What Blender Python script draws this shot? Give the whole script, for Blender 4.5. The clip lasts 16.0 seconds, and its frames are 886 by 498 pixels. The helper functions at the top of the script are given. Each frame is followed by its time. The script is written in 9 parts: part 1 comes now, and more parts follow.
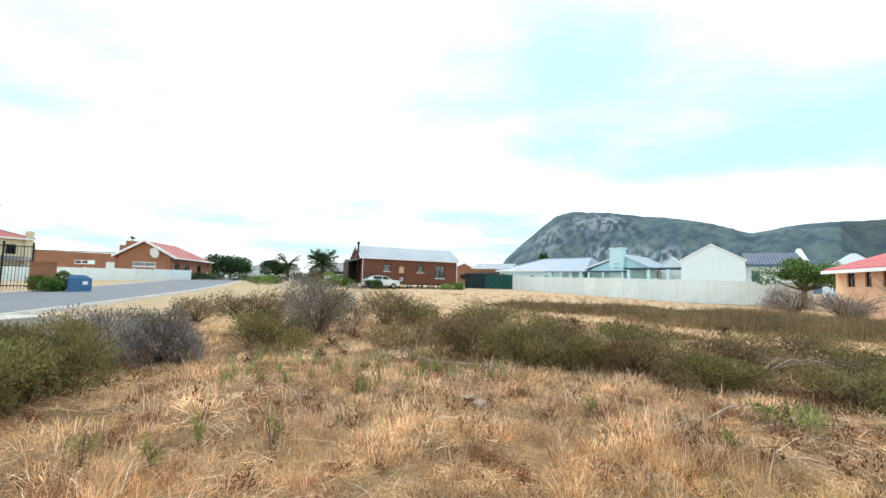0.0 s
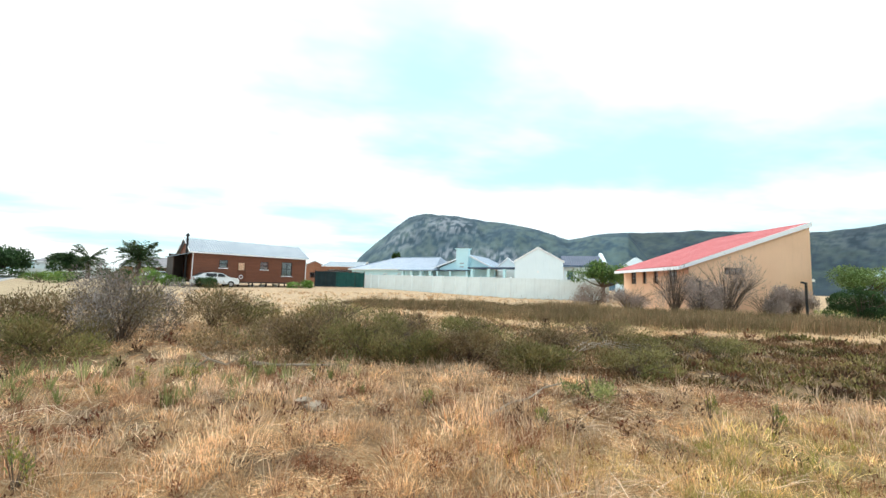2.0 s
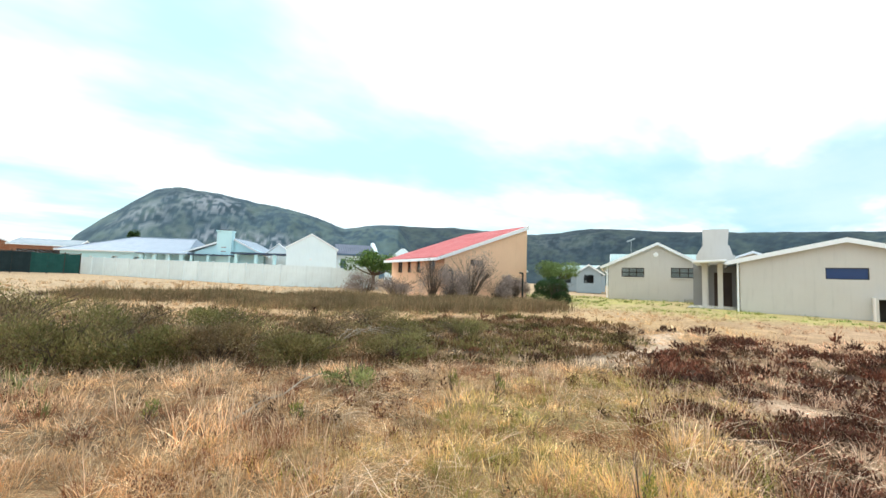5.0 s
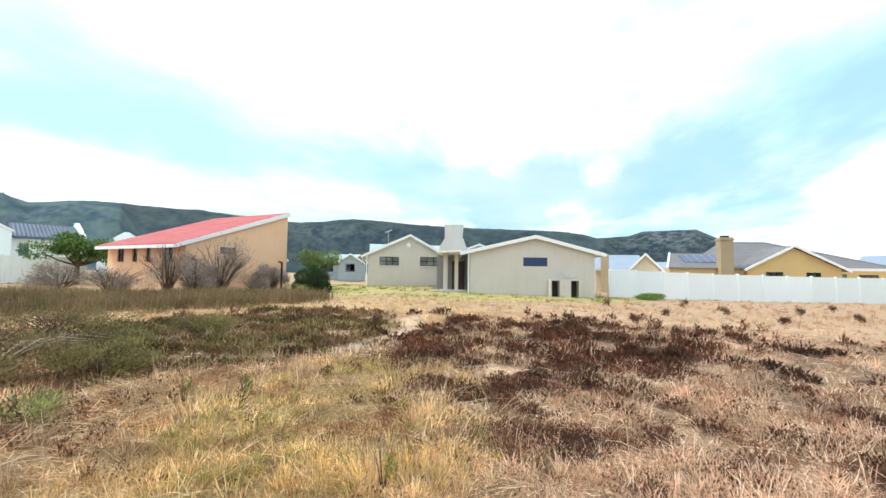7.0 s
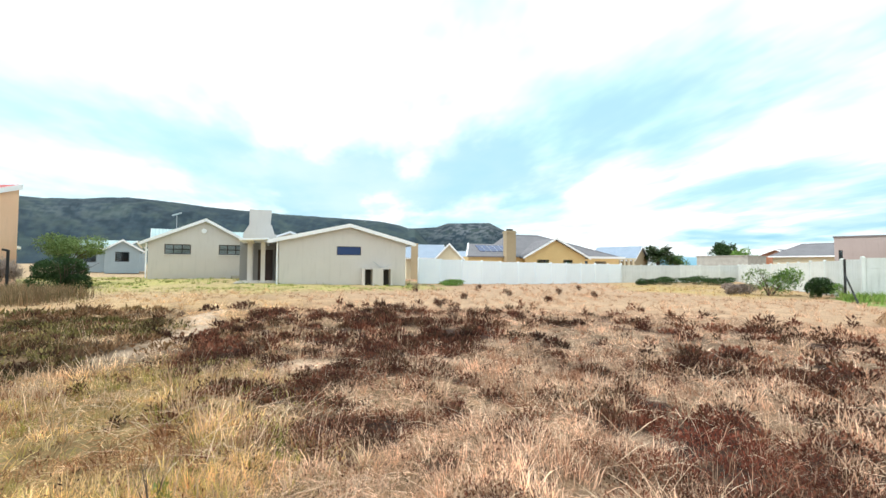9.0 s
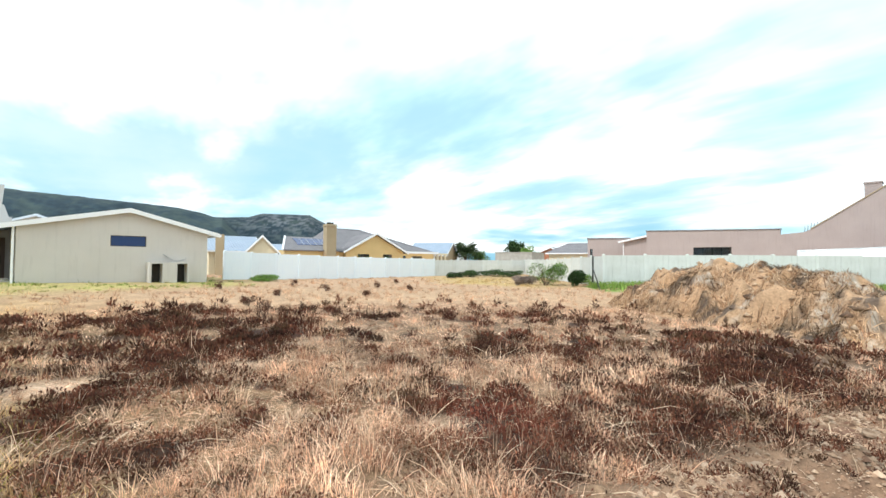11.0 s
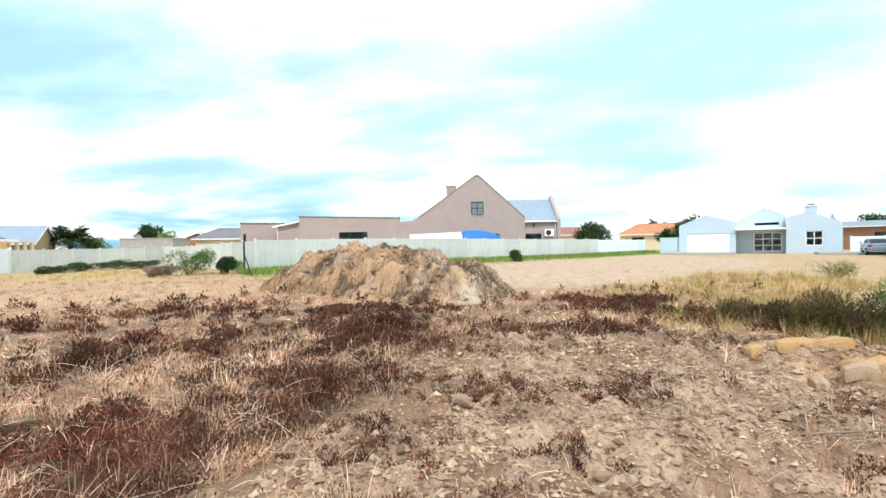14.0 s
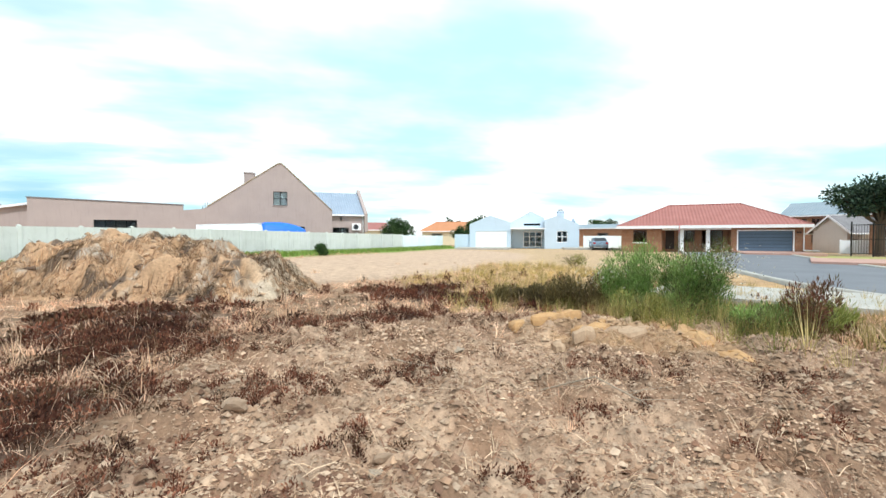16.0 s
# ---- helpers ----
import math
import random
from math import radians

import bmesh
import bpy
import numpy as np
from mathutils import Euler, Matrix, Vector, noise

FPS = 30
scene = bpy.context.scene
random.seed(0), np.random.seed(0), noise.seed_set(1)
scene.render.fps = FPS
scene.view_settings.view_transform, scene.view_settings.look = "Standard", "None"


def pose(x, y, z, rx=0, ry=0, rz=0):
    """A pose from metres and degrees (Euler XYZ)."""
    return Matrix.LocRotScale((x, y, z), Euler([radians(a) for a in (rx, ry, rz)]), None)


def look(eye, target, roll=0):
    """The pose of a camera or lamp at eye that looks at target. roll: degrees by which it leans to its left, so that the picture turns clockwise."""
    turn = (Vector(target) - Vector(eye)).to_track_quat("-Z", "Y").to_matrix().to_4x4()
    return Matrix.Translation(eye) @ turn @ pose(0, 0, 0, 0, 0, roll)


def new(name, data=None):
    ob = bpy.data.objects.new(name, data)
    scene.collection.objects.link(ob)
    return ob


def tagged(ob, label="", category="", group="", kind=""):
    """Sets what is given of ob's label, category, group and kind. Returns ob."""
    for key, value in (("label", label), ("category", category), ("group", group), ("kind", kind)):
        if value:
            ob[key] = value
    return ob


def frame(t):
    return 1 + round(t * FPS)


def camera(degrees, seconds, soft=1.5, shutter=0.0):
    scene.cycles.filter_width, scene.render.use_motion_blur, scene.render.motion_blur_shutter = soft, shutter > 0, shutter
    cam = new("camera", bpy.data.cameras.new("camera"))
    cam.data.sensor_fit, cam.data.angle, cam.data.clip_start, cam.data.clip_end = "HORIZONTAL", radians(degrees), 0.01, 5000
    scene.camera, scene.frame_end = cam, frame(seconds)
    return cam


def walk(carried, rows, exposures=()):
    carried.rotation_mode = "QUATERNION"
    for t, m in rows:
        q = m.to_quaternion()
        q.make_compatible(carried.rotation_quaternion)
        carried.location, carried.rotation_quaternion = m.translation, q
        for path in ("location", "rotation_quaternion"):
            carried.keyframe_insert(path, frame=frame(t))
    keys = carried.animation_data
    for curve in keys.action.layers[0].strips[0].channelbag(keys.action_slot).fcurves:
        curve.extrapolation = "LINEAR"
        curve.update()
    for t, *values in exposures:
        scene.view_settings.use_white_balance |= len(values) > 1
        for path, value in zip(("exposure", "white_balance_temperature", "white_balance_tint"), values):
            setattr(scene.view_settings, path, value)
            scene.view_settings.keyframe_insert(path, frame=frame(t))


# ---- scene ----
cam = camera(92.8, 16.0, soft=1.5)
# seconds, eye x, y, z, turn to the left of north, tilt up, lean
PATH = [
    (0, -0.424, -0.139, 1.548, 2.52, 4.70, 1.57),
    (0.5, -0.381, -0.085, 1.528, -2.60, 4.92, 1.64),
    (1, -0.340, -0.036, 1.512, -7.11, 5.09, 1.64),
    (1.5, -0.298, 0.008, 1.499, -12.04, 5.14, 1.46),
    (2, -0.257, 0.049, 1.488, -17.19, 5.04, 1.46),
    (2.5, -0.213, 0.086, 1.481, -23.39, 4.98, 1.27),
    (3, -0.180, 0.115, 1.476, -26.90, 4.69, 1.63),
    (3.2, -0.168, 0.125, 1.474, -27.86, 4.72, 1.86),
    (5.3, -0.011, 0.200, 1.477, -51.94, 4.32, 1.72),
    (5.5, 0.007, 0.202, 1.478, -55.34, 4.38, 1.67),
    (6, 0.051, 0.201, 1.483, -64.21, 4.21, 1.16),
    (6.5, 0.087, 0.195, 1.488, -72.02, 3.85, 1.05),
    (7, 0.116, 0.185, 1.494, -78.58, 3.50, 0.83),
    (7.5, 0.142, 0.171, 1.499, -85.45, 3.09, 0.48),
    (8, 0.166, 0.151, 1.505, -92.62, 2.77, 0.15),
    (10.3, 0.204, 0.044, 1.527, -117.29, 1.62, 0.76),
    (10.5, 0.204, 0.030, 1.527, -120.19, 1.56, 0.76),
    (11, 0.201, -0.007, 1.529, -127.24, 1.55, 0.47),
    (11.5, 0.194, -0.043, 1.528, -133.58, 1.26, 0.37),
    (12, 0.182, -0.068, 1.526, -137.01, 0.94, 0.73),
    (12.5, 0.166, -0.108, 1.521, -143.90, 0.73, 1.53),
    (13, 0.144, -0.150, 1.514, -151.34, 0.58, 0.78),
    (13.5, 0.115, -0.196, 1.505, -159.85, 0.00, -0.51),
    (14, 0.072, -0.250, 1.492, -171.51, -0.63, -0.92),
    (14.5, 0.028, -0.292, 1.477, -180.32, -1.08, -0.87),
    (15, -0.011, -0.323, 1.458, -185.94, -1.38, -0.65),
    (15.5, -0.055, -0.352, 1.435, -191.68, -1.54, -0.27),
    (16, -0.099, -0.379, 1.409, -197.04, -1.54, -0.03),
]


def aim(x, y, z, yaw, pitch, roll):
    a, b = radians(yaw), radians(pitch)
    way = Vector((-math.sin(a) * math.cos(b), math.cos(a) * math.cos(b), math.sin(b)))
    eye = Vector((x, y, z))
    return look(eye, eye + way, roll)


walk(cam, [(t, aim(*row)) for t, *row in PATH], [(0, 0.3, 6330, 8.9), (16, 0.3, 6330, 8.9)])

# ---- world and sun ----
SUN_EL, SUN_AZ = radians(54), radians(-12)
world = bpy.data.worlds.new("sky")
scene.world = world
world.use_nodes = True
wn = world.node_tree
wn.nodes.clear()


class Nodes:
    """Short-hand for building a node tree."""

    def __init__(self, tree):
        self.tree = tree

    def add(self, kind, **values):
        n = self.tree.nodes.new(kind)
        for key, value in values.items():
            if key in n.inputs:
                n.inputs[key].default_value = value
        return n

    def link(self, a, b):
        self.tree.links.new(a, b)

    def math(self, op, a, b=0.0, clamp=False):
        n = self.tree.nodes.new("ShaderNodeMath")
        n.operation, n.use_clamp = op, clamp
        for slot, v in zip(n.inputs, (a, b)):
            if isinstance(v, (int, float)):
                slot.default_value = v
            else:
                self.link(v, slot)
        return n.outputs[0]

    def mix(self, fac, a, b, blend="MIX"):
        n = self.tree.nodes.new("ShaderNodeMix")
        n.data_type, n.blend_type = "RGBA", blend
        for slot, v in ((n.inputs[0], fac), (n.inputs[6], a), (n.inputs[7], b)):
            if isinstance(v, (int, float)):
                slot.default_value = v
            elif isinstance(v, tuple):
                slot.default_value = (*v, 1) if len(v) == 3 else v
            else:
                self.link(v, slot)
        return n.outputs[2]

    def ramp(self, fac, a, b):
        n = self.tree.nodes.new("ShaderNodeMapRange")
        n.interpolation_type = "SMOOTHSTEP"
        n.inputs[1].default_value, n.inputs[2].default_value = a, b
        self.link(fac, n.inputs[0])
        return n.outputs[0]

    def noise(self, vec, scale, detail=4.0, rough=0.5):
        n = self.add("ShaderNodeTexNoise", Scale=scale, Detail=detail, Roughness=rough)
        if vec is not None:
            self.link(vec, n.inputs["Vector"])
        return n.outputs[0]


w = Nodes(wn)
sky = wn.nodes.new("ShaderNodeTexSky")
sky.sky_type, sky.sun_disc, sky.sun_elevation, sky.sun_rotation = "NISHITA", False, SUN_EL, SUN_AZ
coord = wn.nodes.new("ShaderNodeTexCoord")
split = wn.nodes.new("ShaderNodeSeparateXYZ")
w.link(coord.outputs["Generated"], split.inputs[0])
# the cloud sheet lies flat overhead, so it is stretched out towards the horizon
rise = w.math("ADD", w.math("MAXIMUM", split.outputs[2], 0.0), 0.13)
flat = wn.nodes.new("ShaderNodeCombineXYZ")
w.link(w.math("DIVIDE", split.outputs[0], rise), flat.inputs[0])
w.link(w.math("DIVIDE", split.outputs[1], rise), flat.inputs[1])
flat.inputs[2].default_value = 3.7
puff = w.noise(flat.outputs[0], 0.75, 5.0, 0.5)
bank = w.noise(flat.outputs[0], 0.42, 3.0, 0.45)
skycol = w.mix(1.0, sky.outputs[0], (0.11, 0.125, 0.125), "MULTIPLY")
# long thin streaks across the sheet, running with the wind
wind = wn.nodes.new("ShaderNodeMapping")
wind.inputs["Rotation"].default_value = (0, 0, radians(35))
wind.inputs["Scale"].default_value = (0.65, 1.35, 1.0)
w.link(flat.outputs[0], wind.inputs[0])
streak = w.noise(wind.outputs[0], 0.9, 5.0, 0.55)
sheet = w.math("ADD", w.math("MULTIPLY", puff, 0.6), w.math("MULTIPLY", streak, 0.4))
thin = w.mix(w.ramp(sheet, 0.37, 0.60), (0.46, 0.72, 0.76), (0.98, 0.99, 0.99))
# heavier, greyer cloud towards the east and south-east
east = w.ramp(w.math("SUBTRACT", split.outputs[0], w.math("MULTIPLY", split.outputs[1], 0.55)), 0.45, 1.0)
grey = w.math("MULTIPLY", east, w.ramp(w.math("ADD", w.math("MULTIPLY", bank, 0.5), w.math("MULTIPLY", streak, 0.5)), 0.49, 0.40))
low = w.math("MULTIPLY", east, w.ramp(split.outputs[2], 0.16, 0.02))
heavy = w.mix(w.math("MULTIPLY", grey, 0.7), thin, (0.33, 0.54, 0.64))
heavy = w.mix(w.math("MULTIPLY", low, w.math("MULTIPLY", w.ramp(puff, 0.62, 0.42), 0.85)), heavy, (0.18, 0.43, 0.57))
cloud = w.mix(0.92, skycol, heavy)
back = wn.nodes.new("ShaderNodeBackground")
back.inputs[1].default_value = 1.22
out = wn.nodes.new("ShaderNodeOutputWorld")
w.link(cloud, back.inputs[0])
w.link(back.outputs[0], out.inputs[0])

sun = new("sun", bpy.data.lights.new("sun", "SUN"))
sun.data.energy, sun.data.angle, sun.data.color = 2.3, radians(5), (1.0, 0.98, 0.95)
sun.matrix_world = look((60 * math.sin(SUN_AZ), 60 * math.cos(SUN_AZ), 80), (0, 0, 0))


# ---- materials ----
def material(name, color, rough=0.8, other=None, scale=3.0, fine=40.0, amount=0.5, bump=0.2, metal=0.0, stretch=(1, 1, 1), island=0.0, object_random=0.0, soil=0.0):
    """A surface with variation at two scales. other: the second colour. stretch: the grain's scale along the axes."""
    m = bpy.data.materials.new(name)
    m.use_nodes = True
    t = m.node_tree
    n = Nodes(t)
    bsdf = t.nodes["Principled BSDF"]
    bsdf.inputs["Roughness"].default_value, bsdf.inputs["Metallic"].default_value = rough, metal
    tc = t.nodes.new("ShaderNodeTexCoord")
    mp = t.nodes.new("ShaderNodeMapping")
    mp.inputs["Scale"].default_value = stretch
    n.link(tc.outputs["Object"], mp.inputs[0])
    other = other or tuple(c * 0.72 for c in color)
    a = n.noise(mp.outputs[0], scale, 5.0, 0.6)
    b = n.noise(mp.outputs[0], fine, 3.0, 0.6)
    both = n.math("ADD", n.math("MULTIPLY", a, 0.65), n.math("MULTIPLY", b, 0.35))
    col = n.mix(n.math("MULTIPLY", n.ramp(both, 0.36, 0.64), amount), color, other)
    if soil:
        # streaks of dirt run down the face
        sm = t.nodes.new("ShaderNodeMapping")
        sm.inputs["Scale"].default_value = (5, 5, 0.5)
        n.link(tc.outputs["Object"], sm.inputs[0])
        col = n.mix(n.math("MULTIPLY", n.ramp(n.noise(sm.outputs[0], 1.3, 4.0, 0.65), 0.5, 0.75), soil), col, tuple(c * 0.45 for c in color))
    if island or object_random:
        src = t.nodes.new("ShaderNodeNewGeometry").outputs["Random Per Island"] if island else t.nodes.new("ShaderNodeObjectInfo").outputs["Random"]
        k = island or object_random
        hs = t.nodes.new("ShaderNodeHueSaturation")
        n.link(n.math("ADD", n.math("MULTIPLY", src, 2 * k), 1 - k), hs.inputs["Value"])
        n.link(col, hs.inputs["Color"])
        col = hs.outputs[0]
    n.link(col, bsdf.inputs["Base Color"])
    n.link(n.math("ADD", n.math("MULTIPLY", a, 0.3), rough - 0.15, True), bsdf.inputs["Roughness"])
    if bump:
        bp = t.nodes.new("ShaderNodeBump")
        bp.inputs["Strength"].default_value, bp.inputs["Distance"].default_value = bump, 0.02
        n.link(both, bp.inputs["Height"])
        n.link(bp.outputs[0], bsdf.inputs["Normal"])
    return m


def tinted(name, rough=0.9, spread=0.35, scale=25.0, bump=0.0, soft=0.0):
    """A surface whose base colour is stored with the mesh (kinds of soil and plant, with some painted shade and haze),
    broken up by grain and from piece to piece.
    """
    m = bpy.data.materials.new(name)
    m.use_nodes = True
    t = m.node_tree
    n = Nodes(t)
    bsdf = t.nodes["Principled BSDF"]
    bsdf.inputs["Roughness"].default_value = rough
    at = t.nodes.new("ShaderNodeVertexColor")
    at.layer_name = "tint"
    tc = t.nodes.new("ShaderNodeTexCoord")
    a = n.noise(tc.outputs["Object"], scale, 5.0, 0.65)
    b = n.noise(tc.outputs["Object"], scale * 0.13, 4.0, 0.6)
    hs = t.nodes.new("ShaderNodeHueSaturation")
    both = n.math("ADD", n.math("MULTIPLY", a, 0.6), n.math("MULTIPLY", b, 0.4))
    n.link(n.math("ADD", n.math("MULTIPLY", n.ramp(both, 0.3, 0.7), 2 * spread), 1 - spread), hs.inputs["Value"])
    n.link(at.outputs["Color"], hs.inputs["Color"])
    n.link(hs.outputs[0], bsdf.inputs["Base Color"])
    bsdf.inputs["Specular IOR Level"].default_value = 0.25
    if soft:
        # thin dry leaf lets part of the light through
        tr = t.nodes.new("ShaderNodeBsdfTranslucent")
        n.link(hs.outputs[0], tr.inputs["Color"])
        mx = t.nodes.new("ShaderNodeMixShader")
        mx.inputs[0].default_value = soft
        n.link(bsdf.outputs[0], mx.inputs[1])
        n.link(tr.outputs[0], mx.inputs[2])
        n.link(mx.outputs[0], t.nodes["Material Output"].inputs["Surface"])
    if bump:
        bp = t.nodes.new("ShaderNodeBump")
        bp.inputs["Strength"].default_value, bp.inputs["Distance"].default_value = bump, 0.03
        n.link(a, bp.inputs["Height"])
        n.link(bp.outputs[0], bsdf.inputs["Normal"])
    return m


def brickwork(name, c1, c2, mortar):
    m = bpy.data.materials.new(name)
    m.use_nodes = True
    t = m.node_tree
    n = Nodes(t)
    bsdf = t.nodes["Principled BSDF"]
    bsdf.inputs["Roughness"].default_value = 0.85
    tc = t.nodes.new("ShaderNodeTexCoord")
    sp = t.nodes.new("ShaderNodeSeparateXYZ")
    cb = t.nodes.new("ShaderNodeCombineXYZ")
    n.link(tc.outputs["Object"], sp.inputs[0])
    n.link(n.math("ADD", sp.outputs[0], sp.outputs[1]), cb.inputs[0])
    n.link(sp.outputs[2], cb.inputs[1])
    br = n.add("ShaderNodeTexBrick", Color1=(*c1, 1), Color2=(*c2, 1), Mortar=(*mortar, 1), Scale=1.0)
    br.inputs["Mortar Size"].default_value, br.inputs["Brick Width"].default_value, br.inputs["Row Height"].default_value = 0.008, 0.23, 0.085
    n.link(cb.outputs[0], br.inputs["Vector"])
    a = n.noise(tc.outputs["Object"], 1.2, 4.0, 0.6)
    n.link(n.mix(n.math("MULTIPLY", n.ramp(a, 0.4, 0.7), 0.35), br.outputs[0], tuple(c * 0.6 for c in c1)), bsdf.inputs["Base Color"])
    bp = t.nodes.new("ShaderNodeBump")
    bp.inputs["Strength"].default_value, bp.inputs["Distance"].default_value = 0.4, 0.01
    n.link(n.math("SUBTRACT", 1.0, br.outputs[1]), bp.inputs["Height"])
    n.link(bp.outputs[0], bsdf.inputs["Normal"])
    return m


def sheeting(name, color, other, pitch=0.2, axis=0, rough=0.45, metal=0.0):
    """Ribbed roof sheeting or tiles: ridges across the given axis."""
    m = material(name, color, rough, other, 0.8, 14.0, 0.5, 0.0, metal)
    t = m.node_tree
    n = Nodes(t)
    tc = t.nodes.new("ShaderNodeTexCoord")
    sp = t.nodes.new("ShaderNodeSeparateXYZ")
    n.link(tc.outputs["Object"], sp.inputs[0])
    wave = n.math("SINE", n.math("MULTIPLY", sp.outputs[axis], 2 * math.pi / pitch))
    bp = t.nodes.new("ShaderNodeBump")
    bp.inputs["Strength"].default_value, bp.inputs["Distance"].default_value = 0.7, 0.03
    n.link(wave, bp.inputs["Height"])
    n.link(bp.outputs[0], t.nodes["Principled BSDF"].inputs["Normal"])
    return m


def glass(name, tint=(0.75, 0.85, 0.9)):
    m = bpy.data.materials.new(name)
    m.use_nodes = True
    b = m.node_tree.nodes["Principled BSDF"]
    b.inputs["Base Color"].default_value = (*tint, 1)
    b.inputs["Roughness"].default_value, b.inputs["Transmission Weight"].default_value, b.inputs["IOR"].default_value = 0.03, 1.0, 1.45
    return m


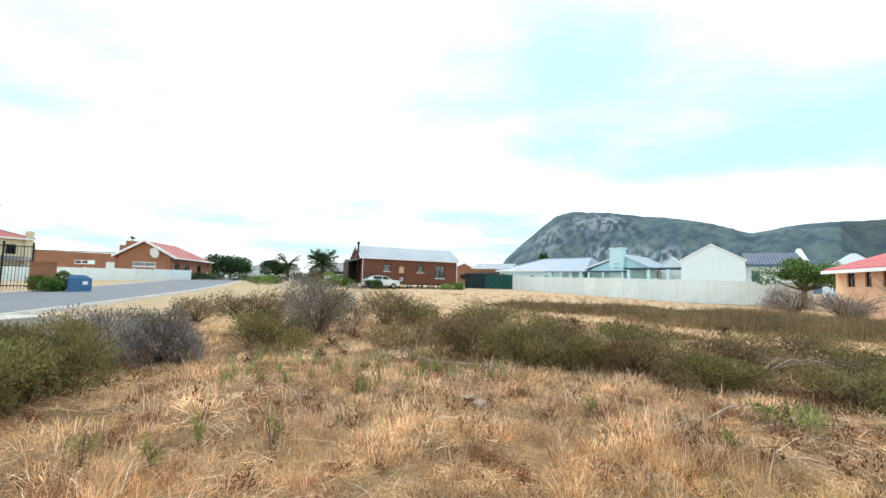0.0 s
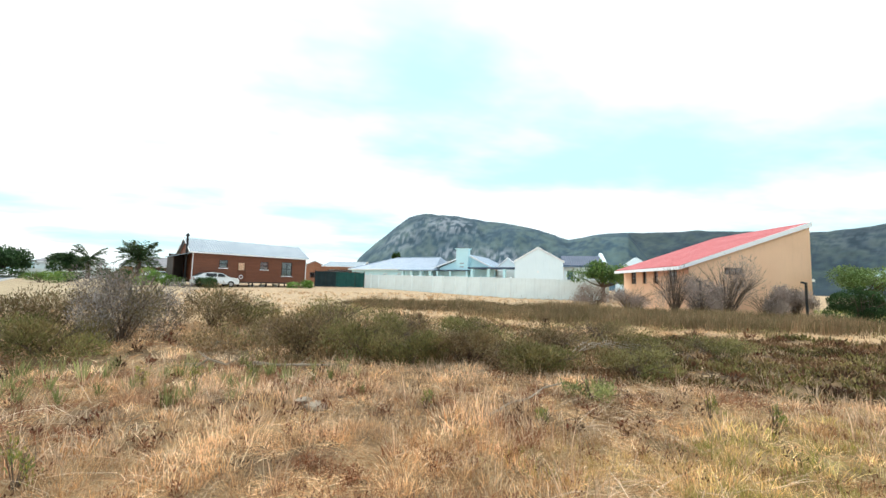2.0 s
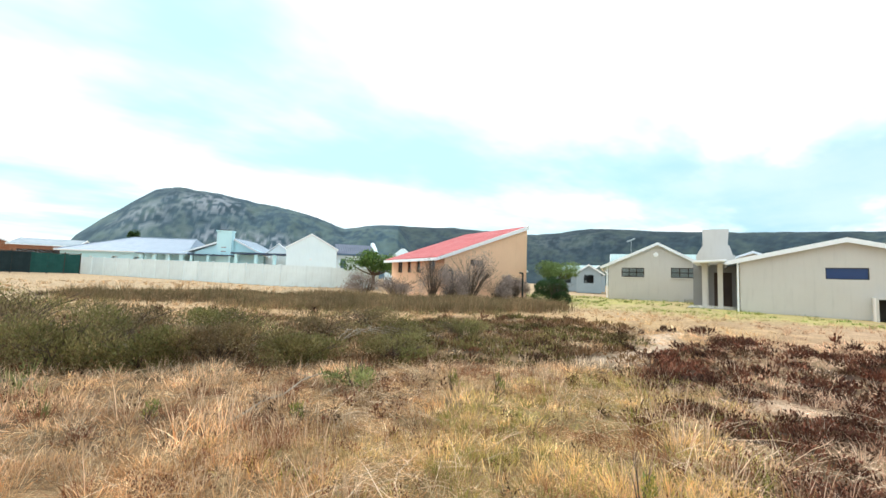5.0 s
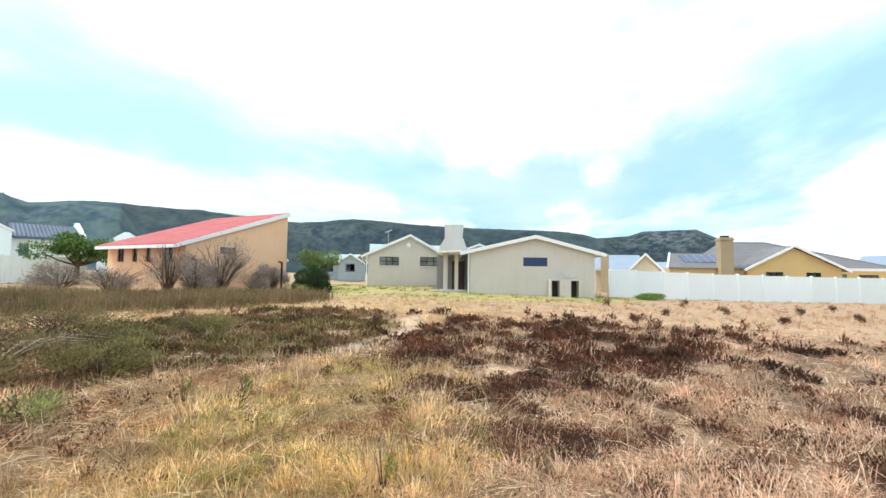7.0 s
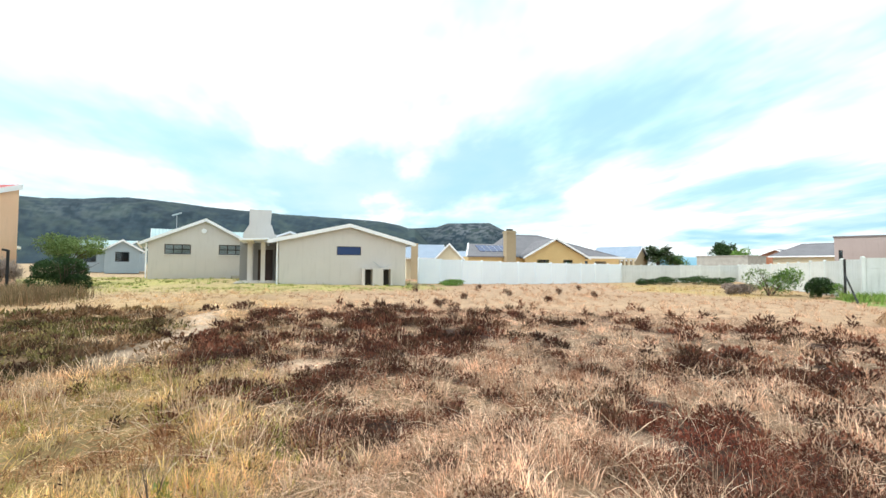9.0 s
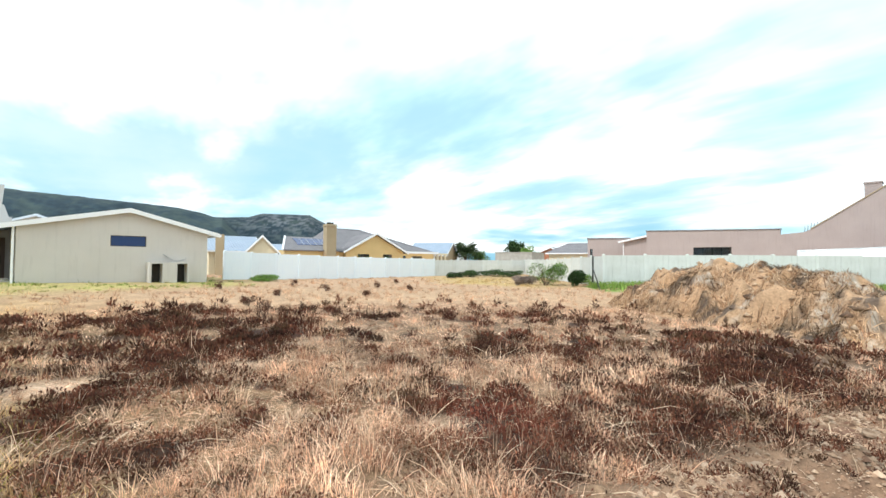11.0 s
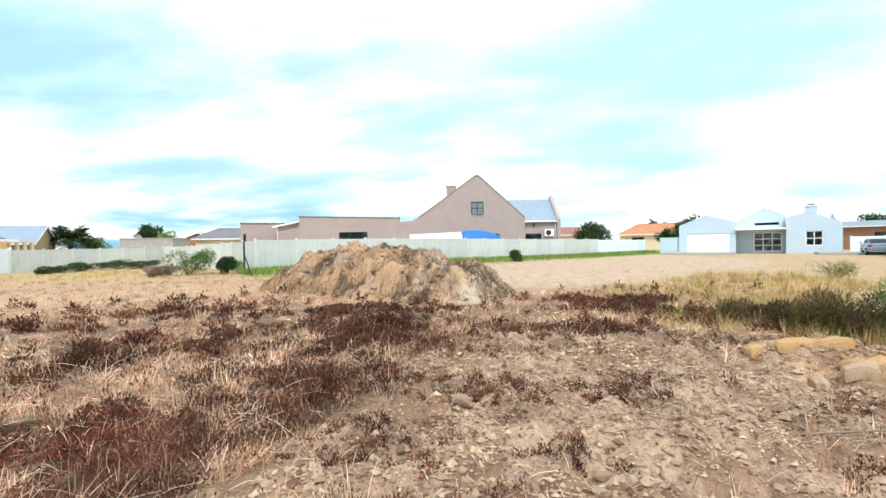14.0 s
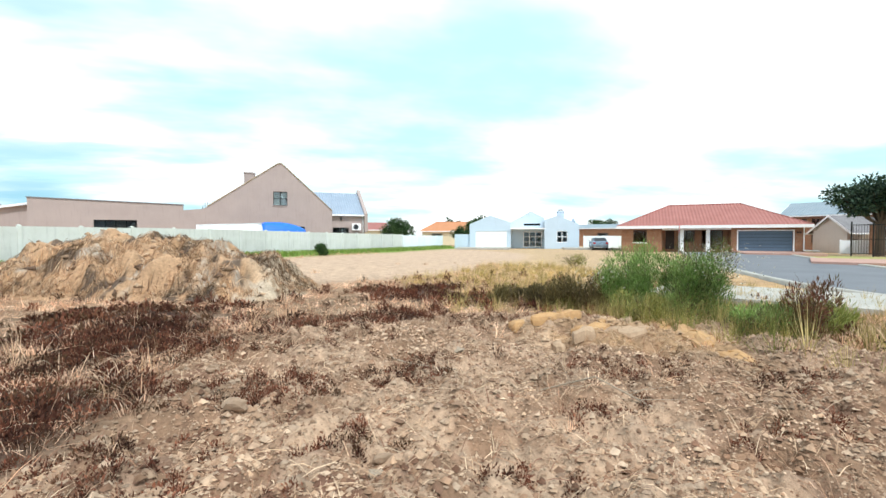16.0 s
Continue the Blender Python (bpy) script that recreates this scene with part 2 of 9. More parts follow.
M = dict(
    ground=tinted("ground", 0.95, 0.36, 16.0, 1.0),
    straw=tinted("dry_grass", 0.85, 0.25, 3.0, soft=0.18),
    leaf=tinted("leaf", 0.7, 0.25, 2.0, soft=0.22),
    soil=tinted("soil_crumbs", 0.95, 0.30, 20.0, 0.5),
    rock=tinted("mountain", 0.95, 0.22, 0.02, 0.0),
    road=material("asphalt", (0.13, 0.14, 0.16), 0.9, (0.19, 0.20, 0.22), 0.5, 60, 0.7, 0.3),
    kerb=material("kerb_concrete", (0.46, 0.44, 0.40), 0.9, (0.30, 0.29, 0.26), 1.5, 30, 0.7, 0.3),
    paver=material("red_paving", (0.46, 0.28, 0.23), 0.9, (0.36, 0.22, 0.18), 2, 30, 0.6, 0.3),
    precast=material("precast_concrete", (0.84, 0.92, 0.94), 0.9, (0.70, 0.76, 0.77), 1.2, 30, 0.45, 0.25, soil=0.18, object_random=0.06),
    precast_white=material("white_painted_precast", (0.88, 0.95, 1.0), 0.8, (0.80, 0.88, 0.95), 1.0, 25, 0.4, 0.2, soil=0.08, object_random=0.04),
    precast_green=material("weathered_precast", (0.68, 0.70, 0.68), 0.9, (0.54, 0.56, 0.52), 1.2, 30, 0.6, 0.25, soil=0.35, object_random=0.07),
    white=material("white_plaster", (0.86, 0.95, 0.99), 0.8, (0.80, 0.89, 0.94), 0.7, 30, 0.5, 0.1, soil=0.12),
    paleblue=material("pale_blue_plaster", (0.64, 0.91, 0.97), 0.8, (0.57, 0.83, 0.90), 0.7, 30, 0.5, 0.1, soil=0.1),
    icegrey=material("ice_grey_plaster", (0.57, 0.69, 0.80), 0.8, (0.50, 0.61, 0.71), 0.7, 30, 0.5, 0.1, soil=0.1),
    bluegrey=material("blue_grey_plaster", (0.36, 0.43, 0.48), 0.8, (0.30, 0.36, 0.41), 0.7, 30, 0.5, 0.1, soil=0.1),
    greige=material("greige_plaster", (0.655, 0.615, 0.575), 0.85, (0.60, 0.56, 0.52), 0.6, 30, 0.6, 0.15, soil=0.15),
    taupe=material("taupe_plaster", (0.43, 0.35, 0.328), 0.85, (0.37, 0.30, 0.28), 0.5, 30, 0.6, 0.15, soil=0.18),
    peach=material("peach_plaster", (0.90, 0.585, 0.385), 0.85, (0.80, 0.50, 0.32), 0.5, 30, 0.6, 0.15, soil=0.15),
    yellow=material("yellow_plaster", (0.759, 0.540, 0.253), 0.85, (0.655, 0.460, 0.207), 0.6, 30, 0.5, 0.1, soil=0.1),
    cream=material("cream_plaster", (0.759, 0.667, 0.483), 0.85, (0.644, 0.564, 0.402), 0.6, 30, 0.5, 0.1, soil=0.1),
    chimney=material("tan_chimney_plaster", (0.42, 0.33, 0.21), 0.85, (0.34, 0.26, 0.16), 0.6, 30, 0.5, 0.1),
    timber=material("red_stained_boards", (0.23, 0.075, 0.035), 0.6, (0.15, 0.045, 0.02), 1.0, 40, 0.7, 0.3, stretch=(0.3, 0.3, 6)),
    darkwood=material("dark_stained_wood", (0.06, 0.035, 0.025), 0.6, (0.035, 0.02, 0.015), 2, 40, 0.6, 0.2),
    brick=brickwork("orange_face_brick", (0.44, 0.17, 0.085), (0.36, 0.13, 0.065), (0.40, 0.30, 0.22)),
    brick2=brickwork("brown_face_brick", (0.38, 0.18, 0.10), (0.30, 0.135, 0.075), (0.36, 0.28, 0.2)),
    redroof=sheeting("red_tile_roof", (0.33, 0.065, 0.055), (0.24, 0.05, 0.045), 0.3, 0, 0.7),
    redsheet=sheeting("red_metal_sheeting", (0.50, 0.07, 0.07), (0.40, 0.05, 0.05), 0.25, 1, 0.5),
    pinkroof=sheeting("faded_red_tile_roof", (0.36, 0.14, 0.12), (0.28, 0.105, 0.09), 0.3, 0, 0.75),
    orangeroof=sheeting("orange_tile_roof", (0.55, 0.24, 0.11), (0.44, 0.18, 0.08), 0.3, 0, 0.75),
    greyroof=sheeting("blue_grey_metal_sheeting", (0.30, 0.37, 0.47), (0.24, 0.30, 0.39), 0.25, 0, 0.4),
    palroof=sheeting("pale_metal_sheeting", (0.25, 0.31, 0.36), (0.20, 0.26, 0.31), 0.25, 0, 0.55),
    slate=sheeting("dark_grey_tile_roof", (0.20, 0.19, 0.20), (0.15, 0.145, 0.155), 0.3, 1, 0.7),
    navyroof=sheeting("dark_blue_metal_sheeting", (0.045, 0.07, 0.13), (0.035, 0.055, 0.10), 0.25, 0, 0.55),
    aquaroof=sheeting("pale_aqua_metal_sheeting", (0.38, 0.52, 0.52), (0.30, 0.43, 0.44), 0.25, 0, 0.4),
    trim=material("white_trim_paint", (0.94, 0.95, 0.97), 0.5, (0.84, 0.85, 0.87), 2, 30, 0.4, 0.05),
    frame=material("brown_window_frame", (0.05, 0.03, 0.022), 0.5, (0.03, 0.02, 0.015), 3, 30, 0.4, 0.0),
    darkframe=material("dark_metal_frame", (0.035, 0.038, 0.045), 0.4, (0.02, 0.022, 0.028), 3, 30, 0.4, 0.0, 0.3),
    bluedoor=material("slate_blue_door", (0.10, 0.16, 0.24), 0.45, (0.08, 0.13, 0.2), 1, 30, 0.5, 0.05),
    glass=glass("window_glass"),
    # opaque blue pane, the sky's reflection is put into its colour
    skyblue_pane=material("painted_sky_reflection", (0.025, 0.055, 0.17), 0.18, (0.02, 0.045, 0.14), 1, 20, 0.4, 0.0),
    blind=material("drawn_blind", (0.78, 0.77, 0.73), 0.9, (0.66, 0.65, 0.61), 1, 20, 0.4, 0.0),
    inside=material("dim_room_plaster", (0.30, 0.29, 0.28), 0.9, (0.24, 0.23, 0.22), 1, 20, 0.4, 0.0),
    darkgap=material("dark_recess", (0.05, 0.045, 0.04), 0.95, (0.03, 0.03, 0.028), 2, 20, 0.5, 0.0),
    shade=material("green_shade_cloth", (0.012, 0.085, 0.075), 0.9, (0.008, 0.055, 0.05), 1.5, 60, 0.6, 0.2),
    shadedark=material("dark_shade_cloth", (0.012, 0.03, 0.035), 0.9, (0.008, 0.02, 0.024), 1.5, 60, 0.6, 0.2),
    carwhite=material("white_car_paint", (0.80, 0.81, 0.82), 0.25, (0.72, 0.73, 0.74), 1, 10, 0.3, 0.0),
    carblue=material("silver_blue_car_paint", (0.25, 0.34, 0.44), 0.25, (0.2, 0.28, 0.38), 1, 10, 0.3, 0.0, 0.4),
    tyre=material("tyre_rubber", (0.02, 0.02, 0.02), 0.9, (0.03, 0.03, 0.03), 5, 40, 0.5, 0.1),
    rim=material("alloy_rim", (0.45, 0.46, 0.48), 0.35, (0.3, 0.3, 0.32), 5, 40, 0.5, 0.0, 0.8),
    lamp_red=material("red_lens", (0.4, 0.02, 0.02), 0.2, (0.3, 0.02, 0.02), 5, 40, 0.3, 0.0),
    tarp=material("blue_tarpaulin", (0.01, 0.17, 0.72), 0.5, (0.008, 0.12, 0.55), 2, 25, 0.6, 0.4),
    panel=material("solar_cell_glass", (0.035, 0.06, 0.16), 0.15, (0.03, 0.05, 0.13), 4, 30, 0.5, 0.0),
    steel=material("galvanised_steel", (0.45, 0.47, 0.48), 0.45, (0.34, 0.35, 0.36), 3, 30, 0.5, 0.0, 0.7),
    blackmetal=material("black_steel", (0.02, 0.02, 0.022), 0.5, (0.03, 0.028, 0.026), 3, 30, 0.5, 0.0, 0.4),
    binblue=material("blue_bin_plastic", (0.06, 0.17, 0.34), 0.5, (0.05, 0.13, 0.28), 2, 30, 0.5, 0.05),
    stopred=material("red_sign_paint", (0.55, 0.03, 0.04), 0.5, (0.45, 0.03, 0.035), 2, 30, 0.4, 0.0),
    bark=material("bark", (0.13, 0.09, 0.065), 0.95, (0.08, 0.055, 0.04), 3, 30, 0.8, 0.6, stretch=(1, 1, 0.3)),
    drywood=material("bleached_dead_wood", (0.42, 0.35, 0.27), 0.9, (0.28, 0.22, 0.16), 3, 40, 0.8, 0.4),
    stone=material("pale_stone", (0.36, 0.29, 0.215), 0.95, (0.27, 0.21, 0.155), 3, 30, 0.7, 0.5),
)


# ---- lie of the land ----
rng = np.random.default_rng(7)
LATTICE = rng.random((6, 256, 256))


def vnoise(x, y, size, layer=0):
    """Smooth value noise from 0 to 1 with features of the given size in metres."""
    u, v = np.asarray(x, float) / size + 91.3, np.asarray(y, float) / size + 47.7
    i, j = np.floor(u).astype(int), np.floor(v).astype(int)
    fu, fv = u - i, v - j
    fu, fv = fu * fu * (3 - 2 * fu), fv * fv * (3 - 2 * fv)
    g = LATTICE[layer]
    a, b = g[i % 256, j % 256], g[(i + 1) % 256, j % 256]
    c, d = g[i % 256, (j + 1) % 256], g[(i + 1) % 256, (j + 1) % 256]
    return (a * (1 - fu) + b * fu) * (1 - fv) + (c * (1 - fu) + d * fu) * fv


def fbm(x, y, size, layer=0, octaves=4):
    total, gain, norm = 0.0, 1.0, 0.0
    for k in range(octaves):
        total, norm = total + gain * vnoise(x, y, size / 2**k, (layer + k) % 6), norm + gain
        gain *= 0.55
    return total / norm


def inside(x, y, poly, soft=0.6, wobble=0.8, size=2.0, layer=0):
    """1 inside a polygon, 0 outside, with a soft and uneven border."""
    x, y = np.asarray(x, float), np.asarray(y, float)
    x = x + wobble * 2 * (fbm(x, y, size, layer) - 0.5)
    y = y + wobble * 2 * (fbm(x, y, size, layer + 2) - 0.5)
    far, odd = np.full(x.shape, 1e9), np.zeros(x.shape, bool)
    for (ax, ay), (bx, by) in zip(poly, poly[1:] + poly[:1]):
        ex, ey = bx - ax, by - ay
        s = np.clip(((x - ax) * ex + (y - ay) * ey) / (ex * ex + ey * ey), 0, 1)
        far = np.minimum(far, np.hypot(x - ax - s * ex, y - ay - s * ey))
        odd ^= ((ay > y) != (by > y)) & (x < ex * (y - ay) / (ey if ey else 1e-9) + ax)
    return np.clip(0.5 + np.where(odd, far, -far) / (2 * soft), 0, 1)


DIRT = [(1.7, -2.2), (1.5, -3.8), (1.2, -5.6), (0.2, -6.9), (-1.6, -7.3), (-3.6, -7.4), (-6.2, -5.2), (-6.6, -2.4), (-5.0, -0.5), (-1.0, -0.8)]
SAND = [(0.6, -12.6), (3.0, -20.0), (1.0, -29.5), (-10.0, -43.0), (-17.0, -51.0), (-19.0, -36.0), (-12.5, -24.0), (-5.0, -16.5)]
HEATH = [(9.0, 3.6), (15.0, 3.4), (13.5, -2.5), (12.5, -6.0), (9.5, -8.0), (6.5, -9.6), (3.0, -9.3), (-3.0, -8.8), (-5.0, -8.2), (-3.6, -7.2), (0.2, -6.8), (1.4, -4.6), (2.0, -1.8), (3.2, 0.3), (5.4, 1.6)]
DENSE = ([(5.7, 0.6), (6.6, 0.1), (6.2, -0.7), (5.5, 0.0), (4.5, 0.3), (4.2, 0.7), (5.2, 1.0)], [(8.5, 0.1), (9.6, -0.9), (9.6, -3.3), (8.0, -2.8), (6.6, -1.7), (6.0, -0.7), (6.7, -0.2)],
         [(13.0, 0.6), (12.4, -1.8), (10.4, -2.6), (10.0, -0.6), (10.6, 0.8)], [(10.2, 3.6), (9.9, 2.0), (7.5, 1.6), (7.0, 2.2)], [(1.5, -4.3), (1.8, -3.4), (2.5, -3.4), (3.1, -4.5), (2.9, -5.9), (1.6, -5.5)], [(6.9, -5.5), (5.2, -6.2), (3.8, -5.5), (5.2, -5.0)],
         [(4.7, -9.8), (3.0, -10.3), (1.6, -9.0), (0.2, -8.3), (-2.4, -8.0), (-2.1, -7.0), (-0.4, -7.1), (1.2, -5.8), (2.2, -5.4), (3.2, -6.2), (4.3, -8.0)], [(-1.2, -11.6), (-4.0, -12.6), (-4.2, -9.6), (-3.3, -8.2), (-1.6, -9.6)], [(2.9, -2.0), (3.8, -2.4), (3.3, -3.5), (2.3, -3.2), (2.0, -2.6)])
PALE = [(1.5, -9.0), (0.6, -10.0), (-0.6, -10.6), (-2.3, -9.6), (-2.6, -8.6), (-1.2, -8.1), (0.3, -8.2)]
REDDISH = [(3.9, -2.8), (3.1, -3.5), (2.3, -2.8), (3.0, -2.2)]
OCHRE = [(-3.0, -6.2), (-5.5, -5.9), (-5.3, -4.6), (-4.6, -3.5), (-4.0, -4.4), (-3.0, -5.2)]
BRUSH = [(-2.2, 8.4), (0.5, 7.5), (2.6, 6.6), (4.4, 6.6), (6.5, 8.2), (6.0, 11.0), (3.0, 14.5), (-2.5, 16.5)]
MAT = [(3.6, 6.8), (5.6, 4.9), (8.0, 3.3), (11.0, 3.2), (15.0, 5.2), (14.5, 8.0), (10.0, 9.6), (6.0, 11.5)]
REEDS = [(18.8, 9.3), (15.0, 10.2), (11.3, 11.9), (9.0, 14.3), (6.0, 18.5), (1.5, 23.0), (3.5, 27.0), (9.0, 25.5), (13.5, 21.0), (17.5, 16.5), (20.0, 12.5)]
LAWN = [(19.5, 12.0), (20.5, 4.0), (22.5, -2.0), (25.5, -6.2), (33.0, -7.0), (44.0, 8.0), (42.0, 24.0), (30.0, 22.0), (23.0, 14.0)]
YELLOW = [(1.6, 3.4), (4.4, 3.8), (7.0, 2.8), (6.2, 1.3), (4.4, 0.6), (2.8, 0.8), (1.4, 1.6)]
BARE = [(6.2, 0.8), (7.3, 1.0), (7.3, 0.0), (6.5, -0.1)]
BARE_FAR = [(7.3, 4.2), (8.5, 3.7), (14.6, 3.9), (14.2, 3.2), (8.4, 3.1)]
BETWEEN = [(-1.0, 15.5), (6.0, 11.3), (11.0, 9.4), (16.0, 8.0), (17.0, 9.6), (10.5, 12.4), (5.0, 19.5), (1.0, 22.5)]
CORNER = [(35.5, -24.5), (24.5, -18.5), (16.0, -17.5), (15.0, -21.0), (25.0, -31.0), (36.0, -39.0), (37.0, -28.0)]
VERGE = [(-23.0, -12.5), (-30.5, -19.5), (-37.0, -27.0), (-41.0, -22.0), (-40.0, -10.0), (-27.0, -8.0)]
WALL_S0, WALL_S1 = (13.9, -22.0), (-18.2, -59.8)
ROAD_POINTS = [(-62.0, 112.0), (-40.0, 66.0), (-26.5, 36.0), (-19.5, 17.0), (-15.6, 4.0), (-15.4, -5.0), (-19.0, -11.0), (-27.0, -20.0), (-37.0, -30.0)]
ROAD_WIDTHS = [8.0, 8.0, 7.6, 7.0, 6.2, 6.0, 6.2, 6.6, 7.4]


def softplus(v, k):
    return k * np.log1p(np.exp(np.clip(np.asarray(v, float) / k, -40, 40)))


def ground_z(x, y):
    """The smooth lie of the land: rising to the north, a low platform under the grey houses."""
    x, y = np.asarray(x, float), np.asarray(y, float)
    z = 0.0195 * (softplus(y - 2, 6) - softplus(y - 75, 10)) - 0.06
    z = z + 0.40 * np.exp(-((x - 31) ** 2 + (y - 6) ** 2) / (2 * 10.0**2))
    z = z + 0.20 * np.exp(-((x - 8) ** 2 + (y + 27) ** 2) / (2 * 11.0**2))
    return z - 0.12 * np.exp(-((x - 34) ** 2 + (y + 26) ** 2) / (2 * 14.0**2))


def gz(x, y):
    return float(ground_z(x, y))


def fine_z(x, y):
    """Hummocks and trodden soil on top of it, dying out with distance."""
    near = np.clip(1.2 - np.hypot(x, y) / 40, 0, 1)
    z = ground_z(x, y) + near * 0.16 * (fbm(x, y, 2.4, 1) - 0.5)
    d = inside(x, y, DIRT, 0.5, 0.5, 1.2)
    z = z + d * (0.10 + 0.24 * (fbm(x, y, 0.75, 2) - 0.5) + 0.26 * (fbm(x, y, 0.24, 3, 3) - 0.5) + 0.13 * (fbm(x, y, 0.10, 1, 2) - 0.5))
    return z


def blend(base, other, k):
    return base + (np.asarray(other) - base) * k[..., None]


def dark_cover(x, y):
    """Share of the ground under dark heath: ragged patches, and clumps scattered through the straw between them."""
    full = np.maximum.reduce([inside(x, y, p, 0.35, 0.6, 1.2) for p in DENSE]) * (1 - 0.9 * inside(x, y, PALE, 0.3, 0.4, 1.0))
    loose = inside(x, y, HEATH, 0.6, 0.9) * np.clip((0.4 * fbm(x, y, 1.1, 3) + 0.6 * fbm(x, y, 0.36, 1, 3) - 0.542) * 15, 0, 0.92) * (1 - 0.9 * inside(x, y, PALE, 0.3, 0.4, 1.0))
    return np.maximum(full * np.clip((fbm(x, y, 0.7, 2, 3) - 0.41) * 9, 0.12, 0.94), loose)


def bare_cover(x, y):
    """Share of bare pale sand showing among the heath."""
    spots = inside(x, y, HEATH, 0.6, 0.9) * np.clip((fbm(x, y, 0.9, 5) - 0.68) * 10, 0, 0.5)
    return np.maximum.reduce([inside(x, y, BARE, 0.3, 0.6, 1.0), inside(x, y, BARE_FAR, 0.3, 0.6, 1.0), spots])


def land_color(x, y):
    """Base colours of soil and thatch, place by place, with shade painted in under the near straw."""
    x, y = np.asarray(x, float), np.asarray(y, float)
    n1, n2, n3 = fbm(x, y, 3.0, 0), fbm(x, y, 0.9, 2), fbm(x, y, 0.35, 4, 3)
    c = np.zeros(x.shape + (3,)) + np.array((0.46, 0.29, 0.145))
    c = blend(c, (0.54, 0.36, 0.18), np.clip((n1 - 0.45) * 4, 0, 1) * 0.8)
    south = np.clip((-y + 0.12 * x + 0.5) / 4, 0, 1) * np.clip((x + 6) / 4, 0, 1)
    c = blend(c, (0.50, 0.33, 0.215), south * 0.8)
    c = blend(c, (0.23, 0.135, 0.08), np.clip((n2 - 0.52) * 5, 0, 1) * 0.55)
    far = np.clip((np.hypot(x, y) - 14) / 10, 0, 1)
    c = blend(c, (0.45, 0.32, 0.195), far * 0.85)
    c = blend(c, (0.44, 0.285, 0.18), far * south * 0.85)
    c = blend(c, (0.54, 0.39, 0.16), inside(x, y, YELLOW, 0.8, 1.0) * 0.8)
    c = blend(c, (0.20, 0.15, 0.085), inside(x, y, BRUSH, 0.6, 0.9) * np.clip((n1 - 0.36) * 6, 0.2, 0.85))
    c = blend(c, (0.13, 0.085, 0.048), inside(x, y, MAT, 0.6, 0.9) * np.clip((n2 - 0.36) * 6, 0.25, 0.9))
    c = blend(c, (0.16, 0.115, 0.06), inside(x, y, REEDS, 0.6, 0.8) * 0.8)
    c = blend(c, (0.085, 0.036, 0.026), dark_cover(x, y) * 0.95)
    c = blend(c, (0.60, 0.44, 0.31), bare_cover(x, y))
    c = blend(c, (0.42, 0.38, 0.12), inside(x, y, LAWN, 1.5, 1.6, 5.0) * (0.35 + 0.5 * np.clip((n1 - 0.4) * 4, 0, 1)))
    c = blend(c, (0.45, 0.33, 0.11), inside(x, y, CORNER, 1.2, 1.6, 5.0) * (0.35 + 0.5 * np.clip((n1 - 0.4) * 4, 0, 1)))
    c = blend(c, (0.49, 0.35, 0.25), inside(x, y, SAND, 0.8, 0.9, 4.0) * (0.85 + 0.15 * n3))
    d = inside(x, y, DIRT, 0.35, 0.6, 1.2)
    c = blend(c, np.array((0.275, 0.172, 0.11)), d)
    c = blend(c, (0.17, 0.085, 0.058), d * np.clip((0.5 * n2 + 0.5 * n3 - 0.52) * 12, 0, 1) * 0.8)
    c = blend(c, (0.46, 0.325, 0.225), d * np.clip((0.5 * fbm(x, y, 1.3, 5) + 0.5 * n3 - 0.50) * 9, 0, 1) * 0.85)
    c = blend(c, (0.46, 0.295, 0.155), d * inside(x, y, OCHRE, 0.3, 0.4, 1.0) * np.clip((n2 - 0.3) * 4, 0.1, 0.65))
    ux, uy = WALL_S1[0] - WALL_S0[0], WALL_S1[1] - WALL_S0[1]
    length = math.hypot(ux, uy)
    off = ((x - WALL_S0[0]) * uy - (y - WALL_S0[1]) * ux) / length
    along = ((x - WALL_S0[0]) * ux + (y - WALL_S0[1]) * uy) / length
    strip = np.clip((3.0 + 2.0 * (n1 - 0.5) - np.abs(off - 1.2)) / 1.0, 0, 1) * (along > -1) * (along < 54)
    c = blend(c, (0.17, 0.29, 0.05), strip * 0.85)
    # soil near the camera is darkened to paint the shade beneath the grass
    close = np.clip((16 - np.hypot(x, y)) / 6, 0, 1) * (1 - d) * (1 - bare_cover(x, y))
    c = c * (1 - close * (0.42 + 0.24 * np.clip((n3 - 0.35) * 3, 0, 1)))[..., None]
    west = np.clip((-x - 8) / 4, 0, 1) * np.clip((y + 4) / 8, 0, 1)
    c = blend(c, (0.37, 0.285, 0.175), west * 0.8)
    return blend(c, (0.33, 0.35, 0.11), inside(x, y, VERGE, 0.8, 0.8) * (0.5 + 0.5 * n2))


def mesh_from(name, verts, faces, mat, colors=None, smooth=False):
    """A mesh from arrays: (n, 3) places and (m, k) corners, with a base colour for each place."""
    me = bpy.data.meshes.new(name)
    verts, faces = np.asarray(verts, np.float32), np.asarray(faces, np.int32)
    k = faces.shape[1]
    me.vertices.add(len(verts))
    me.vertices.foreach_set("co", verts.ravel())
    me.loops.add(faces.size)
    me.loops.foreach_set("vertex_index", faces.ravel())
    me.polygons.add(len(faces))
    me.polygons.foreach_set("loop_start", np.arange(0, faces.size, k, dtype=np.int32))
    if smooth:
        me.polygons.foreach_set("use_smooth", np.ones(len(faces), bool))
    if colors is not None:
        layer = me.color_attributes.new("tint", "FLOAT_COLOR", "POINT")
        rgba = np.ones((len(verts), 4), np.float32)
        rgba[:, :3] = colors
        layer.data.foreach_set("color", rgba.ravel())
    me.update(calc_edges=True)
    me.materials.append(mat)
    return me


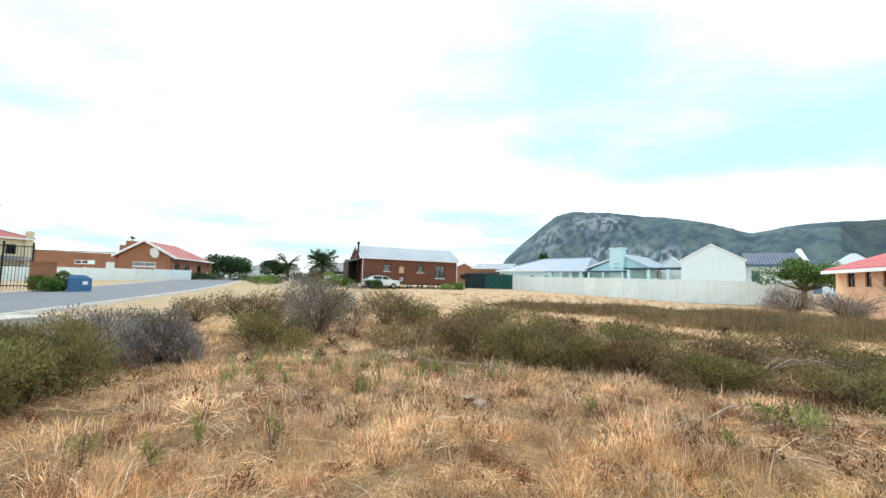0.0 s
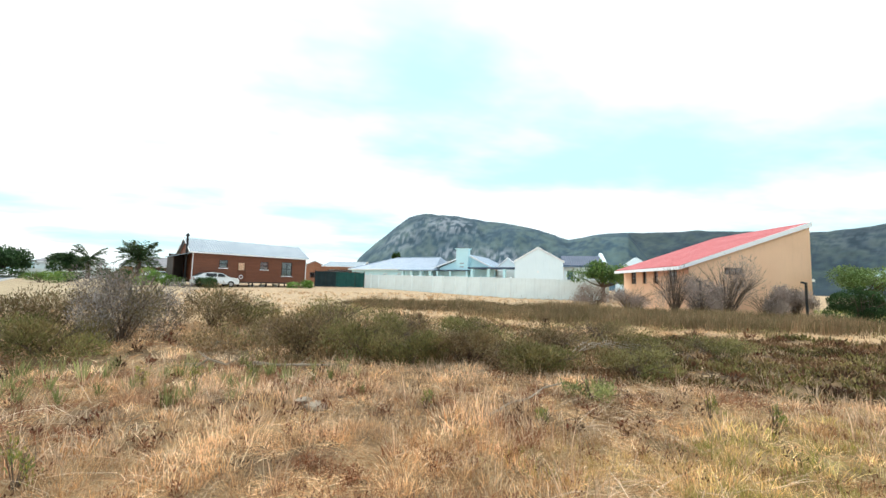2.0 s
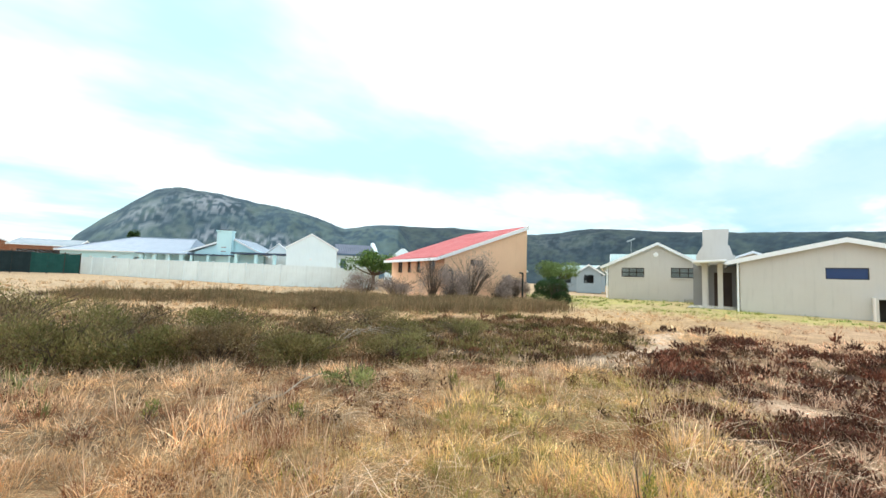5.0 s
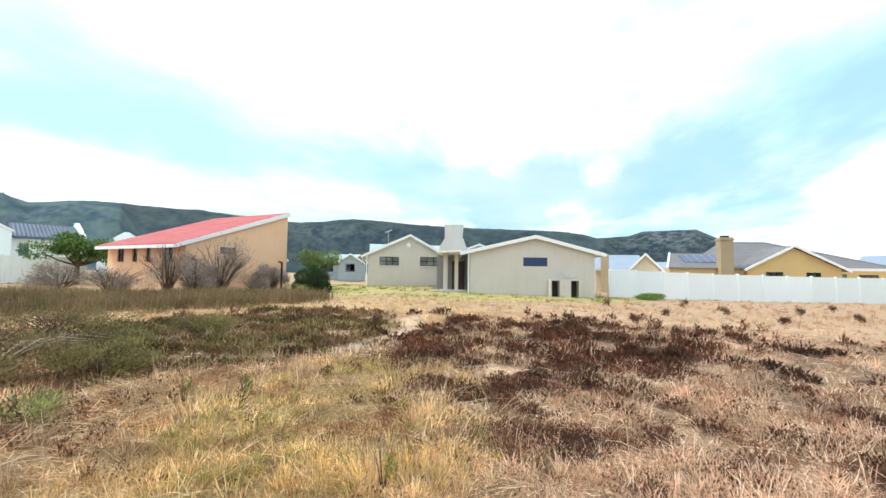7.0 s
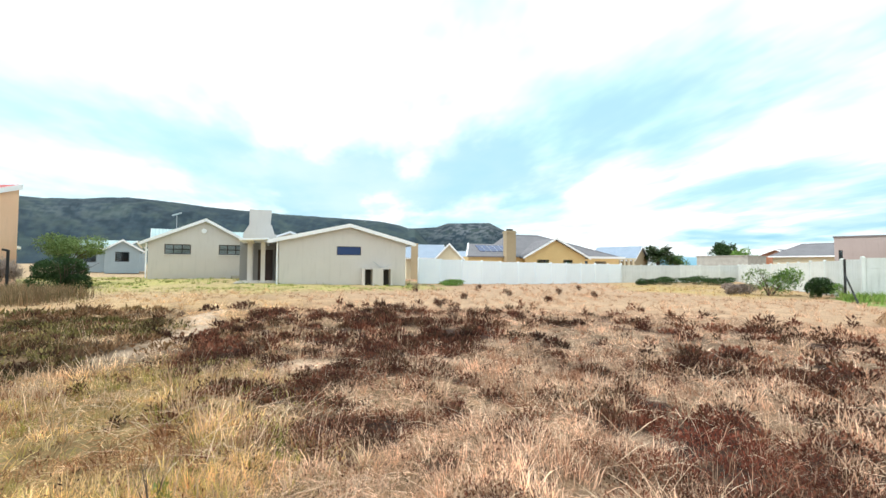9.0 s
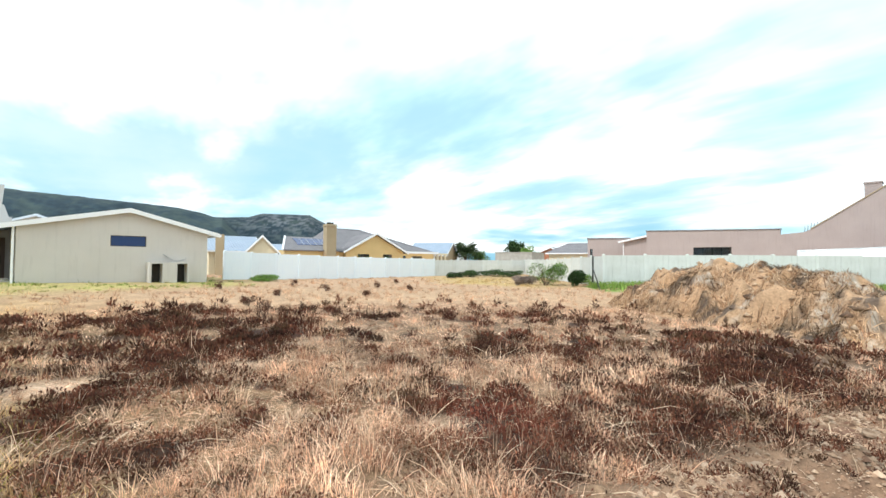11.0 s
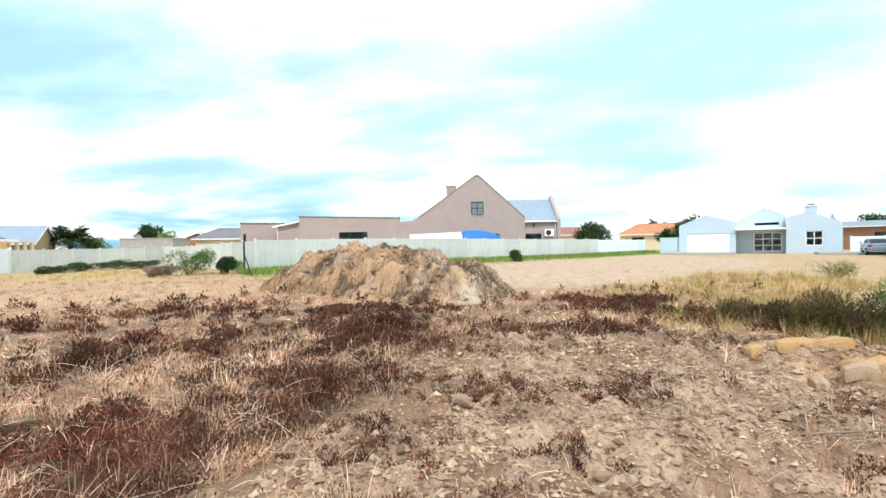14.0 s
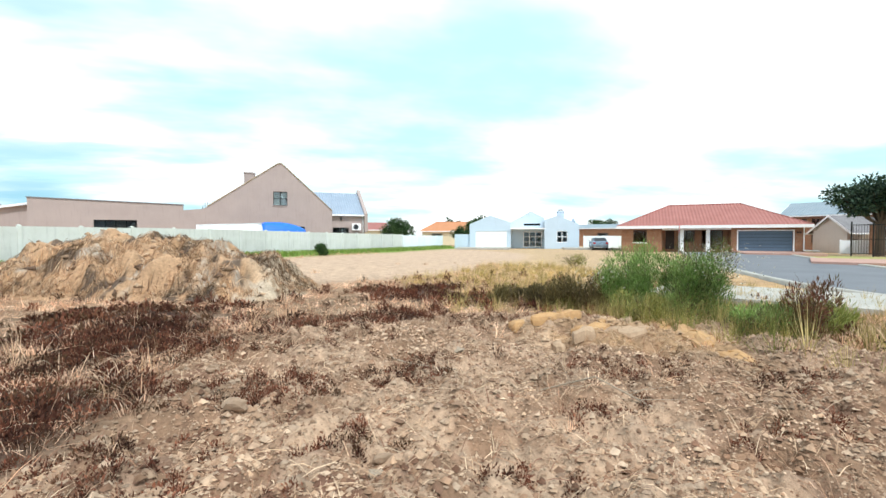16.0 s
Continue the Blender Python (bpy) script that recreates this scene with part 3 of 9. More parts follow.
def polar_sheet(radii, turns, height):
    ang = np.linspace(0, 2 * np.pi, turns, endpoint=False)
    r, a = np.meshgrid(radii, ang, indexing="ij")
    x, y = r * np.sin(a), r * np.cos(a)
    verts = np.stack([x, y, height(x, y)], -1).reshape(-1, 3)
    i, j = np.meshgrid(np.arange(len(radii) - 1), np.arange(turns), indexing="ij")
    a0, a1 = i * turns + j, i * turns + (j + 1) % turns
    quads = np.stack([a0, a1, a1 + turns, a0 + turns], -1).reshape(-1, 4)[:, ::-1]
    return verts, quads


radii = np.concatenate([np.linspace(0.02, 2.0, 14), 2.0 * 1.0125 ** np.arange(1, 112), 8.04 * 1.034 ** np.arange(1, 70), np.geomspace(85, 4600, 30)])
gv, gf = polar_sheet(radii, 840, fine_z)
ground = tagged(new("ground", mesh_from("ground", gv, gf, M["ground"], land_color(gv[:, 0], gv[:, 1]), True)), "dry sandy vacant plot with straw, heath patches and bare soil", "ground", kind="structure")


# ---- mountains ----
CREST = [(-60, 0.2), (2.0, 0.4), (4.9, 2.5), (7.8, 5.28), (9.7, 6.87), (12.4, 8.95), (14.4, 9.64), (17.2, 9.55), (20.5, 9.1), (27.4, 8.2), (30.2, 7.65), (33.8, 6.45), (36.8, 6.96),
         (40.5, 7.15), (48.8, 7.05), (60, 6.35), (66.5, 7.08), (74, 6.7), (85.8, 6.2), (95.2, 5.75), (98.6, 4.95), (102.3, 5.1), (104, 5.7), (109.6, 5.75), (110.9, 5.05), (113.5, 3.8), (119, 1.2), (128, 0.3), (200, 0.2)]


def ridge(name, az0, az1, dist, depth, crest_scale, label, seed, rock, tone=1.0):
    """A mountain flank seen from the plain: foot at dist, crest at dist + depth, with gullies and a back slope."""
    na, nr = int((az1 - az0) * 6), 46
    az, s = np.meshgrid(np.linspace(az0, az1, na), np.linspace(0, 1.25, nr), indexing="ij")
    e = np.interp(az, [c[0] for c in CREST], [c[1] for c in CREST])
    e = e + 0.06 * (fbm(az * 10, 0 * az, 9.0, seed, 2) - 0.5)
    top = np.tan(np.radians(e)) * (dist + depth) * crest_scale
    fade = np.clip((az - az0) / 5, 0, 1) * np.clip((az1 - az) / 5, 0, 1)
    shape = np.where(s < 1, np.sin(np.clip(s, 0, 1) * np.pi / 2) ** 1.35, 1 - 2.2 * (s - 1))
    r = dist + depth * s
    gully = (fbm(az * 9, s * 80, 22.0, seed + 1, 3) - 0.5) * 0.11 * np.sin(np.clip(s, 0, 1) * np.pi)
    z = top * fade * np.clip(shape + gully * (s < 1), -0.1, 1.0)
    a = np.radians(az)
    verts = np.stack([r * np.sin(a), r * np.cos(a), z - 3], -1).reshape(-1, 3)
    i, j = np.meshgrid(np.arange(na - 1), np.arange(nr - 1), indexing="ij")
    q = i * nr + j
    quads = np.stack([q, q + 1, q + nr + 1, q + nr], -1).reshape(-1, 4)
    n1, n2 = fbm(az * 9, s * 160, 16.0, seed + 2), fbm(az * 16, s * 420, 8.0, seed + 3)
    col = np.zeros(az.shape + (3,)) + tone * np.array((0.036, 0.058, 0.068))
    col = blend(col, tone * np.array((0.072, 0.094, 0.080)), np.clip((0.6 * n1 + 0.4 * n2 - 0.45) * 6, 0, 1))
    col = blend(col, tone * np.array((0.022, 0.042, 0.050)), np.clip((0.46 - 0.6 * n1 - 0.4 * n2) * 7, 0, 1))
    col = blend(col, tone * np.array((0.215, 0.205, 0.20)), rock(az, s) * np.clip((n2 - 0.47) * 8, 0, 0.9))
    # blue tint puts the haze of distance into the base colour
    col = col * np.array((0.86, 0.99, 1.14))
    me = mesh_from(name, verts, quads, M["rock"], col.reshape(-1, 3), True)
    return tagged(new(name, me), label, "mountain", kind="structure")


def bump2(az, s, a0, s0, wa, ws):
    return np.exp(-(((az - a0) / wa) ** 2) - ((s - s0) / ws) ** 2)


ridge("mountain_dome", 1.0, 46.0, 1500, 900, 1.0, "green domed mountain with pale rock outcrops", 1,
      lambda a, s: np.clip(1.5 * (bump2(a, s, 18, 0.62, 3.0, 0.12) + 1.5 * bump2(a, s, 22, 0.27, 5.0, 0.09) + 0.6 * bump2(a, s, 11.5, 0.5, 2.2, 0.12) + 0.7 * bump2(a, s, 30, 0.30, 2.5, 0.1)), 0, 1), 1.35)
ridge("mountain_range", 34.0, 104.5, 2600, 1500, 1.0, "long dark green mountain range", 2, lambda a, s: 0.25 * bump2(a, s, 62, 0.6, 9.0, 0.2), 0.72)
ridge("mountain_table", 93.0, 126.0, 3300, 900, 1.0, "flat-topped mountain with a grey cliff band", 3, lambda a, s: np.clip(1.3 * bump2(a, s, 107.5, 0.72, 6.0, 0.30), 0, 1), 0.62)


# ---- road, kerb and verge ----
def spline(points, steps=14):
    """A smooth line through the points."""
    p = np.array([points[0]] + list(points) + [points[-1]], float)
    out = []
    for a, b, c, d in zip(p, p[1:], p[2:], p[3:]):
        for s in np.linspace(0, 1, steps, endpoint=False):
            out.append(0.5 * (2 * b + (c - a) * s + (2 * a - 5 * b + 4 * c - d) * s**2 + (3 * b - a - 3 * c + d) * s**3))
    return np.array(out + [p[-1]])


line = spline([(*p, w_) for p, w_ in zip(ROAD_POINTS, ROAD_WIDTHS)])
way = np.gradient(line[:, :2], axis=0)
way /= np.linalg.norm(way, axis=1)[:, None]
side = np.stack([way[:, 1], -way[:, 0]], -1)


def ribbon(name, offs, zs, mat):
    """A strip along the road's line: cross-section given by offsets from the middle (side, share of half width) and heights."""
    rows = []
    for (k, extra), dz in zip(offs, zs):
        p = line[:, :2] + side * (k * line[:, 2:3] / 2 + extra)
        rows.append(np.column_stack([p, ground_z(p[:, 0], p[:, 1]) + dz]))
    n, m = len(line), len(rows)
    verts = np.stack(rows, 1).reshape(-1, 3)
    i, j = np.meshgrid(np.arange(n - 1), np.arange(m - 1), indexing="ij")
    q = i * m + j
    return mesh_from(name, verts, np.stack([q, q + m, q + m + 1, q + 1], -1).reshape(-1, 4)[:, ::-1], mat)


tagged(new("road", ribbon("road", [(-1, 0), (-0.5, 0), (0, 0), (0.5, 0), (1, 0)], [0.06, 0.085, 0.10, 0.085, 0.06], M["road"])), "smooth blue-grey asphalt residential road", "road", kind="structure")
for k in (-1, 1):
    e = [(k, k * v) for v in (-0.002, 0, 0.02, 0.28, 0.3)]
    z = [-0.1, 0.10, 0.13, 0.13, -0.1]
    if k > 0:
        tagged(new("kerb", ribbon("kerb", e, z, M["kerb"])), "pale concrete kerb along the asphalt road", "kerb", kind="structure")
    else:
        tagged(new("kerb", ribbon("kerb", e[::-1], z[::-1], M["kerb"])), "pale concrete kerb along the asphalt road", "kerb", kind="structure")


# ---- building kit ----
def thing(name, label, category, m, group=""):
    ob = new(name)
    ob.matrix_world = m
    ob.empty_display_size = 0.3
    return tagged(ob, label, category, group)


def part(name, bm, mat, parent, label="", smooth=False):
    """Links a bmesh as one mesh object under a thing or a part."""
    bmesh.ops.remove_doubles(bm, verts=bm.verts, dist=1e-4)
    bmesh.ops.recalc_face_normals(bm, faces=bm.faces)
    me = bpy.data.meshes.new(name)
    bm.to_mesh(me)
    bm.free()
    me.materials.append(M[mat] if isinstance(mat, str) else mat)
    if smooth:
        me.polygons.foreach_set("use_smooth", np.ones(len(me.polygons), bool))
    ob = new(name, me)
    ob.parent = parent
    return tagged(ob, label)


def hexa(bm, p):
    v = [bm.verts.new(q) for q in p]
    for f in ((0, 1, 2, 3), (4, 5, 6, 7), (0, 1, 5, 4), (1, 2, 6, 5), (2, 3, 7, 6), (3, 0, 4, 7)):
        bm.faces.new([v[i] for i in f])


def box(bm, x0, x1, y0, y1, z0, z1):
    hexa(bm, [(x0, y0, z0), (x1, y0, z0), (x1, y1, z0), (x0, y1, z0), (x0, y0, z1), (x1, y0, z1), (x1, y1, z1), (x0, y1, z1)])
    return bm


def boxes(*rows):
    bm = bmesh.new()
    for row in rows:
        box(bm, *row)
    return bm


def slab(bm, corners, thick):
    """A sheet through four corners, with its thickness below."""
    hexa(bm, [(x, y, z - thick) for x, y, z in corners] + list(corners))
    return bm


def tube(bm, a, b, r0, r1=None, sides=8):
    a, b = Vector(a), Vector(b)
    m = (b - a).to_track_quat("Z", "Y").to_matrix()
    rings = []
    for p, r in ((a, r0), (b, r0 if r1 is None else r1)):
        rings.append([bm.verts.new(p + m @ Vector((r * math.cos(t), r * math.sin(t), 0))) for t in (2 * math.pi * k / sides for k in range(sides))])
    for k in range(sides):
        bm.faces.new([rings[0][k], rings[0][(k + 1) % sides], rings[1][(k + 1) % sides], rings[1][k]])
    bm.faces.new(rings[0][::-1])
    bm.faces.new(rings[1])
    return bm


def front(y0=0.0):
    return lambda u, v, z: (u, y0 + v, z)


def back(y1):
    return lambda u, v, z: (u, y1 - v, z)


def left(x0=0.0):
    return lambda u, v, z: (x0 + v, u, z)


def right(x1):
    return lambda u, v, z: (x1 - v, u, z)


def wall(parent, mat, place, top, holes=(), z0=-0.4, thick=0.22, label=""):
    """A wall with a straight or gabled top line and rectangular openings (u0, u1, z0, z1) right through it."""
    bm = bmesh.new()
    xs = sorted({round(p[0], 4) for p in top} | {round(v, 4) for h in holes for v in h[:2]})
    xs = [x for x in xs if top[0][0] - 0.001 <= x <= top[-1][0] + 0.001]
    line_z = lambda x: float(np.interp(x, [p[0] for p in top], [p[1] for p in top]))
    for a, b in zip(xs, xs[1:]):
        cuts = sorted((h[2], h[3]) for h in holes if h[0] < (a + b) / 2 < h[1])
        low = z0
        spans = []
        for c, d in cuts:
            spans.append((low, low, c, c))
            low = d
        spans.append((low, low, line_z(a), line_z(b)))
        for p, q, r, s in spans:
            hexa(bm, [place(a, 0, p), place(b, 0, q), place(b, thick, q), place(a, thick, p), place(a, 0, r), place(b, 0, s), place(b, thick, s), place(a, thick, r)])
    return part("wall", bm, mat, parent, label)


def window(parent, place, u0, u1, z0, z1, cols=2, rows=1, frame="frame", sill=None, blind=False, deep=0.07, bar=0.055, label="", name="window", pane="glass"):
    bm = bmesh.new()
    vs = (deep, deep + 0.05)

    def strip(a, b, c, d):
        hexa(bm, [place(a, vs[0], c), place(b, vs[0], c), place(b, vs[1], c), place(a, vs[1], c), place(a, vs[0], d), place(b, vs[0], d), place(b, vs[1], d), place(a, vs[1], d)])

    strip(u0, u1, z0, z0 + bar), strip(u0, u1, z1 - bar, z1)
    for k in range(cols + 1):
        x = u0 + (u1 - u0 - bar) * k / cols
        strip(x, x + bar, z0 + bar, z1 - bar)
    for k in range(1, rows):
        z = z0 + (z1 - z0) * k / rows
        for c in range(cols):
            a = u0 + (u1 - u0 - bar) * c / cols + bar
            strip(a, u0 + (u1 - u0 - bar) * (c + 1) / cols, z - bar / 2, z + bar / 2)
    ob = part(name, bm, frame, parent, label)
    for c in range(cols):
        a, b = u0 + (u1 - u0 - bar) * c / cols + bar, u0 + (u1 - u0 - bar) * (c + 1) / cols
        bm = bmesh.new()
        hexa(bm, [place(a, deep + 0.02, z0 + bar), place(b, deep + 0.02, z0 + bar), place(b, deep + 0.03, z0 + bar), place(a, deep + 0.03, z0 + bar),
                  place(a, deep + 0.02, z1 - bar), place(b, deep + 0.02, z1 - bar), place(b, deep + 0.03, z1 - bar), place(a, deep + 0.03, z1 - bar)])
        part("pane", bm, pane, ob)
    if blind:
        bm = bmesh.new()
        for k in range(int((z1 - z0) / 0.07)):
            z = z0 + 0.07 * k + 0.02
            hexa(bm, [place(u0 + bar, 0.2, z), place(u1 - bar, 0.2, z), place(u1 - bar, 0.215, z), place(u0 + bar, 0.215, z),
                      place(u0 + bar, 0.185, z + 0.062), place(u1 - bar, 0.185, z + 0.062), place(u1 - bar, 0.2, z + 0.062), place(u0 + bar, 0.2, z + 0.062)])
        part("blind", bm, "blind", ob, "pale slatted blind")
    if sill:
        bm = bmesh.new()
        hexa(bm, [place(u0 - 0.06, -0.07, z0 - 0.09), place(u1 + 0.06, -0.07, z0 - 0.09), place(u1 + 0.06, 0.1, z0 - 0.09), place(u0 - 0.06, 0.1, z0 - 0.09),
                  place(u0 - 0.06, -0.07, z0 - 0.02), place(u1 + 0.06, -0.07, z0 - 0.02), place(u1 + 0.06, 0.1, z0), place(u0 - 0.06, 0.1, z0)])
        part("sill", bm, sill, ob)
    return ob


def floor_in(parent, x0, x1, y0, y1, z=0.05):
    return part("floor_slab", boxes((x0, x1, y0, y1, z - 0.3, z)), "inside", parent)


def gable_roof_front(parent, mat, x0, x1, xa, eave, apex, y0, y1, over=0.4, thick=0.09, trim="trim", verge=0.3, end_x=None):
    """Two slopes with the ridge running away from the front; white bargeboards on the gable and gutters at the eaves."""
    sl, sr = (apex - eave) / (xa - x0), (apex - eave) / (x1 - xa)
    a, b = x0 - over, x1 + over
    za, zb = eave - sl * over, eave - sr * over
    up = thick + 0.01
    part("roof", slab(slab(bmesh.new(), [(a, y0 - verge, za + up), (xa, y0 - verge, apex + up), (xa, y1 + verge, apex + up), (a, y1 + verge, za + up)], thick),
                      [(xa, y0 - verge, apex + up), (b, y0 - verge, zb + up), (b, y1 + verge, zb + up), (xa, y1 + verge, apex + up)], thick), mat, parent)
    for p, q, zp, zq in ((a, xa, za, apex), (xa, b, apex, zb)):
        bm = bmesh.new()
        hexa(bm, [(p, y0 - verge - 0.03, zp - 0.1), (q, y0 - verge - 0.03, zq - 0.1), (q, y0 - verge - 0.004, zq - 0.1), (p, y0 - verge - 0.004, zp - 0.1),
                  (p, y0 - verge - 0.03, zp + up + 0.02), (q, y0 - verge - 0.03, zq + up + 0.02), (q, y0 - verge - 0.004, zq + up + 0.02), (p, y0 - verge - 0.004, zp + up + 0.02)])
        part("bargeboard", bm, trim, parent, "white bargeboard")
    for x, z in ((a - 0.1, za), (b, zb)):
        part("gutter", boxes((x, x + 0.1, y0 - verge, y1 + verge, z - 0.06, z + 0.07)), trim, parent)


def gable_roof_side(parent, mat, x0, x1, y0, y1, eave, apex, over=0.35, thick=0.09, trim="trim", verge=0.3):
    """Ridge parallel to the front."""
    ym = (y0 + y1) / 2
    s = (apex - eave) / (ym - y0)
    up = thick + 0.01
    ze = eave - s * over
    bm = slab(bmesh.new(), [(x0 - verge, y0 - over, ze + up), (x1 + verge, y0 - over, ze + up), (x1 + verge, ym, apex + up), (x0 - verge, ym, apex + up)], thick)
    slab(bm, [(x0 - verge, ym, apex + up), (x1 + verge, ym, apex + up), (x1 + verge, y1 + over, ze + up), (x0 - verge, y1 + over, ze + up)], thick)
    part("roof", bm, mat, parent)
    part("gutter", boxes((x0 - verge, x1 + verge, y0 - over - 0.1, y0 - over, ze - 0.06, ze + 0.08)), trim, parent)
    for x in (x0 - verge - 0.03, x1 + verge + 0.004):
        bm = bmesh.new()
        for p, q, zp, zq in ((y0 - over, ym, ze, apex), (ym, y1 + over, apex, ze)):
            hexa(bm, [(x, p, zp - 0.08), (x, q, zq - 0.08), (x + 0.026, q, zq - 0.08), (x + 0.026, p, zp - 0.08),
                      (x, p, zp + up + 0.02), (x, q, zq + up + 0.02), (x + 0.026, q, zq + up + 0.02), (x + 0.026, p, zp + up + 0.02)])
        part("bargeboard", bm, trim, parent)


def hip_roof(parent, mat, x0, x1, y0, y1, eave, apex, ra, rb, over=0.4, thick=0.12, trim="trim"):
    """Four slopes; the ridge runs from x=ra to x=rb."""
    a, b, c, d, ym = x0 - over, x1 + over, y0 - over, y1 + over, (y0 + y1) / 2
    bm = bmesh.new()
    v = [bm.verts.new(p) for p in ((a, c, eave), (b, c, eave), (b, d, eave), (a, d, eave), (ra, ym, apex), (rb, ym, apex))]
    w_ = [bm.verts.new((p.co.x, p.co.y, p.co.z + thick)) for p in v]
    for f in ((0, 1, 5, 4), (1, 2, 5), (2, 3, 4, 5), (3, 0, 4)):
        bm.faces.new([w_[i] for i in f])
    bm.faces.new([v[i] for i in (0, 1, 2, 3)])
    for i, j in ((0, 1), (1, 2), (2, 3), (3, 0)):
        bm.faces.new([v[i], v[j], w_[j], w_[i]])
    part("roof", bm, mat, parent)
    part("gutter", boxes((a - 0.03, b + 0.03, c - 0.11, c - 0.004, eave - 0.05, eave + thick)), trim, parent)
    bm = tube(tube(tube(bmesh.new(), (a, c, eave + thick), (ra, ym, apex + thick), 0.07), (b, c, eave + thick), (rb, ym, apex + thick), 0.07), (ra, ym, apex + thick), (rb, ym, apex + thick), 0.08)
    part("ridge_capping", bm, mat, parent)


def frame_of(L, R, z):
    """The place of a house: x runs along its front from L to R, y away from the plot."""
    return pose(L[0], L[1], z, 0, 0, math.degrees(math.atan2(R[1] - L[1], R[0] - L[0])))


def downpipe(parent, x, y, z0, z1, r=0.045):
    part("downpipe", tube(bmesh.new(), (x, y, z0), (x, y, z1), r), "trim", parent)


def simple_shell(h, mat, x1, y1, eave, holes=(), x0=0.0, y0=0.0, back_top=None):
    """Back and side walls, plain, and a floor, behind a front built on its own."""
    wall(h, mat, back(y1), [(x0, eave), (x1, eave)])
    wall(h, mat, left(x0), [(y0 + 0.22, eave), (y1 - 0.22, eave)])
    wall(h, mat, right(x1), [(y0 + 0.22, eave), (y1 - 0.22, eave)])
    floor_in(h, x0 + 0.22, x1 - 0.22, y0 + 0.22, y1 - 0.22)


# ---- the grey houses ----
def grey_cottage():
    h = thing("house", "greige plastered gabled house with brown timber windows", "house", frame_of((33.2, 13.2), (35.5, 7.15), 0.65), "greige houses")
    W, D, E, A, X = 6.4, 9.0, 2.5, 4.1, 3.45
    holes = [(0.95, 2.55, 1.57, 2.28), (4.35, 6.1, 1.57, 2.32)]
    wall(h, "greige", front(), [(0, E), (X, A), (W, E)], holes)
    wall(h, "greige", back(D), [(0, E), (X, A), (W, E)])
    wall(h, "greige", left(), [(0.22, E), (D - 0.22, E)])
    wall(h, "greige", right(W), [(0.22, E), (D - 0.22, E)])
    floor_in(h, 0.22, W - 0.22, 0.22, D - 0.22)
    window(h, front(), *holes[0], 3, 2, "frame", "greige", True)
    window(h, front(), *holes[1], 3, 2, "frame", "greige", True)
    gable_roof_front(h, "aquaroof", 0, W, X, E, A, 0, D, 0.5)
    downpipe(h, -0.1, -0.08, -0.1, E - 0.1)
    part("wall_light", tube(bmesh.new(), (X - 0.1, -0.09, 3.3), (X - 0.1, 0.0, 3.3), 0.16, 0.18, 12), "trim", h, "round white wall light")
    # glazed link to the neighbour and its lean-to canopy
    part("canopy", slab(boxes((6.55, 8.4, 0.5, 0.62, 2.15, 2.3)), [(6.5, 0.45, 2.42), (8.5, 0.45, 2.5), (8.5, 2.6, 2.6), (6.5, 2.6, 2.5)], 0.07), "trim", h, "white lean-to canopy")
    part("canopy_post", boxes((6.52, 6.64, 0.5, 0.62, -0.3, 2.3)), "trim", h)
    part("canopy_post", boxes((7.75, 7.87, 0.5, 0.62, -0.3, 2.3)), "trim", h)
    part("link_wall", boxes((6.4, 9.2, 2.6, 2.8, -0.4, 2.6)), "greige", h)
    part("slab", boxes((5.2, 9.5, -0.9, 2.6, -0.5, 0.02)), "kerb", h, "concrete stoep slab")
    # rear wing across with its ridge parallel to the front
    wall(h, "greige", front(5.0), [(-0.0, E + 0.3), (8.5, E + 0.3)])
    gable_roof_side(h, "aquaroof", 0.4, 9.5, 4.0, 11.0, E + 0.1, 3.75)
    # satellite dish on the ridge
    part("aerial", tube(tube(bmesh.new(), (1.7, 2.0, 3.2), (1.7, 2.0, 4.6), 0.02), (1.4, 2.0, 4.5), (2.0, 2.0, 4.75), 0.05), "steel", h)


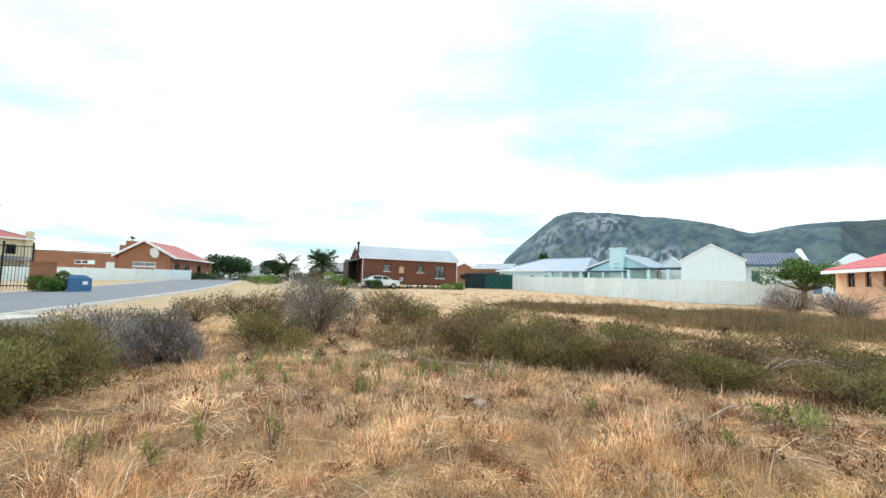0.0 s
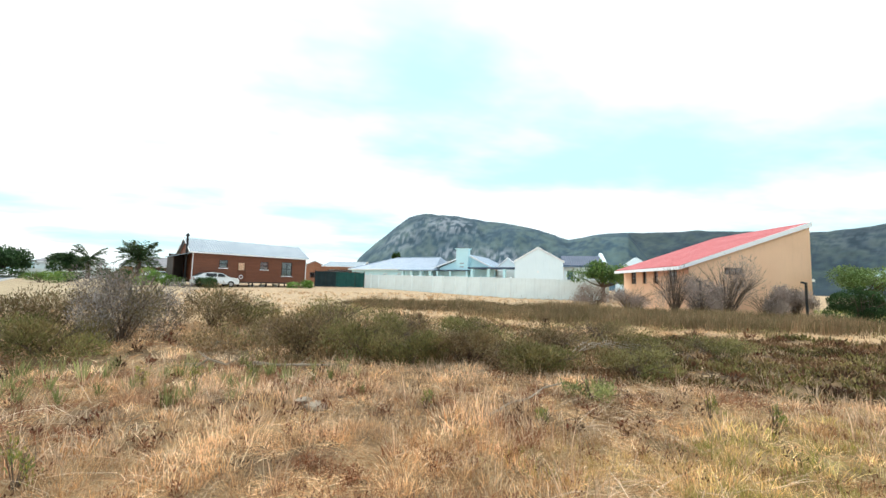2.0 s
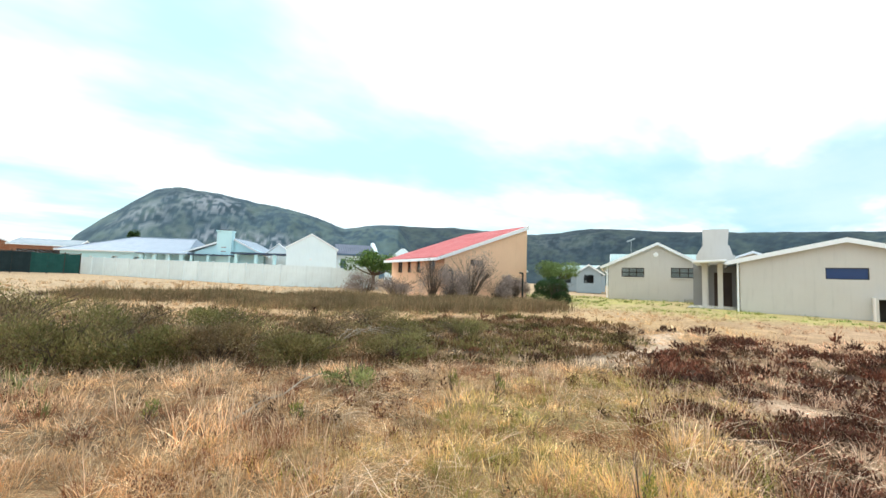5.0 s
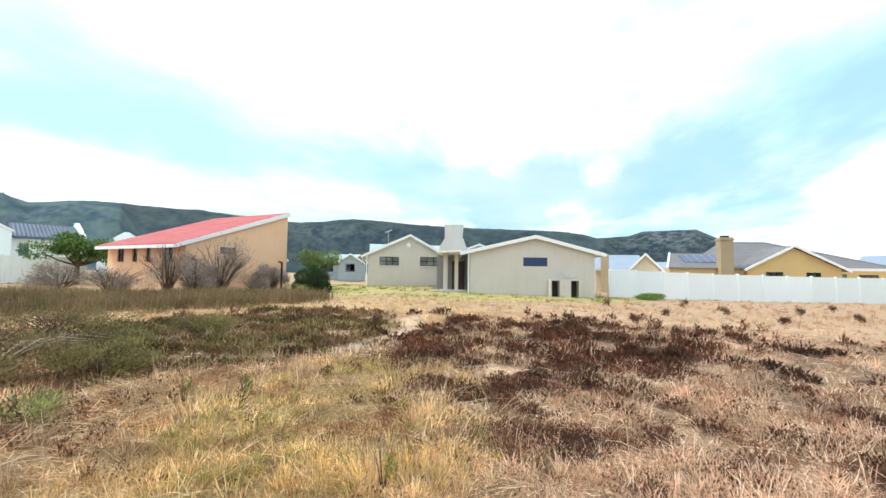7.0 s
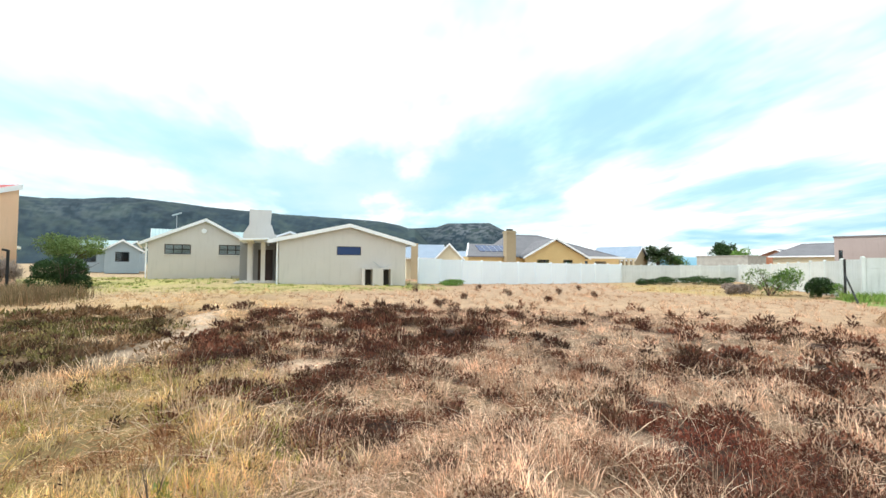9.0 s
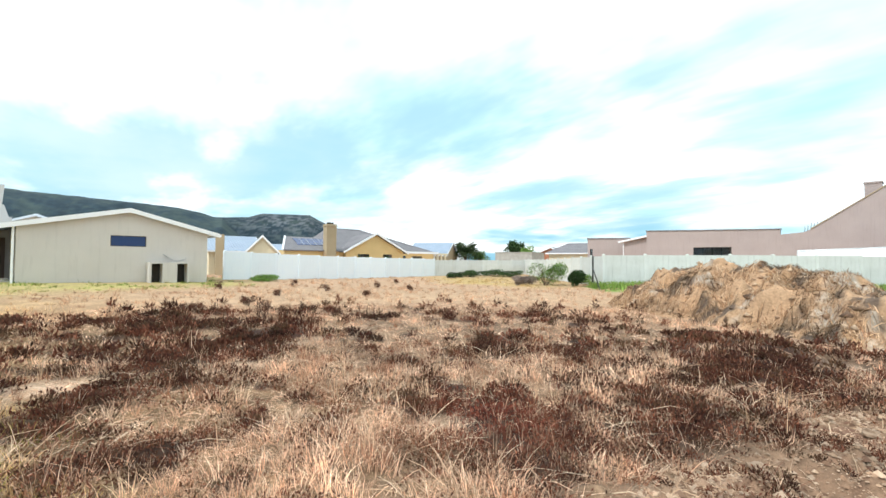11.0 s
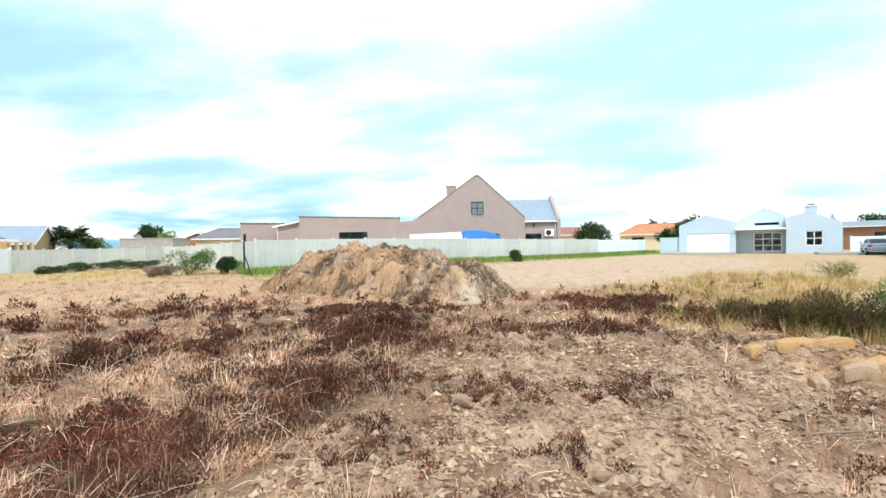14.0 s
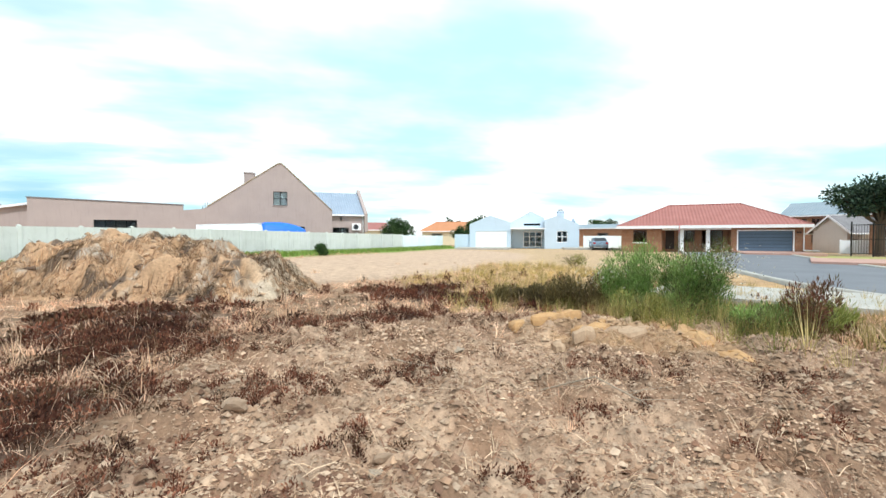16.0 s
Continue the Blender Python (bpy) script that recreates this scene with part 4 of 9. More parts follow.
def grey_main():
    h = thing("house", "greige plastered house with low-pitched gable and strip window", "house", frame_of((26.1, 3.7), (27.3, -3.8), 0.44), "greige houses")
    W, D, E, A, X = 7.62, 9.5, 2.52, 3.46, 4.0
    holes = [(3.27, 4.75, 1.66, 2.2)]
    wall(h, "greige", front(), [(0, E), (X, A), (W, E)], holes)
    wall(h, "greige", back(D), [(0, E), (X, A), (W, E)])
    wall(h, "greige", left(), [(4.4, E), (D - 0.22, E)])
    wall(h, "greige", right(W), [(0.22, E), (D - 0.22, E)], [(3.0, 4.4, 1.0, 2.1)])
    window(h, right(W), 3.0, 4.4, 1.0, 2.1, 2, 1, "darkframe")
    floor_in(h, 0.22, W - 0.22, 0.22, D - 0.22)
    window(h, front(), *holes[0], 1, 1, "darkframe", None, False, 0.05, 0.04, pane="skyblue_pane")
    gable_roof_front(h, "greyroof", 0, W, X, E, A, 0, D, 0.55)
    # open porch along its side with square columns
    part("porch_wall", boxes((0.0, 0.2, 0.22, 1.2, -0.4, E)), "greige", h)
    for x, y in ((-1.72, 1.5), (-1.72, 3.6), (-0.98, 0.95)):
        part("column", boxes((x, x + 0.24, y, y + 0.24, -0.4, 2.42)), "greige", h)
    part("porch_beam", boxes((-1.78, -1.38, 0.9, 4.6, 2.42, 2.62)), "greige", h)
    part("porch_roof", slab(bmesh.new(), [(-2.1, -0.25, 2.52), (-0.55, -0.25, 2.6), (-0.55, 5.2, 2.66), (-2.1, 5.2, 2.56)], 0.1), "trim", h, "white-edged porch roof")
    # darker plaster than the house, painting the porch's shade into the back wall
    part("porch_back", boxes((-2.3, 0.0, 4.4, 4.6, -0.4, 2.6)), "inside", h)
    part("porch_door", boxes((-1.2, -0.3, 4.36, 4.4, 0.0, 2.05)), "darkwood", h)
    part("stoep", boxes((-2.4, 0.0, 0.6, 4.4, -0.5, 0.02)), "kerb", h)
    downpipe(h, -0.1, -0.09, -0.1, E - 0.05)
    downpipe(h, W + 0.06, 0.3, -0.1, E - 0.05)
    part("gutter_elbow", tube(bmesh.new(), (W + 0.06, 0.25, E - 0.15), (W + 0.5, 0.2, E - 0.02), 0.05), "trim", h)
    # broad plastered chimney with sloping shoulders
    bm = bmesh.new()
    cx, cy = -1.05, 6.4
    for z0, z1, w0, w1 in ((0, 3.2, 1.15, 1.15), (3.2, 3.85, 1.15, 0.78), (3.85, 4.9, 0.78, 0.78)):
        hexa(bm, [(cx - w0, cy - 0.45, z0), (cx + w0 * 0.75, cy - 0.45, z0), (cx + w0 * 0.75, cy + 0.45, z0), (cx - w0, cy + 0.45, z0),
                  (cx - w1, cy - 0.45, z1), (cx + w1 * 0.85, cy - 0.45, z1), (cx + w1 * 0.85, cy + 0.45, z1), (cx - w1, cy + 0.45, z1)])
    part("chimney", bm, "greige", h, "broad greige plastered chimney")
    # low cross gable behind the chimney
    part("rear_gable", slab(slab(bmesh.new(), [(-1.2, 9.6, 2.9), (1.0, 9.6, 3.75), (1.0, 14, 3.75), (-1.2, 14, 2.9)], 0.14), [(1.0, 9.6, 3.75), (3.2, 9.6, 2.9), (3.2, 14, 2.9), (1.0, 14, 3.75)], 0.14), "trim", h)
    # two gas-bottle niches on the outer face
    for x in (4.78, 5.92):
        bm = boxes((x, x + 0.1, -0.62, 0, -0.4, 0.8), (x + 0.58, x + 0.68, -0.62, 0, -0.4, 0.8), (x, x + 0.68, -0.62, 0, 0.8, 0.88))
        part("niche", bm, "greige", h, "plastered gas-bottle niche")
        # near-black sheet stands for the shade inside the niche
        part("niche_back", boxes((x + 0.1, x + 0.58, -0.03, -0.004, -0.3, 0.8)), "darkgap", h)
    part("niche_screen", boxes((5.46, 5.92, -0.62, -0.5, -0.4, 0.86)), "greige", h)
    bm = bmesh.new()
    for k in range(10):
        a, b = k / 10, (k + 1) / 10
        tube(bm, (5.5 + 1.1 * a, -0.05, 1.3 - 0.9 * math.sin(a * 2.6) * 0.4), (5.5 + 1.1 * b, -0.05, 1.3 - 0.9 * math.sin(b * 2.6) * 0.4), 0.012, None, 5)
    part("hose", bm, "steel", h)


grey_cottage()
grey_main()


# ---- peach house with the single-pitch red roof ----
def peach_house():
    C, T = (19.0, 17.7), (25.5, 15.9)
    h = thing("house", "peach plastered house with a single-pitch red roof", "house", frame_of(C, T, 0.6))
    W, D, E, A = 6.75, 7.57, 2.38, 4.72
    holes = [(1.95, 2.97, 1.9, 2.28)]
    wall(h, "peach", front(), [(0, E), (W, A)], holes)
    wall(h, "peach", back(D), [(0, E), (W, A)])
    side = [(1.1, 1.95, 1.38, 2.22), (3.1, 3.6, 1.38, 2.25), (4.45, 4.95, 1.38, 2.25), (5.8, 6.5, 1.38, 2.25)]
    wall(h, "peach", left(), [(0.22, E), (D - 0.22, E)], side)
    wall(h, "peach", right(W), [(0.22, A), (D - 0.22, A)])
    floor_in(h, 0.22, W - 0.22, 0.22, D - 0.22)
    window(h, front(), *holes[0], 3, 1, "frame")
    for hole in side:
        window(h, left(), *hole, 2 if hole[1] - hole[0] > 0.6 else 1, 2, "frame", "peach")
    s = (A - E) / W
    z = lambda x: E + s * x + 0.14
    part("roof", slab(bmesh.new(), [(-0.55, -0.12, z(-0.55)), (W + 0.02, -0.12, z(W + 0.02)), (W + 0.02, D + 0.05, z(W + 0.02)), (-0.55, D + 0.05, z(-0.55))], 0.1), "redsheet", h, "bright red ribbed metal roof")
    bm = bmesh.new()
    hexa(bm, [(-0.55, -0.165, z(-0.55) - 0.22), (W + 0.03, -0.165, z(W) - 0.24), (W + 0.03, -0.125, z(W) - 0.24), (-0.55, -0.125, z(-0.55) - 0.22),
              (-0.55, -0.165, z(-0.55) - 0.02), (W + 0.03, -0.165, z(W) + 0.02), (W + 0.03, -0.125, z(W) + 0.02), (-0.55, -0.125, z(-0.55) - 0.02)])
    part("bargeboard", bm, "trim", h, "white bargeboard")
    part("gutter", boxes((-0.67, -0.56, -0.12, D + 0.05, z(-0.55) - 0.24, z(-0.55) - 0.06)), "trim", h)
    # lean-to at the tall end
    wall(h, "peach", front(3.0), [(W + 0.02, 2.4), (W + 2.4, 1.75)])
    part("lean_to_roof", slab(bmesh.new(), [(W + 0.02, 2.7, 2.6), (W + 2.7, 2.7, 1.85), (W + 2.7, D, 1.85), (W + 0.02, D, 2.6)], 0.14), "trim", h, "white lean-to roof edge")


peach_house()


# ---- white gabled house and pale blue house behind the north wall ----
def white_house():
    h = thing("house", "white plastered house with parapet gables and dark blue roof", "house", frame_of((20.6, 41.1), (25.3, 38.4), 0.75))
    W, D, E, A, X = 5.0, 9.0, 3.55, 5.0, 2.4
    wall(h, "white", front(), [(0, E), (X, A), (W, E)], thick=0.3)
    wall(h, "white", back(D), [(0, E), (X, A), (W, E)], thick=0.3)
    wall(h, "white", left(), [(0.3, E - 0.3), (D - 0.3, E - 0.3)])
    wall(h, "white", right(W), [(0.3, E - 0.3), (D - 0.3, E - 0.3)])
    floor_in(h, 0.22, W - 0.22, 0.3, D - 0.3)
    bm = bmesh.new()
    for x0, x1, z0, z1 in ((-0.12, X, E - 0.02, A + 0.05), (X, W + 0.12, A + 0.05, E - 0.02)):
        hexa(bm, [(x0, -0.08, z0 - 0.02), (x1, -0.08, z1 - 0.02), (x1, 0.38, z1 - 0.02), (x0, 0.38, z0 - 0.02), (x0, -0.08, z0 + 0.14), (x1, -0.08, z1 + 0.14), (x1, 0.38, z1 + 0.14), (x0, 0.38, z0 + 0.14)])
    part("coping", bm, "trim", h, "white moulded gable coping")
    part("roof", slab(slab(bmesh.new(), [(0, 0.3, E - 0.15), (X, 0.3, A - 0.25), (X, D - 0.3, A - 0.25), (0, D - 0.3, E - 0.15)], 0.1), [(X, 0.3, A - 0.25), (W, 0.3, E - 0.15), (W, D - 0.3, E - 0.15), (X, D - 0.3, A - 0.25)], 0.1), "navyroof", h)
    part("vent", tube(bmesh.new(), (X, -0.06, 2.5), (X, 0, 2.5), 0.1, 0.12, 10), "trim", h)
    # lower wing to the side with a dark roof and a far parapet gable
    wall(h, "white", front(1.2), [(W, 3.35), (W + 4.4, 3.35)], [(W + 0.5, W + 1.05, 1.5, 2.75)])
    window(h, front(1.2), W + 0.5, W + 1.05, 1.5, 2.75, 2, 2, "bluedoor")
    part("wing_roof", slab(bmesh.new(), [(W + 0.02, 0.8, 3.3), (W + 4.2, 0.8, 3.3), (W + 4.2, 4.8, 4.6), (W + 0.02, 4.8, 4.6)], 0.14), "navyroof", h)
    bm = bmesh.new()
    hexa(bm, [(W + 4.2, 0.7, -0.4), (W + 4.5, 0.7, -0.4), (W + 4.5, 8.6, -0.4), (W + 4.2, 8.6, -0.4), (W + 4.2, 0.7, 3.5), (W + 4.5, 0.7, 3.5), (W + 4.5, 8.6, 3.5), (W + 4.2, 8.6, 3.5)])
    hexa(bm, [(W + 4.2, 0.7, 3.5), (W + 4.5, 0.7, 3.5), (W + 4.5, 8.6, 3.5), (W + 4.2, 8.6, 3.5), (W + 4.2, 4.6, 4.95), (W + 4.5, 4.6, 4.95), (W + 4.5, 4.8, 4.95), (W + 4.2, 4.8, 4.95)])
    part("end_gable", bm, "white", h)
    part("wing_gutter", boxes((W + 0.02, W + 4.2, 0.7, 0.8, 3.1, 3.26)), "bluedoor", h)
    downpipe(h, W + 0.1, 1.1, 0, 3.1)
    # small far gable beyond the tree
    part("far_gable", slab(boxes((W + 6.0, W + 10.4, 5.0, 5.25, -0.4, 3.0)), [(W + 6.0, 5.0, 3.0), (W + 10.4, 5.0, 3.0), (W + 8.4, 5.25, 4.5), (W + 8.0, 5.25, 4.5)], 0.02), "white", h)
    wall(h, "white", front(3.4), [(W + 7.2, 2.2), (W + 9.6, 2.2)], [(W + 7.9, W + 8.5, 0.9, 1.9)])
    window(h, front(3.4), W + 7.9, W + 8.5, 0.9, 1.9, 2, 1, "bluedoor")


def blue_house():
    h = thing("house", "pale blue bungalow with grey metal hipped roof and square chimney", "house", frame_of((7.92, 69.55), (25.43, 52.13), 0.95))
    E = 2.9
    holes = [(1.0, 1.3, 1.6, 2.3), (3.7, 4.5, 1.6, 2.35), (6.4, 7.4, 1.7, 2.35), (8.7, 9.2, 1.6, 2.35)]
    wall(h, "paleblue", front(), [(-2.6, E), (12.6, E)], holes)
    for k in holes:
        window(h, front(), *k, 2, 1, "trim")
    wall(h, "paleblue", left(-2.6), [(0.22, E), (9, E)])
    wall(h, "paleblue", back(9.2), [(-2.6, E), (24.5, E)])
    wall(h, "paleblue", right(12.6), [(0.22, E), (9.0, E)])
    floor_in(h, -2.3, 12.3, 0.25, 8.9)
    hip_roof(h, "greyroof", -2.6, 12.8, 0, 9.2, E, 5.0, 3.2, 11.6)
    for x in (8.3, 9.9, 11.5, 13.1):
        part("veranda_pillar", boxes((x, x + 0.45, -1.9, -1.45, -0.4, E - 0.1)), "paleblue", h)
    part("veranda_roof", slab(bmesh.new(), [(8.0, -2.2, E - 0.05), (14.0, -2.2, E - 0.05), (14.0, 0.1, E + 0.3), (8.0, 0.1, E + 0.3)], 0.14), "greyroof", h)
    # gabled braai room with the square chimney
    wall(h, "paleblue", front(-0.2), [(14.0, 3.2), (18.6, 5.0), (22.6, 3.3)])
    wall(h, "paleblue", back(7.0), [(12.6, 3.2), (18.6, 5.0), (22.6, 3.3)])
    gable_roof_front(h, "greyroof", 12.6, 22.8, 18.6, 3.0, 5.05, -0.2, 7.0, 0.2)
    bm = boxes((17.1, 18.9, -1.1, -0.22, -0.4, 5.8), (17.0, 19.0, -1.2, -0.12, 5.8, 5.95))
    part("chimney", bm, "paleblue", h, "square pale blue chimney")
    part("chimney_cap", boxes((17.4, 18.6, -1.0, -0.3, 5.95, 6.05)), "darkgap", h)
    for z in (3.25, 3.75):
        part("chimney_slot", boxes((17.7, 18.3, -1.125, -1.104, z, z + 0.14)), "steel", h)
    # dark flat canopy and a small white gable beside it
    part("canopy", boxes((19.6, 26.6, -2.6, -0.3, 3.0, 3.2)), "navyroof", h, "dark flat-roofed canopy")
    part("canopy", boxes((14.2, 19.4, -2.0, -0.3, 2.72, 2.86)), "navyroof", h, "dark flat-roofed canopy")
    for x in (20.0, 22.4, 24.6, 26.2):
        part("canopy_post", boxes((x, x + 0.35, -2.5, -2.15, -0.4, 3.0)), "paleblue", h)
    for x in (14.4, 16.4, 19.0):
        part("canopy_post", boxes((x, x + 0.25, -1.9, -1.65, -0.4, 2.72)), "paleblue", h)
    wall(h, "white", front(0.6), [(22.6, 3.2), (24.2, 4.55), (25.9, 3.2)])
    part("side_gable_coping", slab(slab(bmesh.new(), [(22.5, 0.45, 3.3), (24.2, 0.45, 4.7), (24.2, 0.85, 4.7), (22.5, 0.85, 3.3)], 0.12), [(24.2, 0.45, 4.7), (26.0, 0.45, 3.3), (26.0, 0.85, 3.3), (24.2, 0.85, 4.7)], 0.12), "trim", h)
    wall(h, "paleblue", front(2.0), [(22.6, 3.0), (27.0, 3.0)], [(23.2, 24.2, 1.0, 2.2), (25.2, 26.0, 1.0, 2.2)])
    for u in (23.2, 25.2):
        window(h, front(2.0), u, u + (1.0 if u < 24 else 0.8), 1.0, 2.2, 2, 1, "trim")


white_house()
blue_house()


# ---- wooden house on stilts ----
def wooden_house():
    h = thing("house", "red-brown timber house on stilts with a pale metal roof", "house", frame_of((-11.9, 48.5), (-0.85, 53.99), 1.0))
    W, D, F, E, A = 12.2, 5.6, 0.45, 3.42, 4.85
    holes = [(2.55, 3.4, 1.85, 2.7), (6.8, 7.7, 1.85, 2.7), (9.25, 10.5, 1.22, 2.8), (4.35, 5.25, 0.5, 2.6)]
    wall(h, "timber", front(), [(0, E), (W, E)], holes, F, 0.14)
    wall(h, "timber", back(D), [(0, E), (W, E)], (), F, 0.14)
    for pl in (left(), right(W)):
        wall(h, "timber", pl, [(0.14, E), (D / 2, A), (D - 0.14, E)], (), F, 0.14)
    part("floor_frame", boxes((-0.05, W + 0.05, -0.05, D + 0.05, F - 0.16, F)), "darkwood", h)
    bm = bmesh.new()
    for k in range(1, 22):
        z = F + k * (E - F) / 22
        box(bm, -0.012, W + 0.012, -0.014, -0.002, z - 0.012, z + 0.004)
    part("cladding_lap", bm, "darkwood", h)
    for k in (0, 1):
        window(h, front(), *holes[k], 1, 2, "darkframe", "trim", True, 0.03)
    window(h, front(), *holes[2], 2, 2, "darkframe", "trim", True, 0.03)
    d = part("door", boxes((4.35, 5.25, 0.04, 0.09, 0.5, 1.45), (4.35, 5.25, 0.04, 0.09, 1.5, 2.6)), "timber", h, "red-stained stable door")
    part("door_panel", boxes((4.5, 5.1, 0.02, 0.035, 1.65, 2.45)), "peach", d)
    bm = bmesh.new()
    for k in range(10):
        a, b = 2 * math.pi * k / 10, 2 * math.pi * (k + 1) / 10
        tube(bm, (4.8 + 0.18 * math.cos(a), -0.02, 0.95 + 0.18 * math.sin(a)), (4.8 + 0.18 * math.cos(b), -0.02, 0.95 + 0.18 * math.sin(b)), 0.04, None, 5)
    part("wreath", bm, "trim", d, "pale ring on the door")
    for k in range(3):
        part("step", boxes((4.2, 5.4, -0.35 * (k + 1), -0.35 * k - 0.02, 0.30 - 0.15 * k, 0.36 - 0.15 * k)), "darkwood", h)
    for x in np.linspace(0.15, W - 0.15, 9):
        for y in (0.1, D - 0.1):
            part("stilt", tube(bmesh.new(), (x, y, -0.5), (x, y, F - 0.16), 0.09), "darkwood", h)
    gable_roof_side(h, "palroof", 0, W, 0, D, E, A, 0.25)
    for x in (0.03, W - 0.03):
        downpipe(h, x, -0.07, 0.1, E - 0.05)
    # side porch with a stove flue
    part("porch", boxes((-1.5, -1.4, 0.8, 3.6, 0.2, 2.9), (-1.4, 0, 3.5, 3.6, 0.2, 3.2)), "darkwood", h)
    part("porch_roof", slab(bmesh.new(), [(-1.7, 0.4, 2.85), (0, 0.4, 3.3), (0, 3.9, 3.3), (-1.7, 3.9, 2.85)], 0.08), "palroof", h)
    part("flue", tube(tube(bmesh.new(), (-0.35, 0.9, 0.6), (-0.35, 0.9, 5.0), 0.11), (-0.35, 0.9, 5.0), (-0.35, 0.9, 5.3), 0.24, 0.05), "blackmetal", h, "black stove flue with a cowl")
    # clutter under the floor
    for k, (x, w_) in enumerate(((5.9, 0.5), (7.1, 0.7), (8.6, 0.4), (10.4, 0.6))):
        part("crate", boxes((x, x + w_, 0.3, 0.9, -0.3, 0.12 + 0.05 * k)), "kerb", h)


wooden_house()


def shade_screen():
    s = thing("shade_cloth_fence", "green shade-cloth screen on poles beside the timber house", "fence", frame_of((0.2, 55.2), (6.6, 57.6), 1.05))
    n, ln = 5, 6.8
    for k in range(n):
        a, b = ln * k / n, ln * (k + 1) / n
        bm = bmesh.new()
        seg = 8
        rows = [[bm.verts.new((a + (b - a) * i / seg, 0.04 * math.sin(i * 1.3 + k), z + (0.05 * math.sin(i * math.pi / seg) * (-1 if z > 1 else 0)))) for i in range(seg + 1)] for z in (0.0, 0.7, 1.4, 1.95)]
        for r, q in zip(rows, rows[1:]):
            for i in range(seg):
                bm.faces.new([r[i], r[i + 1], q[i + 1], q[i]])
        bmesh.ops.solidify(bm, geom=bm.faces[:], thickness=0.015)
        part("cloth", bm, "shadedark" if k < 2 else "shade", s)
    for k in range(n + 1):
        part("post", tube(bmesh.new(), (ln * k / n, 0.05, -0.5), (ln * k / n, 0.05, 2.1), 0.05), "darkwood", s)
    part("rail", tube(bmesh.new(), (0, 0.06, 1.95), (ln, 0.06, 1.97), 0.035), "darkwood", s)


shade_screen()


# ---- yellow house behind the white wall ----
def yellow_house():
    h = thing("house", "yellow plastered house with dark grey tiled roof and tall tan chimney", "house", frame_of((45, -16), (46, -33), 0.0))
    E = 2.55
    holes = [(5.9, 7.4, 0.9, 2.2), (9.35, 10.6, 0.9, 2.2)]
    wall(h, "yellow", front(), [(4.3, E), (8.2, 4.55), (12.3, E)], holes)
    for k in holes:
        window(h, front(), *k, 3, 1, "darkframe")
    simple_shell(h, "yellow", 12.3, 8.0, E, x0=4.3)
    s = [(3.9, E), (8.2, 4.62), (12.7, E)]
    bm = slab(slab(bmesh.new(), [(3.9, -0.4, 2.45), (8.2, -0.4, 4.7), (8.2, 4.5, 4.7), (3.9, 4.5, 2.45)], 0.1), [(8.2, -0.4, 4.7), (12.8, -0.4, 2.42), (12.8, 4.5, 2.42), (8.2, 4.5, 4.7)], 0.1)
    part("gable_roof", bm, "slate", h)
    bm = bmesh.new()
    for p, q, zp, zq in ((3.85, 8.2, 2.25, 4.55), (8.2, 12.85, 4.55, 2.2)):
        hexa(bm, [(p, -0.46, zp), (q, -0.46, zq), (q, -0.41, zq), (p, -0.41, zp), (p, -0.46, zp + 0.24), (q, -0.46, zq + 0.24), (q, -0.41, zq + 0.24), (p, -0.41, zp + 0.24)])
    part("bargeboard", bm, "trim", h, "white bargeboard")
    hip_roof(h, "slate", 3.0, 18.0, 2.0, 11.0, E, 5.35, 5.0, 9.6)
    part("chimney", boxes((1.85, 3.0, -0.3, 0.6, -0.4, 5.45), (1.78, 3.07, -0.37, 0.67, 5.2, 5.32)), "chimney", h, "tall tan plastered chimney")
    part("chimney_cap", boxes((2.1, 2.75, -0.05, 0.35, 5.45, 5.65)), "darkgap", h)
    # side wing carrying the solar panels
    wall(h, "yellow", front(0.6), [(-2.4, 2.5), (4.3, 2.5)])
    wall(h, "yellow", left(-2.4), [(0.82, 2.5), (6, 2.5)])
    part("wing_roof", slab(bmesh.new(), [(-2.7, 0.3, 2.55), (4.3, 0.3, 2.55), (4.3, 4.6, 4.15), (-0.9, 4.6, 4.15)], 0.12), "slate", h)
    part("wing_barge", slab(bmesh.new(), [(-2.85, 0.25, 2.62), (-2.65, 0.25, 2.62), (-0.85, 4.6, 4.24), (-1.05, 4.6, 4.24)], 0.16), "trim", h)
    for k in range(5):
        x = -0.9 + 0.75 * k
        z = lambda y: 2.55 + (y - 0.3) * 1.6 / 4.3 + 0.06
        p = part("solar_panel", slab(bmesh.new(), [(x + 0.35, 1.8, z(1.8)), (x + 1.05, 1.8, z(1.8)), (x + 1.25, 3.9, z(3.9)), (x + 0.55, 3.9, z(3.9))], 0.04), "panel", h, "dark blue solar panel")
        part("panel_frame", slab(bmesh.new(), [(x + 1.05, 1.8, z(1.8) + 0.01), (x + 1.1, 1.8, z(1.8) + 0.01), (x + 1.3, 3.9, z(3.9) + 0.01), (x + 1.25, 3.9, z(3.9) + 0.01)], 0.04), "steel", p)
    wall(h, "yellow", front(1.5), [(12.4, 2.5), (18.4, 2.5)], [(14.8, 16.5, 1.0, 2.05), (13.2, 13.8, 1.2, 2.1)])
    window(h, front(1.5), 14.8, 16.5, 1.0, 2.05, 3, 1, "darkframe")
    window(h, front(1.5), 13.2, 13.8, 1.2, 2.1, 1, 1, "darkframe")
    part("fascia", boxes((12.8, 19.0, 0.98, 1.04, 2.4, 2.66)), "trim", h)
    for x in (18.6, 19.3, 20.0, 20.7):
        part("patio_pillar", boxes((x, x + 0.22, 1.6, 1.85, -0.3, 2.3)), "cream", h)
